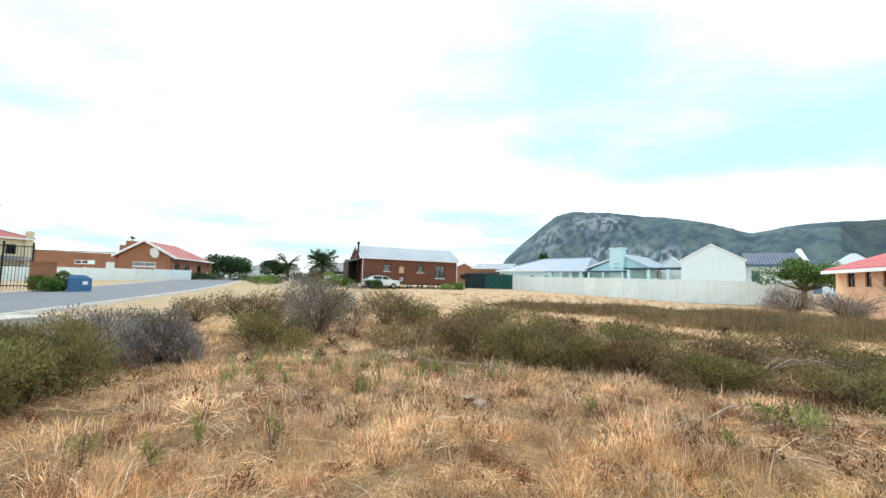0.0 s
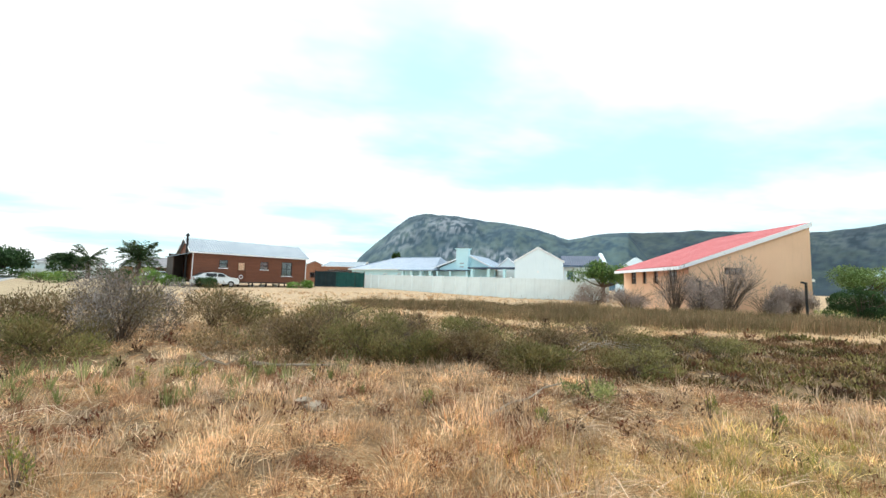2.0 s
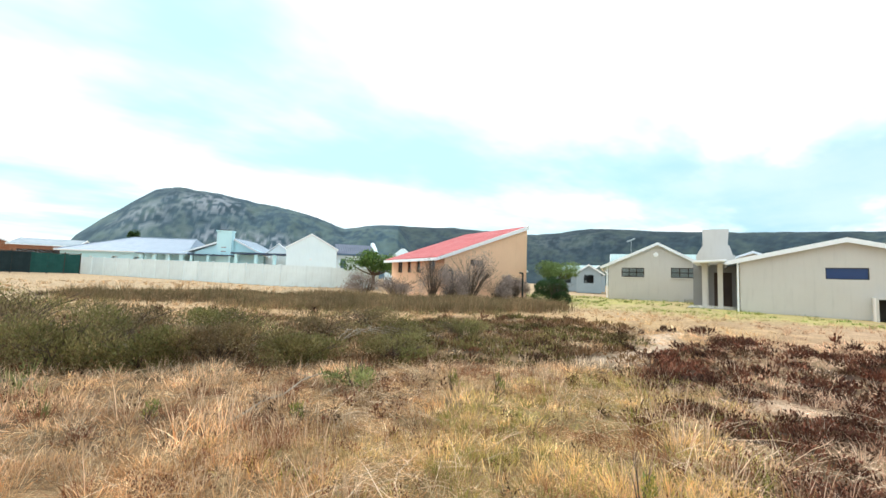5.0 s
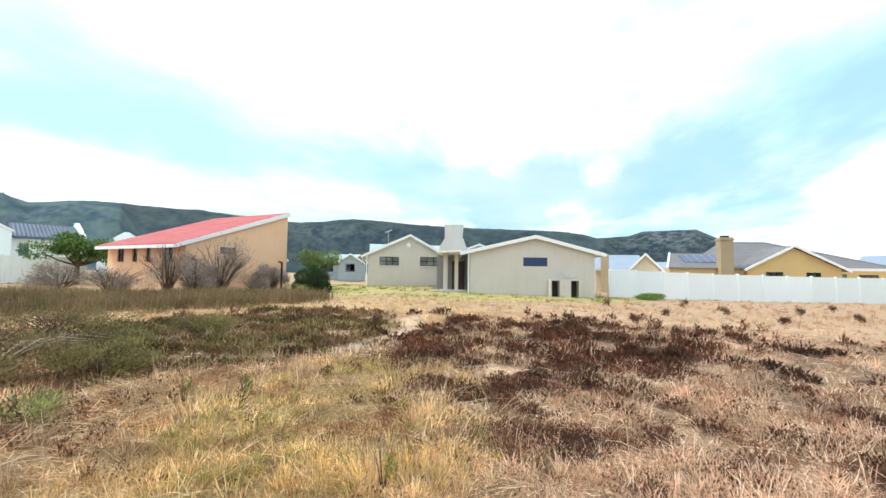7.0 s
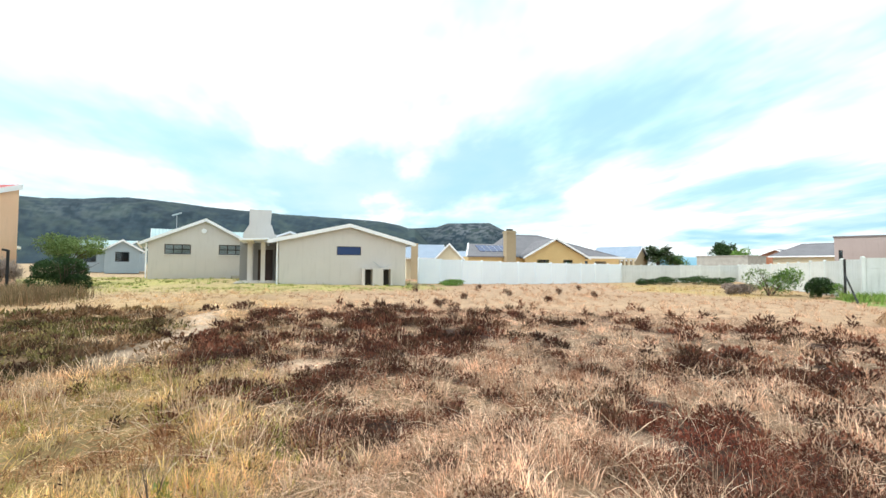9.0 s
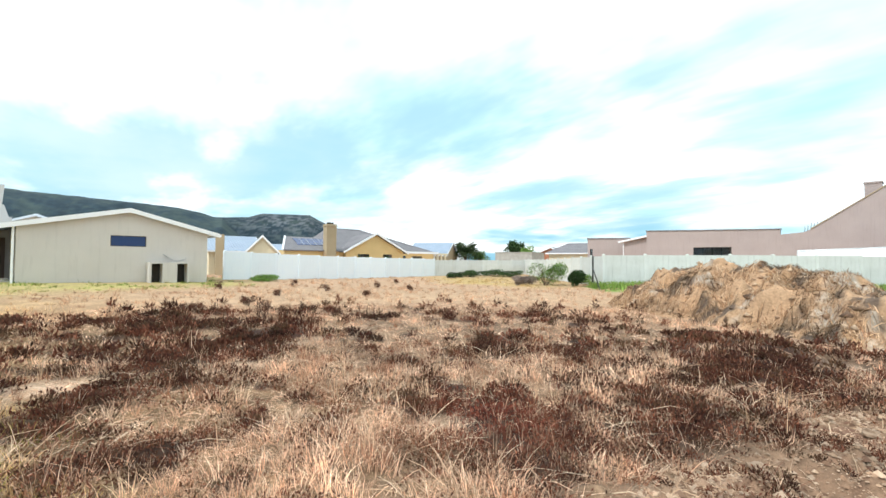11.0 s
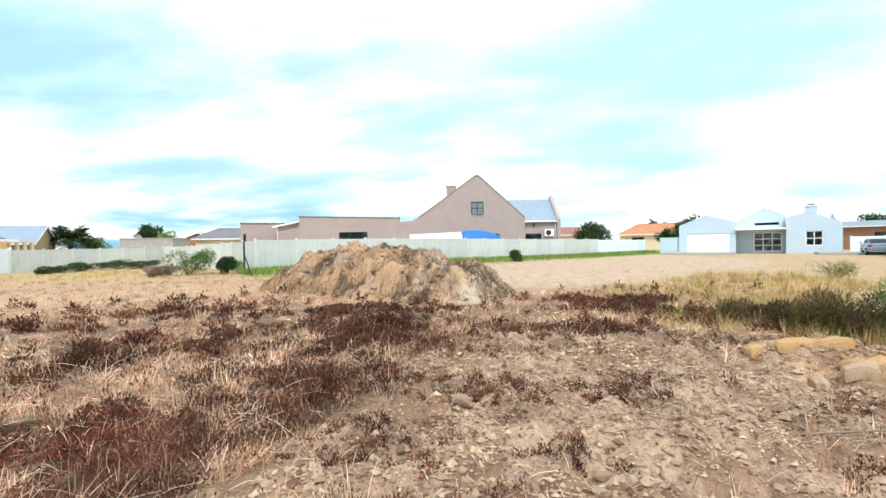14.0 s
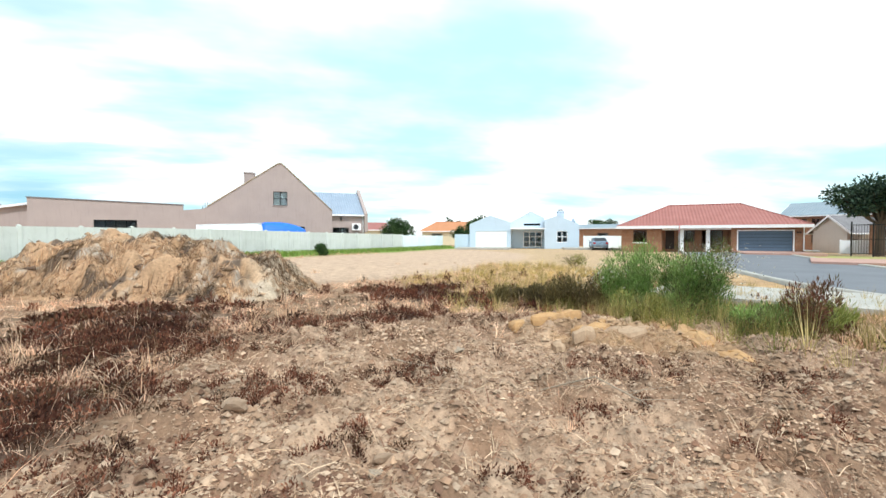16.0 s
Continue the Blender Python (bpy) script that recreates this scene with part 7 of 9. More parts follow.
    sprigs(x[is_dark], y[is_dark], 0.06 + 0.13 * big[is_dark], 0.02 + 0.085 * big[is_dark], 52, cc, size * 1.25, heathmat)
    # straw that comes up through the heath
    sel = is_dark & (rnd(N) < 0.32)
    tufts(x[sel], y[sel], 0.12 * big[sel], 0.16 * big[sel], 6, pick(int(sel.sum()), *PINK), wide, grass, 1.0, r0 > 7)
    # stray sprigs of heath among the straw
    stray = is_grass & (rnd(N) < np.where(south > 0.5, 0.14, 0.05)) & (dist < 16)
    sprigs(x[stray], y[stray], 0.04 + 0.07 * big[stray], 0.06 + 0.13 * big[stray], 34, pick(int(stray.sum()), *RUST, (0.20, 0.09, 0.05)), size * 1.1, heathmat)
    dull = np.clip((fbm(x, y, 1.5, 0, 3) - 0.47) * 8, 0, 0.85)
    sprigs(x[is_brush], y[is_brush], 0.07 + 0.16 * big[is_brush], 0.12 + 0.26 * big[is_brush], 46, blend(pick(int(is_brush.sum()), *OLIVE), (0.29, 0.185, 0.095), dull[is_brush]), size * 1.1, brushmat)
    sprigs(x[is_mat], y[is_mat], 0.08 + 0.16 * big[is_mat], 0.015 + 0.07 * big[is_mat], 46, blend(pick(int(is_mat.sum()), *MATS), (0.21, 0.115, 0.06), dull[is_mat]) * np.clip(0.45 + 1.3 * clump[is_mat], 0.6, 1.6)[:, None], size * 1.2, brushmat)
    sel = (is_mat | is_brush) & (rnd(N) < 0.45)
    tufts(x[sel], y[sel], 0.10 * big[sel], 0.20 * big[sel], 8, pick(int(sel.sum()), *STRAW, *OLIVE), wide, grass, 0.9, r0 > 7)
    tufts(x[is_reed], y[is_reed], 0.18 * big[is_reed], 0.42 * big[is_reed], per, pick(int(is_reed.sum()), *REED), wide, reedbed, 0.35, True)
    near_house = np.clip((x[is_lawn] - 19) / 4, 0, 1)
    n = int(is_lawn.sum())
    cg = pick(n, (0.54, 0.42, 0.18), (0.46, 0.38, 0.14), (0.60, 0.44, 0.22))
    tufts(x[is_lawn], y[is_lawn], 0.2 * big[is_lawn], 0.10 * big[is_lawn], per, cg + (pick(n, *GREEN) - cg) * (near_house * rnd(n, 0.45, 1.0))[:, None], wide * 1.3, lawn, 0.7, True)

# the dense stand of rushes
n = 100000
x, y = rnd(n, 1.0, 20.5), rnd(n, 8.5, 27.5)
ok = (inside(x, y, REEDS, 0.9, 1.3) > rnd(n, 0.15, 0.8))
x, y = x[ok], y[ok]
n = len(x)
lump = fbm(x, y, 1.6, 2, 3)
strewn(x, y, rnd(n, 0.28, 0.5) * (0.45 + 1.1 * lump) * (0.5 + 0.5 * np.clip((x - 7) / 6, 0, 1)), rnd(n, 0.010, 0.022), rnd(n, 0.03, 0.5), pick(n, *REED, (0.30, 0.18, 0.10)) * (0.3 + 1.35 * lump)[:, None], reedbed)
# patchy scrub between the heath and the rushes
n = 1500
x, y = rnd(n, -1.0, 17.0), rnd(n, 7.5, 23.0)
ok = (inside(x, y, BETWEEN, 0.7, 1.2) > rnd(n)) & (fbm(x, y, 1.4, 5, 3) > 0.47)
x, y = x[ok], y[ok]
n = len(x)
sprigs(x, y, rnd(n, 0.15, 0.35), rnd(n, 0.12, 0.34), 60, pick(n, *OLIVE), 0.02, brushmat)
# thatch of old straw lying flat under the standing grass
for r0, r1, dens, wide in ((1.25, 4.5, 1300, 0.0036), (4.5, 8.0, 440, 0.006), (8.0, 15.0, 110, 0.012)):
    x, y = ring_points(r0, r1, dens)
    ok = (inside(x, y, DIRT, 0.25, 0.5, 1.2) < 0.4) & (inside(x, y, SAND, 0.6, 0.9, 4.0) < 0.4) & (x > -9.5) & (dark_cover(x, y) < rnd(len(x), 0.1, 0.8))
    cover = np.maximum(inside(x, y, MAT, 0.5, 0.9), inside(x, y, BRUSH, 0.5, 0.9))
    ok &= cover * np.clip((fbm(x, y, 1.0, 2) - 0.25) * 4, 0.3, 1) < rnd(len(x), 0.1, 0.9)
    x, y = x[ok], y[ok]
    n = len(x)
    tone_ = np.clip(-0.1 + 2.3 * fbm(x, y, 0.4, 4, 3), 0.35, 1.45)
    pale = np.clip((-y + 0.12 * x + 1.2) / 1.5, 0, 1)[:, None]
    cc = pick(n, *ORANGE, (0.32, 0.15, 0.07)) * (1 - pale) + pick(n, *PINK, (0.30, 0.16, 0.10)) * pale
    a, ln = rnd(n, 0, 2 * np.pi), rnd(n, 0.08, 0.26)
    ex, ey = x + np.cos(a) * ln, y + np.sin(a) * ln
    grass.spikes(np.column_stack([x, y, fine_z(x, y) + 0.008]), np.column_stack([ex, ey, fine_z(ex, ey) + rnd(n, 0.01, 0.07)]), rnd(n, 0.6, 1.4) * wide, cc * tone_[:, None])
# mossy green undergrowth in the yellow grass
n = 900
x, y = rnd(n, 0.8, 7.6), rnd(n, 0.2, 4.6)
ok = (inside(x, y, YELLOW, 0.8, 1.0) > rnd(n)) & (fbm(x, y, 0.7, 1, 3) > 0.50) & (np.hypot(x, y) > 1.4)
n = int(ok.sum())
tufts(x[ok], y[ok], rnd(n, 0.06, 0.16), rnd(n, 0.06, 0.16), 26, pick(n, (0.40, 0.35, 0.08), (0.32, 0.31, 0.07), (0.50, 0.40, 0.13), (0.22, 0.22, 0.05)), 0.004, grass)
# long pale stalks fallen over one another in the near straw
x, y = ring_points(1.5, 7.0, 60)
ok = (inside(x, y, DIRT, 0.25, 0.5, 1.2) < 0.5) & (x > -6) & (dark_cover(x, y) < 0.6) & (fbm(x, y, 1.1, 3, 2) + 0.10 * (y < 0.5) > 0.52)
x, y = x[ok], y[ok]
n = len(x)
a, ln = 2 * np.pi * fbm(x, y, 1.2, 0, 2) * 2 + rng.normal(0, 0.8, n), rnd(n, 0.2, 0.6)
ex, ey = x + np.cos(a) * ln, y + np.sin(a) * ln
b0, e0 = np.column_stack([x, y, fine_z(x, y) + rnd(n, 0.01, 0.06)]), np.column_stack([ex, ey, fine_z(ex, ey) + rnd(n, 0.03, 0.22)])
grass.add(b0, (b0 + e0) / 2 + (0, 0, 0.03), e0, rnd(n, 0.003, 0.006), pick(n, (0.84, 0.66, 0.48), (0.74, 0.53, 0.36), (0.64, 0.43, 0.28)))
# rust-red clumps and green herbs in the straw to the north
for px_, py_, n in ((-1.6, 4.3, 7), (-0.2, 4.2, 5), (0.7, 3.5, 6), (-2.8, 5.1, 6), (-2.0, 2.9, 6), (0.0, 3.5, 5), (2.4, 4.5, 5), (1.4, 3.4, 4), (-1.2, 3.3, 5), (2.0, 3.2, 4), (-0.8, 5.6, 5), (3.3, 3.9, 4)):
    x, y = px_ + rng.normal(0, 0.13, n), py_ + rng.normal(0, 0.10, n)
    sprigs(x, y, rnd(n, 0.05, 0.10), rnd(n, 0.08, 0.20), 70, pick(n, (0.20, 0.075, 0.04), (0.14, 0.055, 0.03), (0.28, 0.12, 0.06)), 0.008, heathmat)
n = 60
x, y = rnd(n, -4.2, 0.6), rnd(n, 5.6, 8.2)
tufts(x, y, rnd(n, 0.04, 0.10), rnd(n, 0.12, 0.30), 30, pick(n, (0.30, 0.32, 0.12), (0.38, 0.37, 0.16), (0.20, 0.22, 0.075)), 0.009, grass, 0.6)
# grass along the south wall
n = 15000
s, off = rnd(n, -0.02, 1.0), np.abs(rng.standard_normal(n)) * 1.1
nx, ny = (WALL_S1[1] - WALL_S0[1]) / 49.6, -(WALL_S1[0] - WALL_S0[0]) / 49.6
x, y = WALL_S0[0] + (WALL_S1[0] - WALL_S0[0]) * s + nx * (off + 0.1), WALL_S0[1] + (WALL_S1[1] - WALL_S0[1]) * s + ny * (off + 0.1)
strewn(x, y, rnd(n, 0.15, 0.5), rnd(n, 0.03, 0.07), rnd(n, 0.1, 0.7), pick(n, *GREEN), lawn)
# verge west of the soil patch and between it and the sand
n = 1500
x, y = rnd(n, -13, -2.6), rnd(n, -20, -1.5)
ok = (inside(x, y, DIRT, 0.25, 0.5, 1.2) < 0.3) & (inside(x, y, SAND, 0.6, 0.9, 4.0) < 0.4) & (x > -11.6) & (dark_cover(x, y) < 0.5)
x, y = x[ok], y[ok]
n = len(x)
tufts(x, y, rnd(n, 0.08, 0.2), rnd(n, 0.15, 0.42), 24, pick(n, (0.60, 0.43, 0.17), (0.42, 0.33, 0.12), (0.66, 0.48, 0.26), (0.27, 0.22, 0.075)), 0.010, grass, 0.7, True)
n = 230
x, y = -5.9 + rng.normal(0, 0.75, n), -6.1 + rng.normal(0, 1.3, n)
ok = (x < -5.0) | (y < -7.2)
n = int(ok.sum())
tufts(x[ok], y[ok], rnd(n, 0.08, 0.2), rnd(n, 0.25, 0.6), 26, pick(n, (0.40, 0.34, 0.11), (0.27, 0.27, 0.075), (0.54, 0.42, 0.19), (0.15, 0.165, 0.045)), 0.008, grass, 0.6, True)
for name, b, label in (("dry_grass", grass, "matted straw-coloured dry grass"), ("heath", heathmat, "low dark rust-red heath"), ("low_brush", brushmat, "olive and brown low scrub"),
                       ("reed_bed", reedbed, "brown-olive rushes in a dense stand"), ("green_grass", lawn, "short green and yellowing lawn grass")):
    tagged(new(name, b.mesh(name, "straw")), label, "grass", kind="stuff")

# ---- crumbs of soil and dry bits on the bare patch ----
OCT = np.array([(1, 0, 0), (-1, 0, 0), (0, 1, 0), (0, -1, 0), (0, 0, 1), (0, 0, -1)], float)
OCTF = np.array([(0, 2, 4), (2, 1, 4), (1, 3, 4), (3, 0, 4), (2, 0, 5), (1, 2, 5), (3, 1, 5), (0, 3, 5)])
n = 230000
x, y = rnd(n, -7, 2.4), rnd(n, -8, -0.4)
ok = (inside(x, y, DIRT, 0.3, 0.5, 1.2) > 0.55) & (np.hypot(x, y) > 1.15) & (fbm(x, y, 0.8, 2) + 0.5 * rnd(n) > 0.60)
x, y = x[ok], y[ok]
n = len(x)
size = (0.005 + 0.007 * rnd(n) + 0.024 * rnd(n) ** 12) * (0.5 + 1.0 * fbm(x, y, 0.5, 0, 2))
v = OCT[None] * (size[:, None, None] * rng.uniform(0.75, 1.3, (n, 6, 1))) * np.array((1.15, 1.0, 0.85)) + rng.normal(0, 0.16, (n, 6, 3)) * size[:, None, None]
v = v + np.column_stack([x, y, fine_z(x, y) + size * 0.12])[:, None]
cr = pick(n, (0.43, 0.285, 0.185), (0.49, 0.345, 0.235), (0.33, 0.20, 0.125), (0.55, 0.405, 0.29), (0.18, 0.095, 0.06)) * (0.40 + 0.95 * fbm(x, y, 0.5, 1, 3))[:, None]
cr = np.repeat(blend(cr, (0.44, 0.28, 0.15), 0.5 * inside(x, y, OCHRE, 0.3, 0.4, 1.0)), 6, 0)
tagged(new("soil_crumbs", mesh_from("soil_crumbs", v.reshape(-1, 3), (6 * np.arange(n)[:, None, None] + OCTF[:4]).reshape(-1, 3), M["soil"], cr, True)), "crumbled clods of pale brown soil", "soil", kind="stuff")
litter = Blades()
n = 12000
x, y = rnd(n, -7, 2.2), rnd(n, -7.6, -0.6)
ok = (inside(x, y, DIRT, 0.3, 0.5, 1.2) > 0.5) & (np.hypot(x, y) > 1.3) & (fbm(x, y, 0.9, 5, 2) > 0.42)
x, y = x[ok], y[ok]
n = len(x)
a, ln = rnd(n, 0, 2 * np.pi), rnd(n, 0.04, 0.26)
b0 = np.column_stack([x, y, fine_z(x, y) + 0.012])
ex, ey = x + np.cos(a) * ln, y + np.sin(a) * ln
e0 = np.column_stack([ex, ey, fine_z(ex, ey) + rnd(n, 0.012, 0.05)])
litter.add(b0, (b0 + e0) / 2 + (0, 0, 0.02), e0, rnd(n, 0.003, 0.007), pick(n, (0.64, 0.46, 0.31), (0.46, 0.28, 0.17), (0.24, 0.11, 0.07), (0.70, 0.54, 0.38)))
# sprigs of dead heath left standing in the soil
for px_, py_, wide_, n in ((-0.95, -4.25, 0.34, 46), (0.2, -4.0, 0.30, 46), (-3.2, -4.0, 0.36, 34), (-0.3, -3.0, 0.16, 14), (0.6, -5.6, 0.3, 26), (0.5, -4.3, 0.3, 30), (-1.3, -4.7, 0.25, 16), (-1.9, -6.7, 0.5, 34), (-0.2, -6.4, 0.4, 34), (1.0, -2.9, 0.3, 26), (-2.2, -3.1, 0.22, 12),
                           (-4.4, -3.2, 0.35, 16), (-2.6, -6.5, 0.5, 24), (-3.9, -6.7, 0.5, 26), (1.3, -3.4, 0.3, 30), (-3.0, -2.3, 0.25, 10), (-0.5, -5.6, 0.3, 14), (0.3, -2.4, 0.2, 10), (1.1, -4.4, 0.3, 30), (-1.2, -2.4, 0.18, 8)):
    x, y = px_ + rng.normal(0, 1, n) * wide_, py_ + rng.normal(0, 0.55, n) * wide_
    sprigs(x, y, rnd(n, 0.04, 0.10), rnd(n, 0.03, 0.10), 60, pick(n, *RUST, (0.22, 0.085, 0.05)), 0.0095, litter)
    tufts(x, y, rnd(n, 0.03, 0.1), rnd(n, 0.06, 0.16), 4, pick(n, (0.30, 0.14, 0.09), (0.56, 0.38, 0.26)), 0.0035, litter)
tagged(new("dry_litter", litter.mesh("dry_litter", "straw")), "broken dry stalks and dead heath on bare soil", "plant litter", kind="stuff")


def clod(label, x, y, r, flat, mat, name="clod", group=""):
    bm = bmesh.new()
    bmesh.ops.create_icosphere(bm, subdivisions=2, radius=1)
    ph = random.random() * 50
    for v_ in bm.verts:
        k = 1 + 0.7 * noise.noise(v_.co * 1.3 + Vector((ph, 0, 0))) + 0.35 * noise.noise(v_.co * 3.1 + Vector((0, ph, 0)))
        v_.co = Vector((v_.co.x * r * k * 1.25, v_.co.y * r * k, v_.co.z * r * k * flat))
    me = bpy.data.meshes.new(name)
    bm.to_mesh(me)
    bm.free()
    me.materials.append(M[mat])
    ob = new(name, me)
    ob.matrix_world = pose(x, y, float(fine_z(x, y)) + r * flat * 0.45, 0, 0, random.uniform(0, 360))
    return tagged(ob, label, "stone" if name == "stone" else "clod", group)


clod("pale rounded stone lying in dry grass", -0.15, 5.12, 0.10, 0.6, "stone", "stone")
clod("brownish stone lying in dry grass", -0.28, 5.35, 0.09, 0.6, "stone", "stone")
def crust(x, y, w_, d, turn, tilt, mat):
    """A broken plate of dried clay."""
    bm = bmesh.new()
    n_ = 17
    rings = []
    for share, lift in ((1.0, -0.09), (1.06, -0.015), (0.97, 0.035), (0.62, 0.05), (0.3, 0.055)):
        ring = []
        for k in range(n_):
            a = 2 * math.pi * (k + 0.6 * noise.noise(Vector((k * 1.7, x, y)))) / n_
            r = share * (1 + 0.8 * noise.noise(Vector((math.cos(a) * 1.1 + 3 * x, math.sin(a) * 1.1 + 3 * y, 0))) + 0.3 * noise.noise(Vector((k * 0.9, x * 5, y))))
            u_, v_ = w_ * r * math.cos(a), d * r * math.sin(a)
            ring.append(bm.verts.new((u_, v_, lift + 0.05 * noise.noise(Vector((u_ * 7, v_ * 7, x))) + 0.025 * noise.noise(Vector((u_ * 25, v_ * 25, y))))))
        rings.append(ring)
    for p_, q_ in zip(rings, rings[1:]):
        for k in range(n_):
            bm.faces.new([p_[k], p_[(k + 1) % n_], q_[(k + 1) % n_], q_[k]])
    bm.faces.new(rings[-1])
    me = bpy.data.meshes.new("clay_crust")
    bmesh.ops.recalc_face_normals(bm, faces=bm.faces)
    bm.to_mesh(me)
    bm.free()
    me.materials.append(M[mat])
    ob = new("clay_crust", me)
    ob.matrix_world = pose(x, y, float(fine_z(x, y)) + 0.012, tilt, 0, turn)
    tagged(ob, "cracked plate of dried ochre clay on bare soil", "clay crust", "clay crusts")


M["clod"] = material("dry_clod", (0.33, 0.23, 0.155), 0.95, (0.22, 0.15, 0.10), 6, 40, 0.8, 0.6)
M["ochre"] = material("ochre_clay", (0.50, 0.30, 0.135), 0.95, (0.30, 0.175, 0.095), 2.5, 30, 0.7, 0.5)
M["paleclay"] = material("pale_clay", (0.45, 0.315, 0.205), 0.95, (0.28, 0.19, 0.125), 2.5, 30, 0.7, 0.5)
for k in range(26):
    a, r = random.uniform(-160, -236), random.uniform(2.3, 6.2)
    px_, py_ = r * math.sin(radians(a)), r * math.cos(radians(a))
    if float(inside(np.array([px_]), np.array([py_]), DIRT, 0.2, 0.4, 1.2)[0]) > 0.6:
        clod("rough clod of dry brown soil", px_, py_, random.uniform(0.035, 0.085), 0.7, random.choice(("clod", "clod", "stone")), "clod", "soil clods")
for row in ((-5.35, -5.65, 0.42, 0.30, 30, 9, "ochre"), (-4.85, -5.2, 0.50, 0.22, 25, 6, "ochre"), (-4.3, -5.25, 0.40, 0.18, 8, 5, "paleclay"), (-3.85, -5.4, 0.36, 0.16, 15, 6, "ochre"), (-4.75, -4.6, 0.46, 0.17, 62, 6, "ochre"), (-4.65, -3.95, 0.40, 0.14, 75, 6, "ochre"),
            (-3.4, -5.95, 0.24, 0.12, 0, 9, "ochre"), (-2.95, -5.95, 0.18, 0.10, 40, 12, "ochre"), (-4.5, -5.95, 0.22, 0.14, 20, 10, "ochre"), (-3.9, -6.1, 0.18, 0.10, 10, 12, "ochre"), (-5.0, -6.1, 0.16, 0.10, 80, 10, "paleclay"), (-3.5, -5.1, 0.22, 0.10, 35, 5, "paleclay"), (-3.1, -5.1, 0.16, 0.09, 60, 8, "paleclay")):
    crust(*row)


# ---- shrubs and trees ----
def shrub(label, x, y, R, H, n, colors, leaf=(0.03, 0.07), width=(0.008, 0.016), upward=0.8, stems=26, stem_mat="bark", hollow=0.45, name="shrub", group="", lobes=6, sink=0.0, feather=0.0):
    """A bush: stems fanning out from the ground and a dome of small leaves in several lobes."""
    s = thing(name, label, "shrub", pose(x, y, float(fine_z(x, y)) - sink), group)
    bm = bmesh.new()
    tips = []
    for k in range(stems):
        a, out_ = random.uniform(0, 2 * math.pi), R * random.uniform(0.2, 0.95)
        h = H * random.uniform(0.55, 0.98) * (1 - 0.35 * (out_ / R) ** 2)
        p0 = Vector((random.uniform(-0.08, 0.08) * R, random.uniform(-0.08, 0.08) * R, -0.05))
        p2 = Vector((out_ * math.cos(a), out_ * math.sin(a), h))
        p1 = p0.lerp(p2, 0.5) + Vector((0, 0, 0.12 * H))
        r = 0.008 * (0.6 + R)
        tube(bm, p0, p1, r, r * 0.6, 4)
        tube(bm, p1, p2, r * 0.6, r * 0.2, 4)
        for j_ in range(2):
            q_ = p1.lerp(p2, random.uniform(0.1, 0.8))
            tube(bm, q_, q_ + Vector((random.uniform(-0.25, 0.25) * R, random.uniform(-0.25, 0.25) * R, random.uniform(0.05, 0.25) * H)), r * 0.4, r * 0.1, 3)
        tips.append(p2)
    part("branchwork", bm, stem_mat, s)
    b = Blades()
    ca = rnd(lobes, 0, 2 * np.pi)
    cr_ = rnd(lobes, 0.25, 0.7) * R
    cx, cy, cz, lr = cr_ * np.cos(ca), cr_ * np.sin(ca), H * rnd(lobes, 0.15, 0.70), rnd(lobes, 0.26, 0.5)
    k = rng.integers(0, lobes, n)
    d = rng.standard_normal((n, 3))
    d /= np.linalg.norm(d, axis=1)[:, None]
    rad = (hollow + (1 - hollow) * rnd(n)) * lr[k]
    p = np.column_stack([cx[k] + d[:, 0] * rad * R, cy[k] + d[:, 1] * rad * R, np.maximum(cz[k] + d[:, 2] * rad * H * 0.85, 0.02)])
    way = d * (1 - upward * 0.5) + np.array((0, 0, upward)) + 0.35 * rng.standard_normal((n, 3))
    tone = rng.uniform(0.68, 1.3, (lobes, 1)) * pick(lobes, *colors)
    b.leaves(p, way, rnd(n, *leaf), rnd(n, *width), (0.55 * pick(n, *colors) + 0.45 * tone[k]) * rng.uniform(0.75, 1.25, (n, 1)))
    ob = new("foliage", b.mesh("foliage", "leaf"))
    ob.parent = s
    return s


GREYV = ((0.30, 0.27, 0.265), (0.42, 0.37, 0.35), (0.17, 0.145, 0.14), (0.32, 0.25, 0.22), (0.16, 0.14, 0.09))
DUSTY = ((0.25, 0.235, 0.08), (0.15, 0.15, 0.048), (0.34, 0.28, 0.115), (0.28, 0.195, 0.09), (0.09, 0.085, 0.03))
BROWNISH = ((0.29, 0.19, 0.10), (0.20, 0.14, 0.066), (0.40, 0.285, 0.165), (0.18, 0.165, 0.06), (0.11, 0.075, 0.038))
LUSH = ((0.15, 0.28, 0.055), (0.22, 0.36, 0.08), (0.10, 0.20, 0.04), (0.30, 0.40, 0.13))
DARKG = ((0.035, 0.075, 0.025), (0.055, 0.11, 0.035), (0.025, 0.05, 0.02), (0.08, 0.14, 0.05))
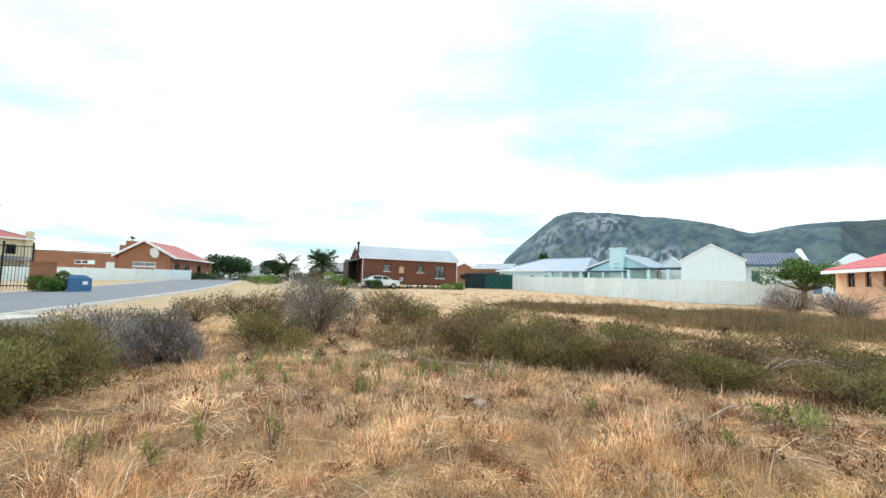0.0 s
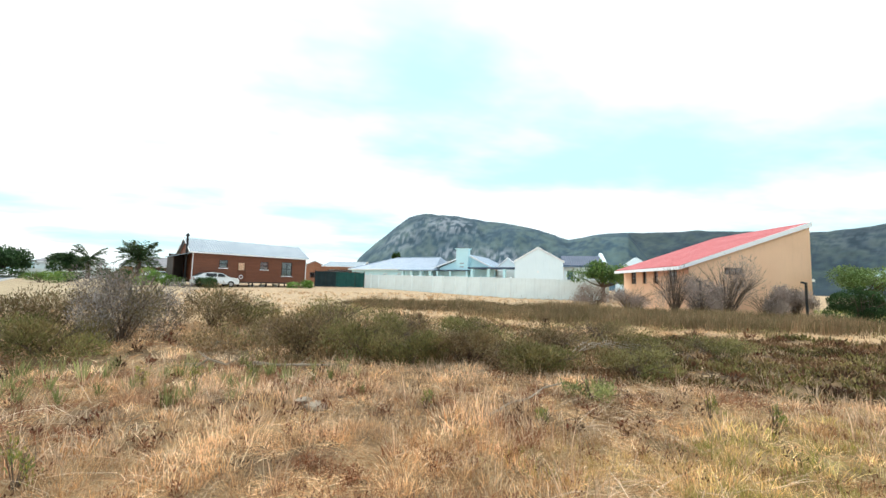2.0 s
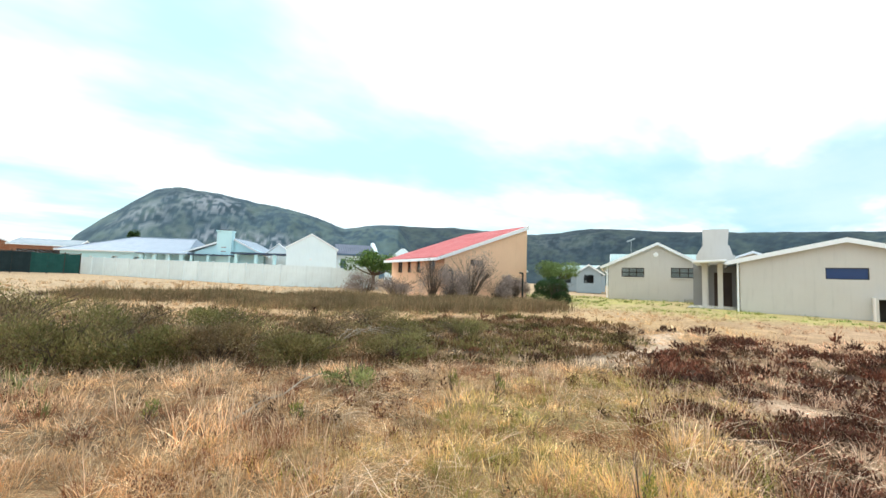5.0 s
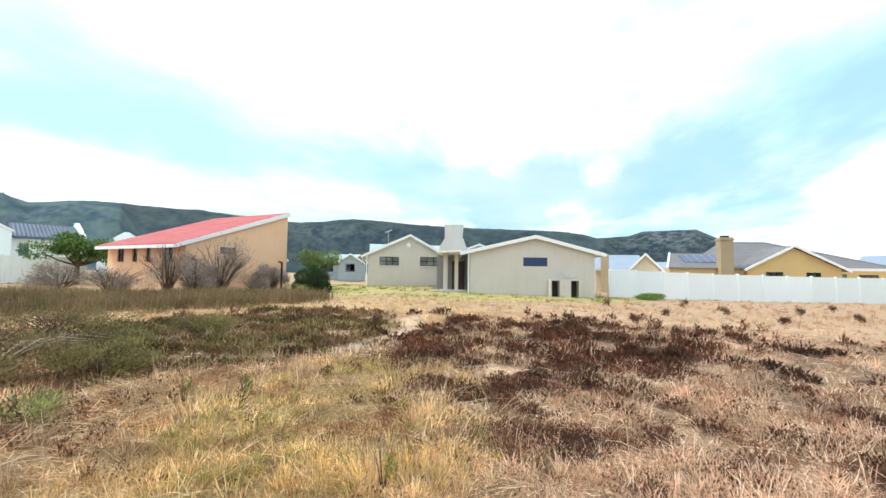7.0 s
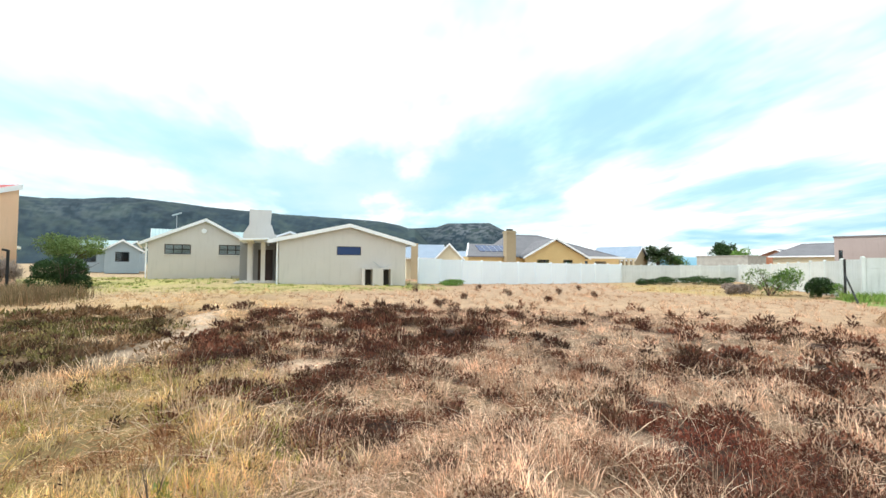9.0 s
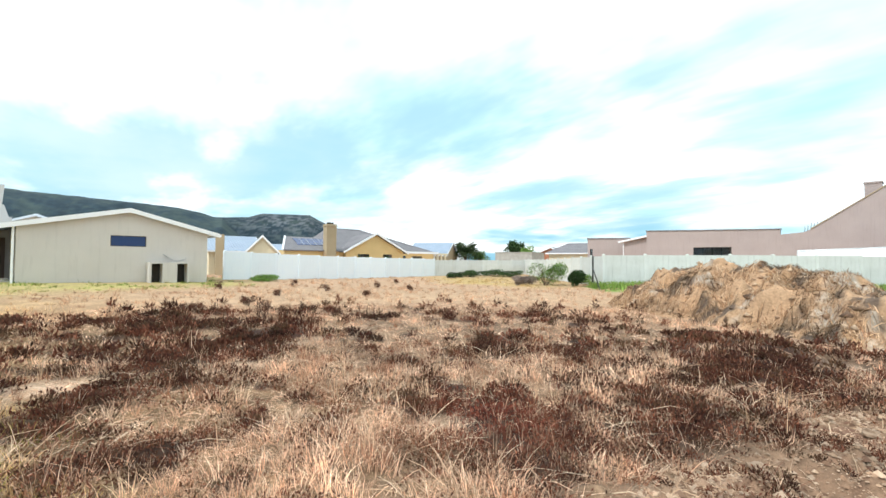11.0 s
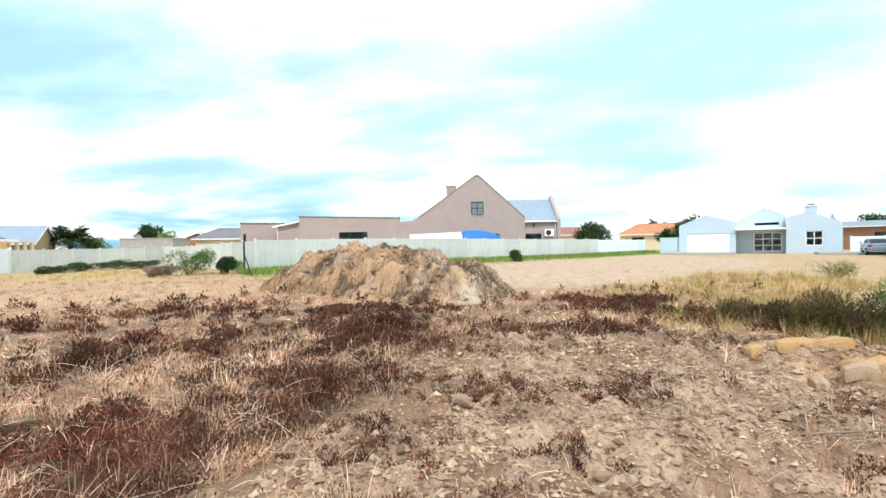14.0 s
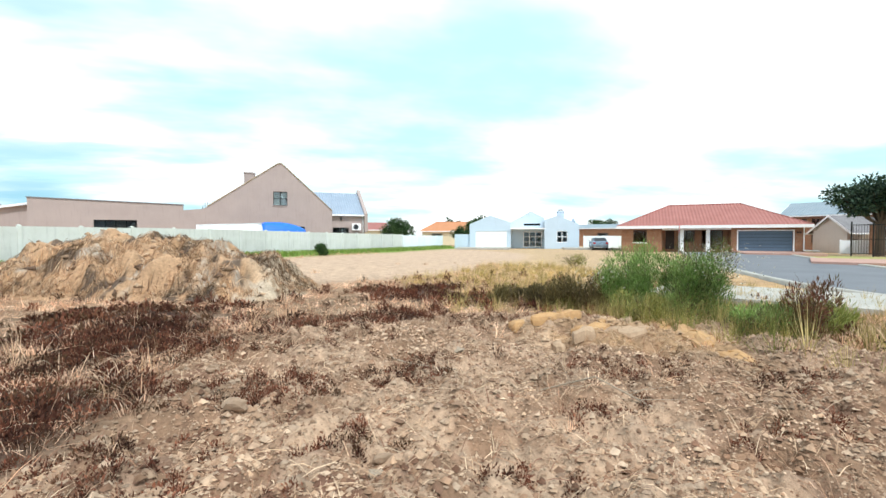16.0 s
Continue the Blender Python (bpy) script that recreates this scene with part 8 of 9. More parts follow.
# scrub along the west side of the plot
for x, y, R, H, n, cols, lab in ((-5.5, 4.7, 1.0, 0.85, 8000, DUSTY, "olive scrub bush with dark shaded base"), (-5.3, 3.6, 0.8, 0.7, 6500, DUSTY, "olive scrub bush in dry grass"), (-6.8, 5.9, 1.0, 0.85, 7000, DUSTY, "olive and brown scrub bush"), (-6.9, 7.3, 1.2, 0.9, 5500, GREYV, "grey twiggy scrub bush on sand"),
                                 (-5.5, 7.0, 0.8, 1.05, 6500, GREYV, "dusky grey-lilac twiggy bush"), (-4.6, 9.2, 1.0, 0.75, 4800, DUSTY, "low olive scrub bush with twigs"), (-5.9, 10.9, 1.15, 1.1, 5000, BROWNISH, "brown dry scrub bush with twigs"),
                                 (-4.1, 10.9, 1.3, 1.6, 9000, BROWNISH + GREYV, "tall brown scrub bush with seed heads"), (-5.0, 14.2, 1.7, 1.75, 7000, GREYV, "pale grey feathery scrub bush"), (-2.9, 13.6, 1.2, 1.2, 4200, BROWNISH, "dry brown scrub bush with twigs"),
                                 (-8.6, 12.8, 1.0, 0.9, 3000, BROWNISH, "dark seed-headed dry bush"), (-8.2, 9.4, 1.0, 0.7, 3000, GREYV, "low grey scrub bush with twigs"), (-7.6, 4.4, 1.1, 0.8, 4000, DUSTY, "olive scrub bush with grey twigs")):
    shrub(lab, x, y, R, H, int(n * 1.5), cols, group="scrub bushes", upward=0.7, leaf=(0.03, 0.09), width=(0.012, 0.026), lobes=12)
# bushes at the front of the scrub
for x, y, R, H, n, cols, lab in ((-0.35, 8.6, 0.95, 0.95, 8000, BROWNISH, "brown and olive heath bush"), (0.75, 8.1, 0.9, 0.8, 7000, DUSTY, "dense olive heath bush in scrub"), (1.6, 7.6, 0.8, 0.65, 6000, DUSTY, "dark green low heath bush"),
                                 (2.5, 7.3, 0.75, 0.7, 6000, BROWNISH, "russet brown dry heath bush"), (3.6, 6.8, 0.85, 0.55, 5500, DUSTY, "low olive bush in dry scrub"), (-2.2, 14.6, 1.6, 0.9, 4800, DUSTY, "broad olive bush among scrub"), (0.6, 14.0, 1.6, 0.95, 4800, DUSTY, "broad olive bush among scrub"),
                                 (3.6, 9.6, 1.0, 0.7, 3800, DUSTY, "olive heath bush among scrub"), (5.2, 8.6, 1.0, 0.6, 3600, BROWNISH, "brown heath bush among scrub"), (2.0, 10.8, 1.2, 0.8, 3800, BROWNISH, "brown heath bush among scrub"), (6.6, 7.2, 0.9, 0.5, 3200, DUSTY, "low olive bush in dry scrub"),
                                 (5.0, 6.0, 0.8, 0.45, 3200, DUSTY, "low olive bush in dry scrub"), (8.4, 7.4, 1.0, 0.45, 2800, DUSTY, "low olive bush in dry scrub"), (7.2, 9.8, 1.1, 0.6, 2800, BROWNISH, "brown heath bush among scrub")):
    shrub(lab, x, y, R, H, int(n * 1.35), cols, group="heath bushes", upward=0.7, leaf=(0.025, 0.075), width=(0.012, 0.024), lobes=10)
shrub("fresh green leafy bush in yellow grass", 3.45, 5.0, 0.5, 0.36, 800, ((0.22, 0.26, 0.08), (0.30, 0.32, 0.12), (0.14, 0.16, 0.05), (0.40, 0.34, 0.15)), (0.04, 0.08), (0.012, 0.026), 0.7, 14, hollow=0.2)
for x, y, h in ((2.95, 1.15, 0.42), (-2.75, 3.7, 0.34), (-2.1, 3.75, 0.38), (-3.4, 3.2, 0.36), (-2.85, 3.25, 0.30), (1.1, 5.0, 0.22), (2.2, 4.2, 0.2), (-1.6, 6.3, 0.4), (-1.0, 6.9, 0.4), (-2.3, 6.6, 0.35), (4.3, 4.0, 0.4), (4.8, 3.6, 0.35)):
    shrub("small green flowering weed in dry grass", x, y, 0.13, h, 170, ((0.20, 0.26, 0.07), (0.27, 0.30, 0.10), (0.14, 0.17, 0.05), (0.50, 0.38, 0.08)), (0.02, 0.05), (0.007, 0.014), 1.2, 6, hollow=0.2, name="weed", group="weeds", lobes=4)
for x, y, h in ((13.2, -1.6, 0.35), (14.5, -3.2, 0.4), (17.5, -5.0, 0.45), (19.0, -7.5, 0.5), (16.0, -8.0, 0.4), (20.5, -11.0, 0.5), (11.5, -2.9, 0.5), (11.0, -3.3, 0.45), (21.5, -3.6, 0.55), (22.6, -7.2, 0.4), (18.0, -11.5, 0.4), (23.5, -14.0, 0.4)):
    shrub("dark dead heath tuft standing in pale straw", x, y, 0.28, h, 420, RUST, (0.04, 0.09), (0.01, 0.02), 0.9, 9, hollow=0.2, name="heath_tuft", group="heath tufts", lobes=4)
# tall green shrubs at the south-west corner
SWG = ((0.17, 0.32, 0.07), (0.26, 0.42, 0.11), (0.09, 0.17, 0.05), (0.35, 0.43, 0.15), (0.13, 0.14, 0.055))
SEEDY = ((0.085, 0.070, 0.032), (0.15, 0.12, 0.045), (0.045, 0.036, 0.022), (0.24, 0.18, 0.075))
for x, y, R, H, n, cols, lab in ((-5.95, -7.1, 0.70, 1.4, 12000, SWG, "tall feathery bright green shrub"), (-7.4, -7.0, 0.72, 1.6, 7000, SEEDY + SWG[:3], "tall feathery dull green shrub"), (-6.15, -5.95, 0.60, 1.25, 10000, SWG, "feathery green shrub with pale flower heads"),
                                 (-5.3, -7.7, 0.7, 0.68, 6000, SEEDY, "dark seed-headed scrub bush"), (-4.7, -8.1, 0.6, 0.55, 5000, SEEDY, "dark seed-headed scrub bush"), (-4.2, -8.9, 0.5, 0.36, 3500, SEEDY, "dark seed-headed scrub bush"), (-5.4, -6.1, 0.5, 0.5, 2600, ((0.36, 0.34, 0.10), (0.26, 0.28, 0.08)), "yellow-green grassy tuft at the roadside"),
                                 (-6.0, -4.77, 0.5, 0.5, 2600, SWG, "green weedy shrub at the roadside"), (-6.5, -4.35, 0.35, 0.9, 2600, ((0.17, 0.06, 0.04), (0.24, 0.09, 0.06), (0.10, 0.10, 0.04)), "rust-red dock plant gone to seed"),
                                 (-7.4, -4.8, 0.6, 0.5, 2600, ((0.33, 0.34, 0.09), (0.22, 0.27, 0.07)), "yellow-green grassy tuft at the roadside"), (-7.9, -3.4, 0.6, 0.4, 2600, ((0.33, 0.34, 0.09), (0.22, 0.27, 0.07)), "yellow-green grassy tuft at the roadside"),
                                 (-12.2, -18.2, 0.9, 0.7, 2000, ((0.33, 0.29, 0.09), (0.22, 0.22, 0.07)), "small yellowish bush beside the sand")):
    shrub(lab, x, y, R, H, n, cols, group="roadside shrubs", upward=0.9, leaf=(0.05, 0.11), width=(0.008, 0.017), lobes=14)
for k in range(3):
    fl = Blades()
    n = 260
    c0 = ((-6.5, -5.6, 0.9), (-5.3, -7.2, 0.7), (-6.6, -5.9, 1.05))[k]
    p = np.column_stack([c0[0] + rng.normal(0, 0.28, n), c0[1] + rng.normal(0, 0.28, n), c0[2] + rng.normal(0, 0.14, n)])
    fl.leaves(p, rng.standard_normal((n, 3)), rnd(n, 0.015, 0.03), rnd(n, 0.015, 0.03), pick(n, (0.62, 0.60, 0.50), (0.52, 0.48, 0.36)))
    tagged(new("flower_heads", fl.mesh("flower_heads", "leaf")), "pale flower heads of the green shrubs", "flowers", kind="stuff")
# dead and green growth by the peach house
DEAD = ((0.36, 0.29, 0.26), (0.48, 0.40, 0.35), (0.20, 0.16, 0.14), (0.42, 0.32, 0.26))
for az, d, R, H, n in ((36.5, 28.5, 1.6, 1.5, 2600), (40.5, 26.0, 1.7, 1.5, 2600), (45.5, 25.0, 1.5, 2.9, 2000), (50.6, 24.5, 1.8, 3.0, 3000), (54.2, 25.0, 1.2, 1.6, 4500), (56.6, 26.0, 1.0, 1.7, 3500), (48.0, 24.0, 1.3, 1.8, 2800)):
    x, y = polar(az, d)
    shrub("leafless grey-brown twiggy bush beside the peach house", x, y, R, H, int(n * 1.8), DEAD, (0.08, 0.2), (0.012, 0.025), 0.7, 60, "bark", 0.2, "dead_bush", "dead bushes", 8)
x, y = polar(61.6, 25.6)
shrub("dense dark green rounded bush", x, y, 1.8, 1.6, 12000, DARKG, (0.06, 0.12), (0.03, 0.06), 0.4, 16, hollow=0.6)
for az, d, R, H, cols in ((140.6, 27.5, 1.5, 1.55, LUSH + DARKG), (137.8, 28.0, 1.0, 0.6, DEAD), (144.6, 26.5, 0.6, 0.95, DARKG), (146.0, 29.0, 1.2, 0.7, LUSH), (-179.0, 33.6, 0.95, 1.15, DARKG), (131.0, 44.0, 1.8, 0.7, DARKG), (134.0, 45.0, 1.8, 0.8, DARKG), (136.2, 44.0, 1.4, 0.7, DARKG), (128.4, 42.0, 1.2, 0.5, DARKG), (104.0, 30.4, 1.5, 0.35, LUSH)):
    x, y = polar(az, d)
    shrub("rounded green bush by the boundary wall", x, y, R, H, 3200, cols, (0.07, 0.14), (0.03, 0.06), 0.5, 14, hollow=0.5, group="wall bushes")
for az, d, R, H, cols in ((-18.2, 52, 1.5, 1.7, LUSH), (-15.6, 51, 1.4, 1.3, LUSH), (-12.4, 47.2, 1.5, 1.0, DARKG), (-1.6, 50.5, 1.5, 1.1, LUSH), (-26.5, 56, 2.6, 1.1, LUSH + ((0.30, 0.30, 0.08),)), (-24.5, 60, 2.2, 1.3, DARKG), (-21.0, 62, 2.2, 1.6, DARKG), (-29.0, 74, 2.6, 1.4, DARKG), (-31.5, 74, 2.6, 1.2, DARKG), (-33.0, 74, 1.8, 1.1, DARKG), (-45.7, 35.5, 1.35, 1.45, LUSH + DARKG), (-20.2, 56, 1.5, 1.3, DARKG), (116.2, 44.5, 1.5, 2.2, DARKG), (120.5, 45.0, 1.2, 2.1, DARKG)):
    x, y = polar(az, d)
    shrub("rounded garden bush with small green leaves", x, y, R, H, 2600, cols, (0.10, 0.22), (0.05, 0.1), 0.5, 12, hollow=0.5, group="garden bushes")


def tree(label, az, d, base, top, spread, crown_low, n, cols, leaf=0.35, lobes=14, name="tree", group="trees"):
    """A tapered trunk with limbs, and a crown of leaf clumps in uneven lobes with gaps."""
    x, y = polar(az, d)
    t = thing(name, label, "tree", pose(x, y, base), group)
    H = top - base
    low_ = crown_low - base
    bm = bmesh.new()
    r = 0.035 * H + 0.05
    fork = Vector((0.04 * H, 0.02 * H, max(low_ * 0.8, 0.25 * H)))
    tube(bm, (0, 0, -0.4), fork, r * 1.25, r * 0.8, 8)
    cs = []
    for k in range(lobes):
        a = 2 * math.pi * k * 0.618 + random.uniform(-0.3, 0.3)
        out_ = spread * random.uniform(0.1, 0.78)
        c = Vector((out_ * math.cos(a), out_ * math.sin(a), low_ + (H - low_) * random.uniform(0.25, 0.8) * (1 - 0.4 * (out_ / spread) ** 2)))
        cs.append(c)
        m_ = fork.lerp(c, 0.5) + Vector((0, 0, -0.04 * H))
        tube(bm, fork, m_, r * 0.45, r * 0.28, 5)
        tube(bm, m_, c, r * 0.28, r * 0.08, 5)
    part("trunk", bm, "bark", t)
    b = Blades()
    k = rng.integers(0, lobes, n)
    c = np.array([list(v) for v in cs])
    lr = rnd(lobes, 0.24, 0.42)
    dd = rng.standard_normal((n, 3))
    dd /= np.linalg.norm(dd, axis=1)[:, None]
    rad = (0.35 + 0.65 * rnd(n)) * lr[k]
    p = c[k] + dd * np.column_stack([rad * spread, rad * spread, rad * (H - low_) * 0.75])
    b.leaves(p, dd + 0.8 * rng.standard_normal((n, 3)), rnd(n, 0.5, 1.2) * leaf, rnd(n, 0.3, 0.6) * leaf, pick(n, *cols))
    ob = new("crown", b.mesh("crown", "leaf"))
    ob.parent = t
    return t


tree("dark rounded broad-leaved tree", -29.5, 96, 1.4, 6.4, 5.2, 2.2, 7000, DARKG, 0.5)
tree("dark rounded broad-leaved garden tree", -24.4, 92, 1.4, 5.6, 3.4, 2.4, 4500, DARKG, 0.45)
tree("spreading bright green tree behind the precast wall", 37.6, 37.5, 0.7, 3.95, 2.5, 2.0, 8000, LUSH + DARKG, 0.2)
tree("small round-headed tree beside the peach house", 61.7, 30.0, 0.7, 3.2, 1.6, 1.75, 8000, ((0.20, 0.28, 0.09), (0.26, 0.34, 0.13), (0.13, 0.19, 0.06)), 0.12)
tree("slim dark conifer far behind the houses", 10.8, 130, 1.3, 12.4, 1.5, 5.0, 1500, DARKG, 0.6, 8)
tree("dark green tree beyond the grey wall", 136.8, 90, 0, 5.6, 2.9, 2.2, 3500, DARKG, 0.45)
tree("green garden tree beside the date palm", 132.1, 74, -0.1, 3.3, 1.9, 1.1, 2200, LUSH + DARKG, 0.3)
tree("green tree beside the grey outbuilding", 138.6, 74, 0, 4.0, 2.0, 1.8, 2500, LUSH, 0.35)
tree("large dark broad-leaved tree", -117.3, 47, 0.1, 6.4, 3.6, 2.9, 9000, ((0.03, 0.06, 0.04), (0.045, 0.085, 0.05), (0.02, 0.04, 0.03), (0.09, 0.13, 0.08)), 0.32)
tree("clipped dark round garden tree", -169.0, 70, 0.1, 4.9, 2.9, 1.3, 5500, DARKG, 0.35)
tree("dark tree behind the ice-grey house", -158.4, 84, 0.1, 5.6, 3.2, 2.0, 3000, DARKG, 0.45)
tree("round tree beside the ice-grey house", -160.5, 66, 0.1, 3.4, 1.7, 1.2, 2600, DARKG, 0.3)
tree("dark tree behind the ice-grey house", -142.2, 96, 0.1, 5.5, 3.4, 2.4, 3000, DARKG, 0.45)


def palm(label, az, d, base, height, reach, fronds=58):
    x, y = polar(az, d)
    t = thing("palm", label, "palm", pose(x, y, base), "palms")
    bm = bmesh.new()
    for k in range(8):
        r0_, r1_ = 0.34 - 0.012 * k, 0.30 - 0.012 * k
        tube(bm, (0, 0, height * k / 8 - 0.2), (0, 0, height * (k + 1) / 8 - 0.2), r0_ * 1.12, r1_, 9)
    part("trunk", bm, "bark", t)
    for k in range(fronds):
        b = Blades()
        a, lift = k * 2.399, random.uniform(-0.8, 1.4)
        out_ = np.array((math.cos(a), math.sin(a), 0))
        s = np.linspace(0.05, 1, 24)
        arc = out_ * (s * reach * math.cos(lift * 0.6))[:, None] + np.array((0, 0, 1.0)) * (reach * (math.sin(lift) * s - (0.42 - 0.12 * lift) * s**2))[:, None] + (0, 0, height - 0.2)
        b.add(arc[:-1], (arc[:-1] + arc[1:]) / 2, arc[1:], np.full(23, 0.09), pick(23, (0.16, 0.17, 0.06)))
        side_ = np.array((-math.sin(a), math.cos(a), 0))
        for sg in (-1, 1):
            way_ = sg * side_ + 0.55 * out_ + np.array((0, 0, 0.1)) + 0.12 * rng.standard_normal((24, 3))
            b.leaves(arc, way_, reach * 0.34 * np.sin(np.clip(s * 1.1, 0.15, 1) * np.pi * 0.85) + 0.05, np.full(24, 0.15), pick(24, *DARKG, (0.10, 0.13, 0.06)))
        ob = new("frond", b.mesh("frond", "leaf"))
        ob.parent = t


palm("stout date palm with a full crown", -18.7, 80, 1.4, 3.6, 3.2)
palm("date palm behind a garden tree", -22.9, 88, 1.4, 3.4, 2.7, 26)
palm("date palm beyond the white wall", 130.2, 72, -0.1, 3.4, 2.2)
palm("distant palm behind orange roofs", -161.6, 96, 0.1, 4.6, 2.2, 22)
palm("palm at the roadside", -53.2, 34, 0.6, 5.6, 1.9, 22)

# pines along the mountain crest
pines = Blades()
n = 60
az = np.sort(rnd(n, 24.0, 32.2))
e = np.interp(az, [c[0] for c in CREST], [c[1] for c in CREST])
for k in range(n):
    a, r = math.radians(az[k]), 2395
    h = random.uniform(4, 11)
    z = math.tan(math.radians(e[k])) * r - 6
    m_ = 24
    p = np.column_stack([r * math.sin(a) + rng.normal(0, 3, m_), r * math.cos(a) + rng.normal(0, 3, m_), z + rnd(m_, 0.3, 1.0) * h])
    pines.leaves(p, rng.standard_normal((m_, 3)), rnd(m_, 2, 5), rnd(m_, 2, 4), pick(m_, (0.03, 0.05, 0.03), (0.045, 0.07, 0.04)))
tagged(new("crest_pines", pines.mesh("crest_pines", "leaf")), "row of dark pines along the mountain crest", "trees", kind="stuff")


# ---- dead branches lying about ----
def branch(label, pts, r, twigs=0, name="branch"):
    b = thing(name, label, "branch", pose(pts[0][0], pts[0][1], float(fine_z(*pts[0][:2]))), "dead branches")
    o = Vector((pts[0][0], pts[0][1], float(fine_z(*pts[0][:2]))))
    world_pts = [Vector((x, y, float(fine_z(x, y)) + h)) - o for x, y, h in pts]
    bm = bmesh.new()
    for k, (p_, q_) in enumerate(zip(world_pts, world_pts[1:])):
        tube(bm, p_, q_, r * (1 - 0.25 * k / len(pts)), r * (1 - 0.25 * (k + 1) / len(pts)) * 0.8, 6)
    part("limb", bm, "drywood", b)
    for k in range(twigs):
        p_ = world_pts[k % (len(world_pts) - 1)].lerp(world_pts[k % (len(world_pts) - 1) + 1], random.random())
        part("twig", tube(bmesh.new(), p_, p_ + Vector((random.uniform(-0.4, 0.4), random.uniform(-0.4, 0.4), random.uniform(0.02, 0.2))), r * 0.4, r * 0.1, 4), "drywood", b)


branch("bleached dead stick lying across the grass", [(-1.1, 7.75, 0.08), (-0.7, 7.62, 0.05), (-0.4, 7.45, 0.06), (0.05, 7.36, 0.05), (0.45, 7.2, 0.07)], 0.026, 4)
branch("bleached dead branch lying in straw", [(1.72, 4.5, 0.05), (2.1, 4.78, 0.07), (2.4, 4.86, 0.09), (2.8, 5.2, 0.11), (3.2, 5.36, 0.13)], 0.013, 6)
branch("dead forked branch in the grass", [(-1.9, 7.6, 0.06), (-1.7, 7.4, 0.22), (-1.45, 7.5, 0.1)], 0.02, 5)
for k in range(5):
    branch("bundle of bleached dead stems", [(4.6 + 0.3 * k, 7.3 + 0.2 * k, 0.12), (5.2 + 0.25 * k, 7.7, 0.3), (5.9 + 0.2 * k, 7.6 - 0.2 * k, 0.18)], 0.012, 5)
branch("dry root lying on bare soil", [(-2.6, -3.0, 0.03), (-2.3, -3.3, 0.08), (-2.0, -3.7, 0.04)], 0.008, 5)
branch("dry root lying on bare soil", [(-1.4, -4.2, 0.03), (-1.1, -4.5, 0.06), (-0.9, -4.9, 0.03)], 0.007, 4)


# ---- parked vehicles ----
def car(label, m, paint, length=4.3, name="car", pickup=False):
    c = thing(name, label, "car", m, "parked cars")
    W = 0.86
    k = length / 4.3
    outline = [(-2.1, 0.32), (-2.13, 0.7), (-2.0, 0.93), (-1.2, 1.02), (-0.45, 1.4), (0.5, 1.46), (1.25, 1.34), (1.95, 1.02), (2.1, 0.95), (2.15, 0.6), (2.1, 0.32)]
    bm = bmesh.new()
    rows = []
    for y, inset in ((-W, 0.10), (-W * 0.96, 0.0), (W * 0.96, 0.0), (W, 0.10)):
        rows.append([bm.verts.new((x * k * (1 - 0.02 * (abs(y) == W)), y * (1 if z < 1.0 else 0.80) , z + (0 if abs(y) < W else (-0.04 if z > 0.9 else 0.04)))) for x, z in outline])
    for r_, q_ in zip(rows, rows[1:]):
        for i_ in range(len(outline)):
            bm.faces.new([r_[i_], r_[(i_ + 1) % len(outline)], q_[(i_ + 1) % len(outline)], q_[i_]])
    bm.faces.new(rows[0])
    bm.faces.new(rows[-1][::-1])
    part("body", bm, paint, c)
    for sg in (-1, 1):
        y = sg * (W * 0.86)
        for x0, x1, x2, x3 in ((-1.0, -0.05, -0.05, -0.42), (0.05, 1.15, 1.0, 0.05)):
            bm = bmesh.new()
            hexa(bm, [(x0 * k, y - 0.02, 1.03), (x1 * k, y - 0.02, 1.03), (x1 * k, y + 0.02, 1.03), (x0 * k, y + 0.02, 1.03), (x3 * k, y * 0.95 - 0.02, 1.36), (x2 * k, y * 0.95 - 0.02, 1.36), (x2 * k, y * 0.95 + 0.02, 1.36), (x3 * k, y * 0.95 + 0.02, 1.36)])
            part("side_window", bm, "darkframe", c, "dark tinted side window")
        for x in (-1.32, 1.32):
            wh = part("wheel", tube(bmesh.new(), (x * k, sg * W * 0.78, 0.31), (x * k, sg * (W + 0.02), 0.31), 0.32, None, 18), "tyre", c)
            part("rim", tube(bmesh.new(), (x * k, sg * (W + 0.005), 0.31), (x * k, sg * (W + 0.03), 0.31), 0.2, 0.17, 12), "rim", wh)
        part("mirror", boxes((-0.85 * k, -0.7 * k, sg * W - 0.06 + sg * 0.1, sg * W + 0.06 + sg * 0.1, 1.0, 1.14)), paint, c)
        part("headlight", boxes((-2.13 * k, -1.95 * k, sg * 0.62 - 0.16, sg * 0.62 + 0.16, 0.7, 0.84)), "glass", c)
        part("tail_light", boxes((2.03 * k, 2.14 * k, sg * 0.68 - 0.12, sg * 0.68 + 0.12, 0.72, 0.92)), "lamp_red", c)
    for x0, x1 in ((-1.18, -0.5), (1.85, 1.3)):
        bm = bmesh.new()
        hexa(bm, [(x0 * k, -0.68, 1.045), (x0 * k, 0.68, 1.045), (x0 * k + 0.03, 0.68, 1.06), (x0 * k + 0.03, -0.68, 1.06), (x1 * k, -0.62, 1.4), (x1 * k, 0.62, 1.4), (x1 * k + 0.03, 0.62, 1.42), (x1 * k + 0.03, -0.62, 1.42)])
        part("windscreen", bm, "darkframe", c)
    return c


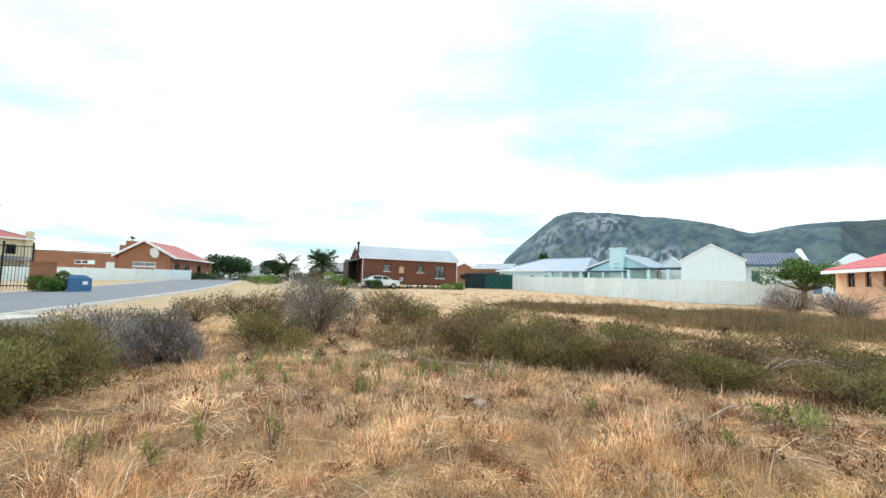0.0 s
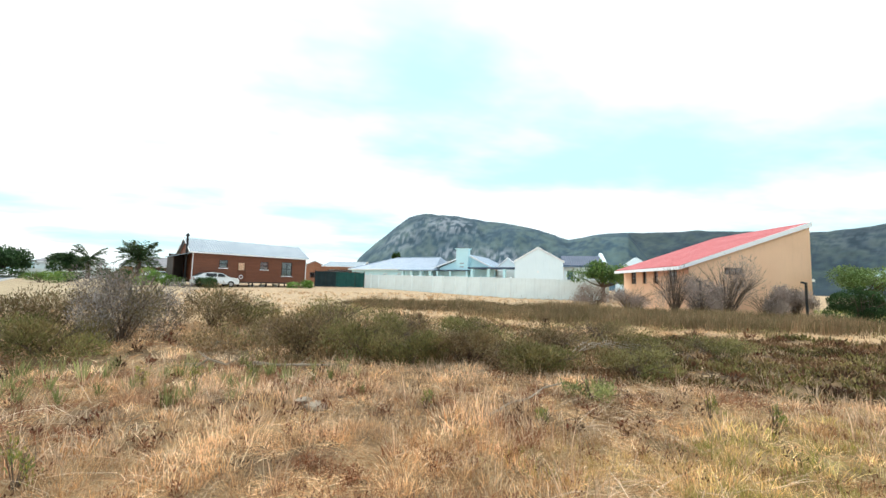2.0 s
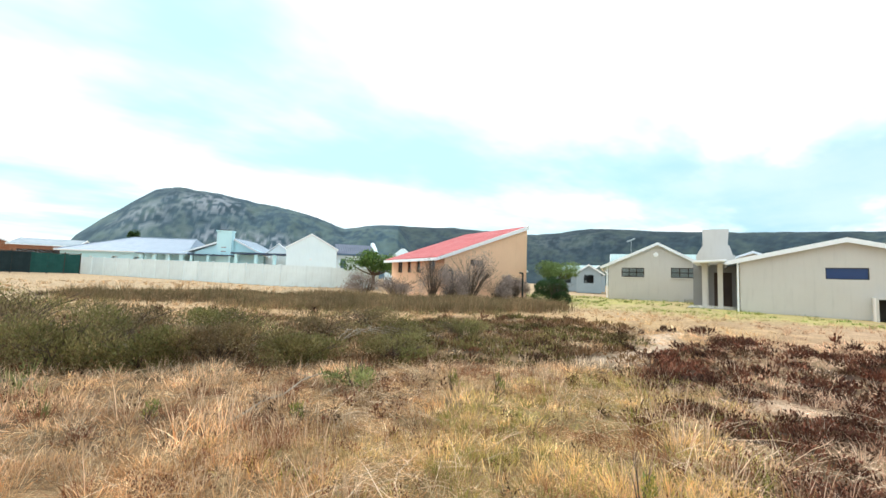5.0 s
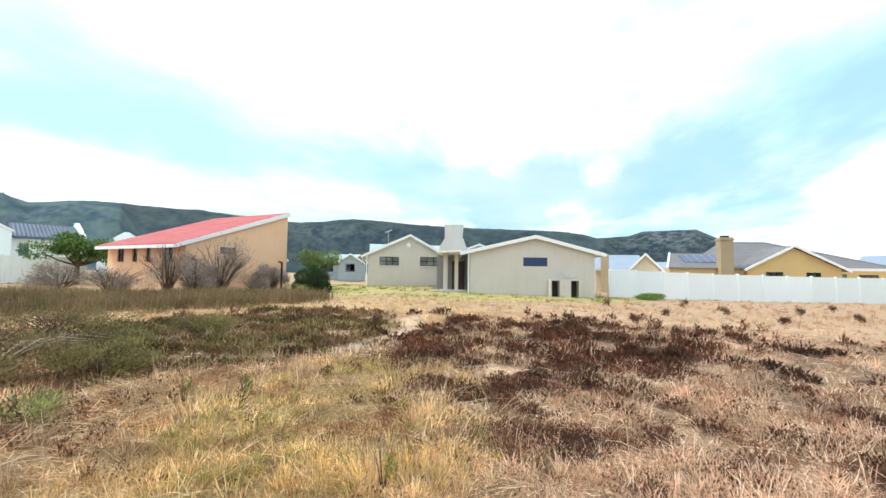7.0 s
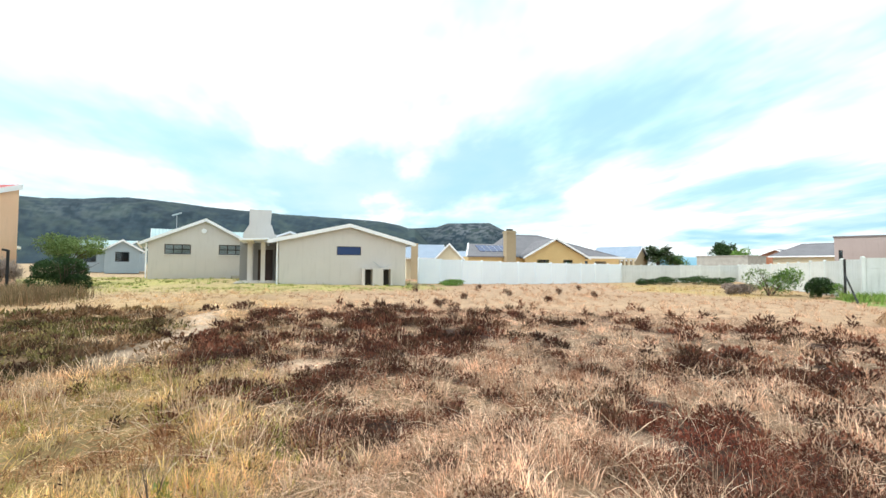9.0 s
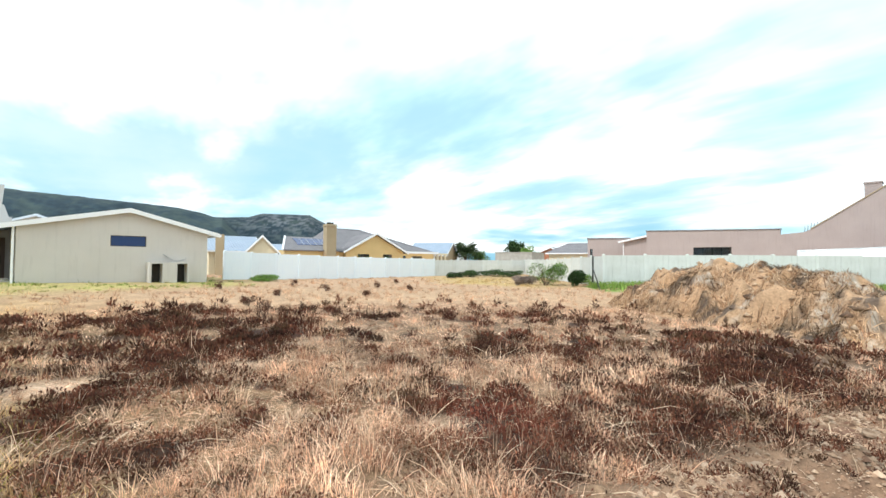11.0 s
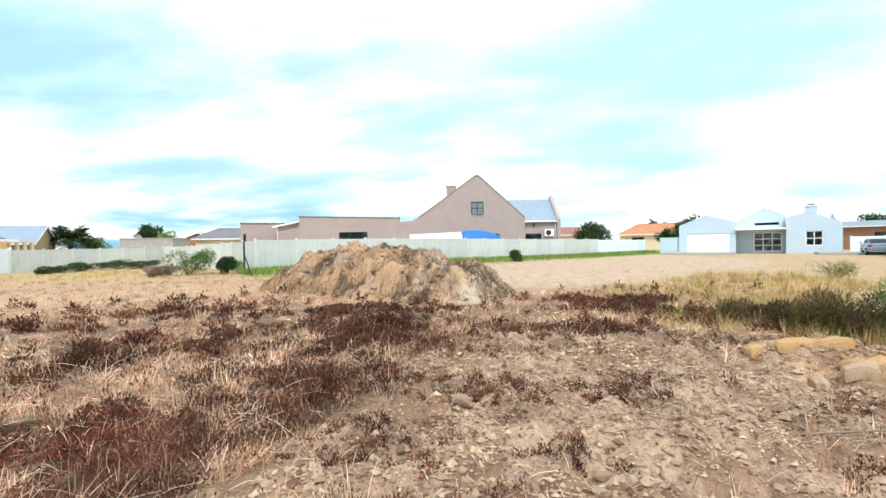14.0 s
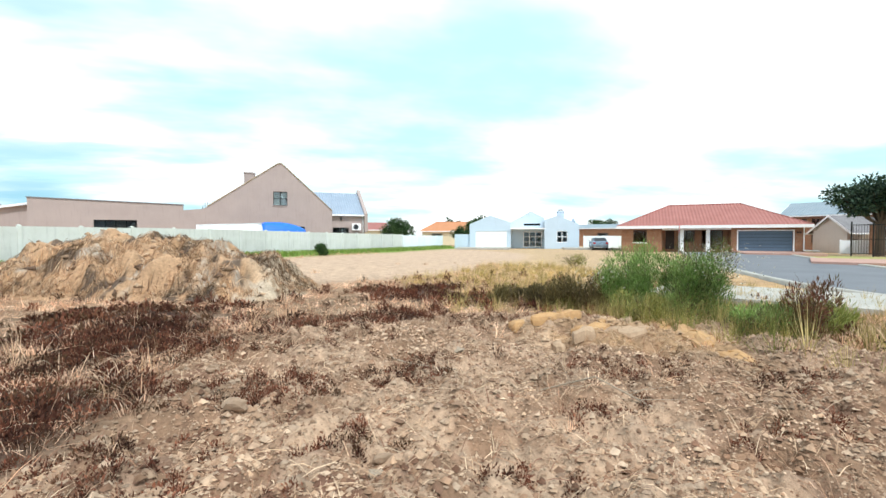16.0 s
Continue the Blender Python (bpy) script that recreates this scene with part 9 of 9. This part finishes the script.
x, y = polar(-11.3, 49.0)
car("white hatchback parked in front of the timber house", pose(x, y, gz(x, y) + 0.0, 0, 0, 206), "carwhite", 4.2)
x, y = polar(-16.6, 72)
car("white pick-up far down the road", pose(x, y, gz(x, y), 0, 0, 190), "carwhite", 4.6)
x, y = polar(-142.9, 54.5)
car("silver-blue car parked beside the ice-grey house", pose(x, y, gz(x, y), 0, 0, 60), "carblue", 4.0)

# ---- street and fence furniture ----
x, y = polar(-43.7, 34.6)
b = thing("wheelie_bin", "blue plastic bin shelter at the roadside", "bin", pose(x, y, gz(x, y), 0, 0, 48))
part("body", boxes((-0.55, 0.55, -0.4, 0.4, 0, 0.85)), "binblue", b)
bm = bmesh.new()
hexa(bm, [(-0.58, -0.43, 0.85), (0.58, -0.43, 0.85), (0.58, 0.43, 0.85), (-0.58, 0.43, 0.85), (-0.45, -0.3, 1.08), (0.2, -0.3, 1.08), (0.2, 0.3, 1.08), (-0.45, 0.3, 1.08)])
part("lid", bm, "binblue", b)
part("label_plate", boxes((0.1, 0.35, -0.42, -0.404, 0.5, 0.7)), "trim", b)
g = thing("entrance_gate", "brick gate pillar with tall black steel gate", "gate", pose(*polar(-46.9, 36.5), gz(*polar(-46.9, 36.5)), 0, 0, 42))
part("pillar", boxes((-0.3, 0.9, -0.3, 0.3, -0.4, 1.75), (-0.35, 0.95, -0.35, 0.35, 1.75, 1.85)), "brick", g)
for k in range(4):
    part("gate_post", boxes((-4.2 + 1.3 * k, -4.1 + 1.3 * k, -0.05, 0.05, -0.4, 3.0)), "blackmetal", g)
for z in (0.3, 1.5, 2.7):
    part("gate_rail", boxes((-4.2, -0.2, -0.03, 0.03, z, z + 0.06)), "blackmetal", g)
bm_bar = boxes((-0.012, 0.012, -0.012, 0.012, 0.1, 2.8))
bar0 = part("gate_bar", bm_bar, "blackmetal", g)
for k in range(26):
    o = bar0.copy()
    scene.collection.objects.link(o)
    o.location = (-4.1 + 0.15 * k, 0, 0)
bar0.location = (-0.15, 0, 0)
f = thing("steel_fence", "tall black steel fence with posts beside a driveway", "fence", pose(*polar(-119.3, 46), gz(*polar(-119.3, 46)), 0, 0, math.degrees(math.atan2(46 * (math.cos(radians(-112)) - math.cos(radians(-119.3))), 46 * (math.sin(radians(-112)) - math.sin(radians(-119.3)))))))
for k in range(5):
    part("post", boxes((1.2 * k, 1.2 * k + 0.09, -0.05, 0.05, -0.4, 2.7)), "blackmetal", f)
for z in (0.2, 1.3, 2.4):
    part("rail", boxes((0, 5.0, -0.025, 0.025, z, z + 0.05)), "blackmetal", f)
bar0 = part("bar", boxes((-0.012, 0.012, -0.012, 0.012, 0.1, 2.5)), "blackmetal", f)
for k in range(1, 33):
    o = bar0.copy()
    scene.collection.objects.link(o)
    o.location = (0.15 * k, 0, 0)
# leaning strut and steel post at the wall's corner
p = thing("fence_post", "rusty steel corner post with a leaning strut", "post", pose(14.2, -21.4, gz(14.2, -21.4), 0, 0, 130))
part("upright", tube(bmesh.new(), (0, 0, -0.4), (0, 0, 1.8), 0.045), "blackmetal", p)
part("strut", tube(bmesh.new(), (0.03, 0, 1.1), (2.1, 0.1, 0.0), 0.035), "blackmetal", p)
for az, d, h in ((48.1, 24.0, 1.75), (57.5, 24.5, 1.7)):
    x, y = polar(az, d)
    p = thing("fence_post", "dark steel fence post with a bent top", "post", pose(x, y, gz(x, y), 0, 0, -az), "fence posts")
    part("upright", tube(bmesh.new(), (0, 0, -0.3), (0, 0, h), 0.05), "blackmetal", p)
    part("arm", tube(bmesh.new(), (0, 0, h - 0.03), (-0.18, 0, h + 0.02), 0.045), "blackmetal", p)
x, y = polar(-134.0, 40)
s = thing("stop_sign", "red octagonal stop sign on a steel pole", "road sign", pose(x, y, gz(x, y), 0, 0, -138))
part("pole", tube(bmesh.new(), (0, 0.03, -0.3), (0, 0.03, 2.5), 0.035), "steel", s)
pl = part("plate", tube(bmesh.new(), (0, 0.0, 2.25), (0, 0.02, 2.25), 0.4, None, 8), "stopred", s)
part("lettering", boxes((-0.25, -0.15, -0.012, -0.003, 2.19, 2.31), (-0.1, 0.0, -0.012, -0.003, 2.19, 2.31), (0.04, 0.14, -0.012, -0.003, 2.19, 2.31), (0.18, 0.26, -0.012, -0.003, 2.19, 2.31)), "trim", pl)
# concrete culvert slab and footway by the kerb
for (x, y, w_, d_, h_, turn), lab in (((-10.5, 7.4, 0.5, 2.3, 0.42, 4), "weathered concrete culvert headwall beside the road"), ((-10.8, -6.6, 1.5, 3.4, 0.1, 32), "pale concrete driveway apron by the kerb")):
    sl = boxes((-w_, w_, -d_, d_, -0.2, h_))
    bmesh.ops.bevel(sl, geom=sl.edges[:], offset=0.02, segments=2, affect="EDGES")
    me = bpy.data.meshes.new("concrete_slab")
    sl.to_mesh(me)
    sl.free()
    me.materials.append(M["kerb"])
    ob = new("concrete_slab", me)
    ob.matrix_world = pose(x, y, gz(x, y) + 0.03, 0, 0, turn)
    tagged(ob, lab, "paving", kind="structure")

bm = slab(bmesh.new(), [(-25.3, -16.0, 0.14), (-27.8, -12.2, 0.14), (-33.0, -14.2, 0.14), (-30.0, -19.0, 0.14)], 0.2)
me = bpy.data.meshes.new("paved_driveway")
bm.to_mesh(me)
bm.free()
me.materials.append(M["paver"])
tagged(new("paved_driveway", me), "red block paving across the grass verge", "paving", kind="structure")
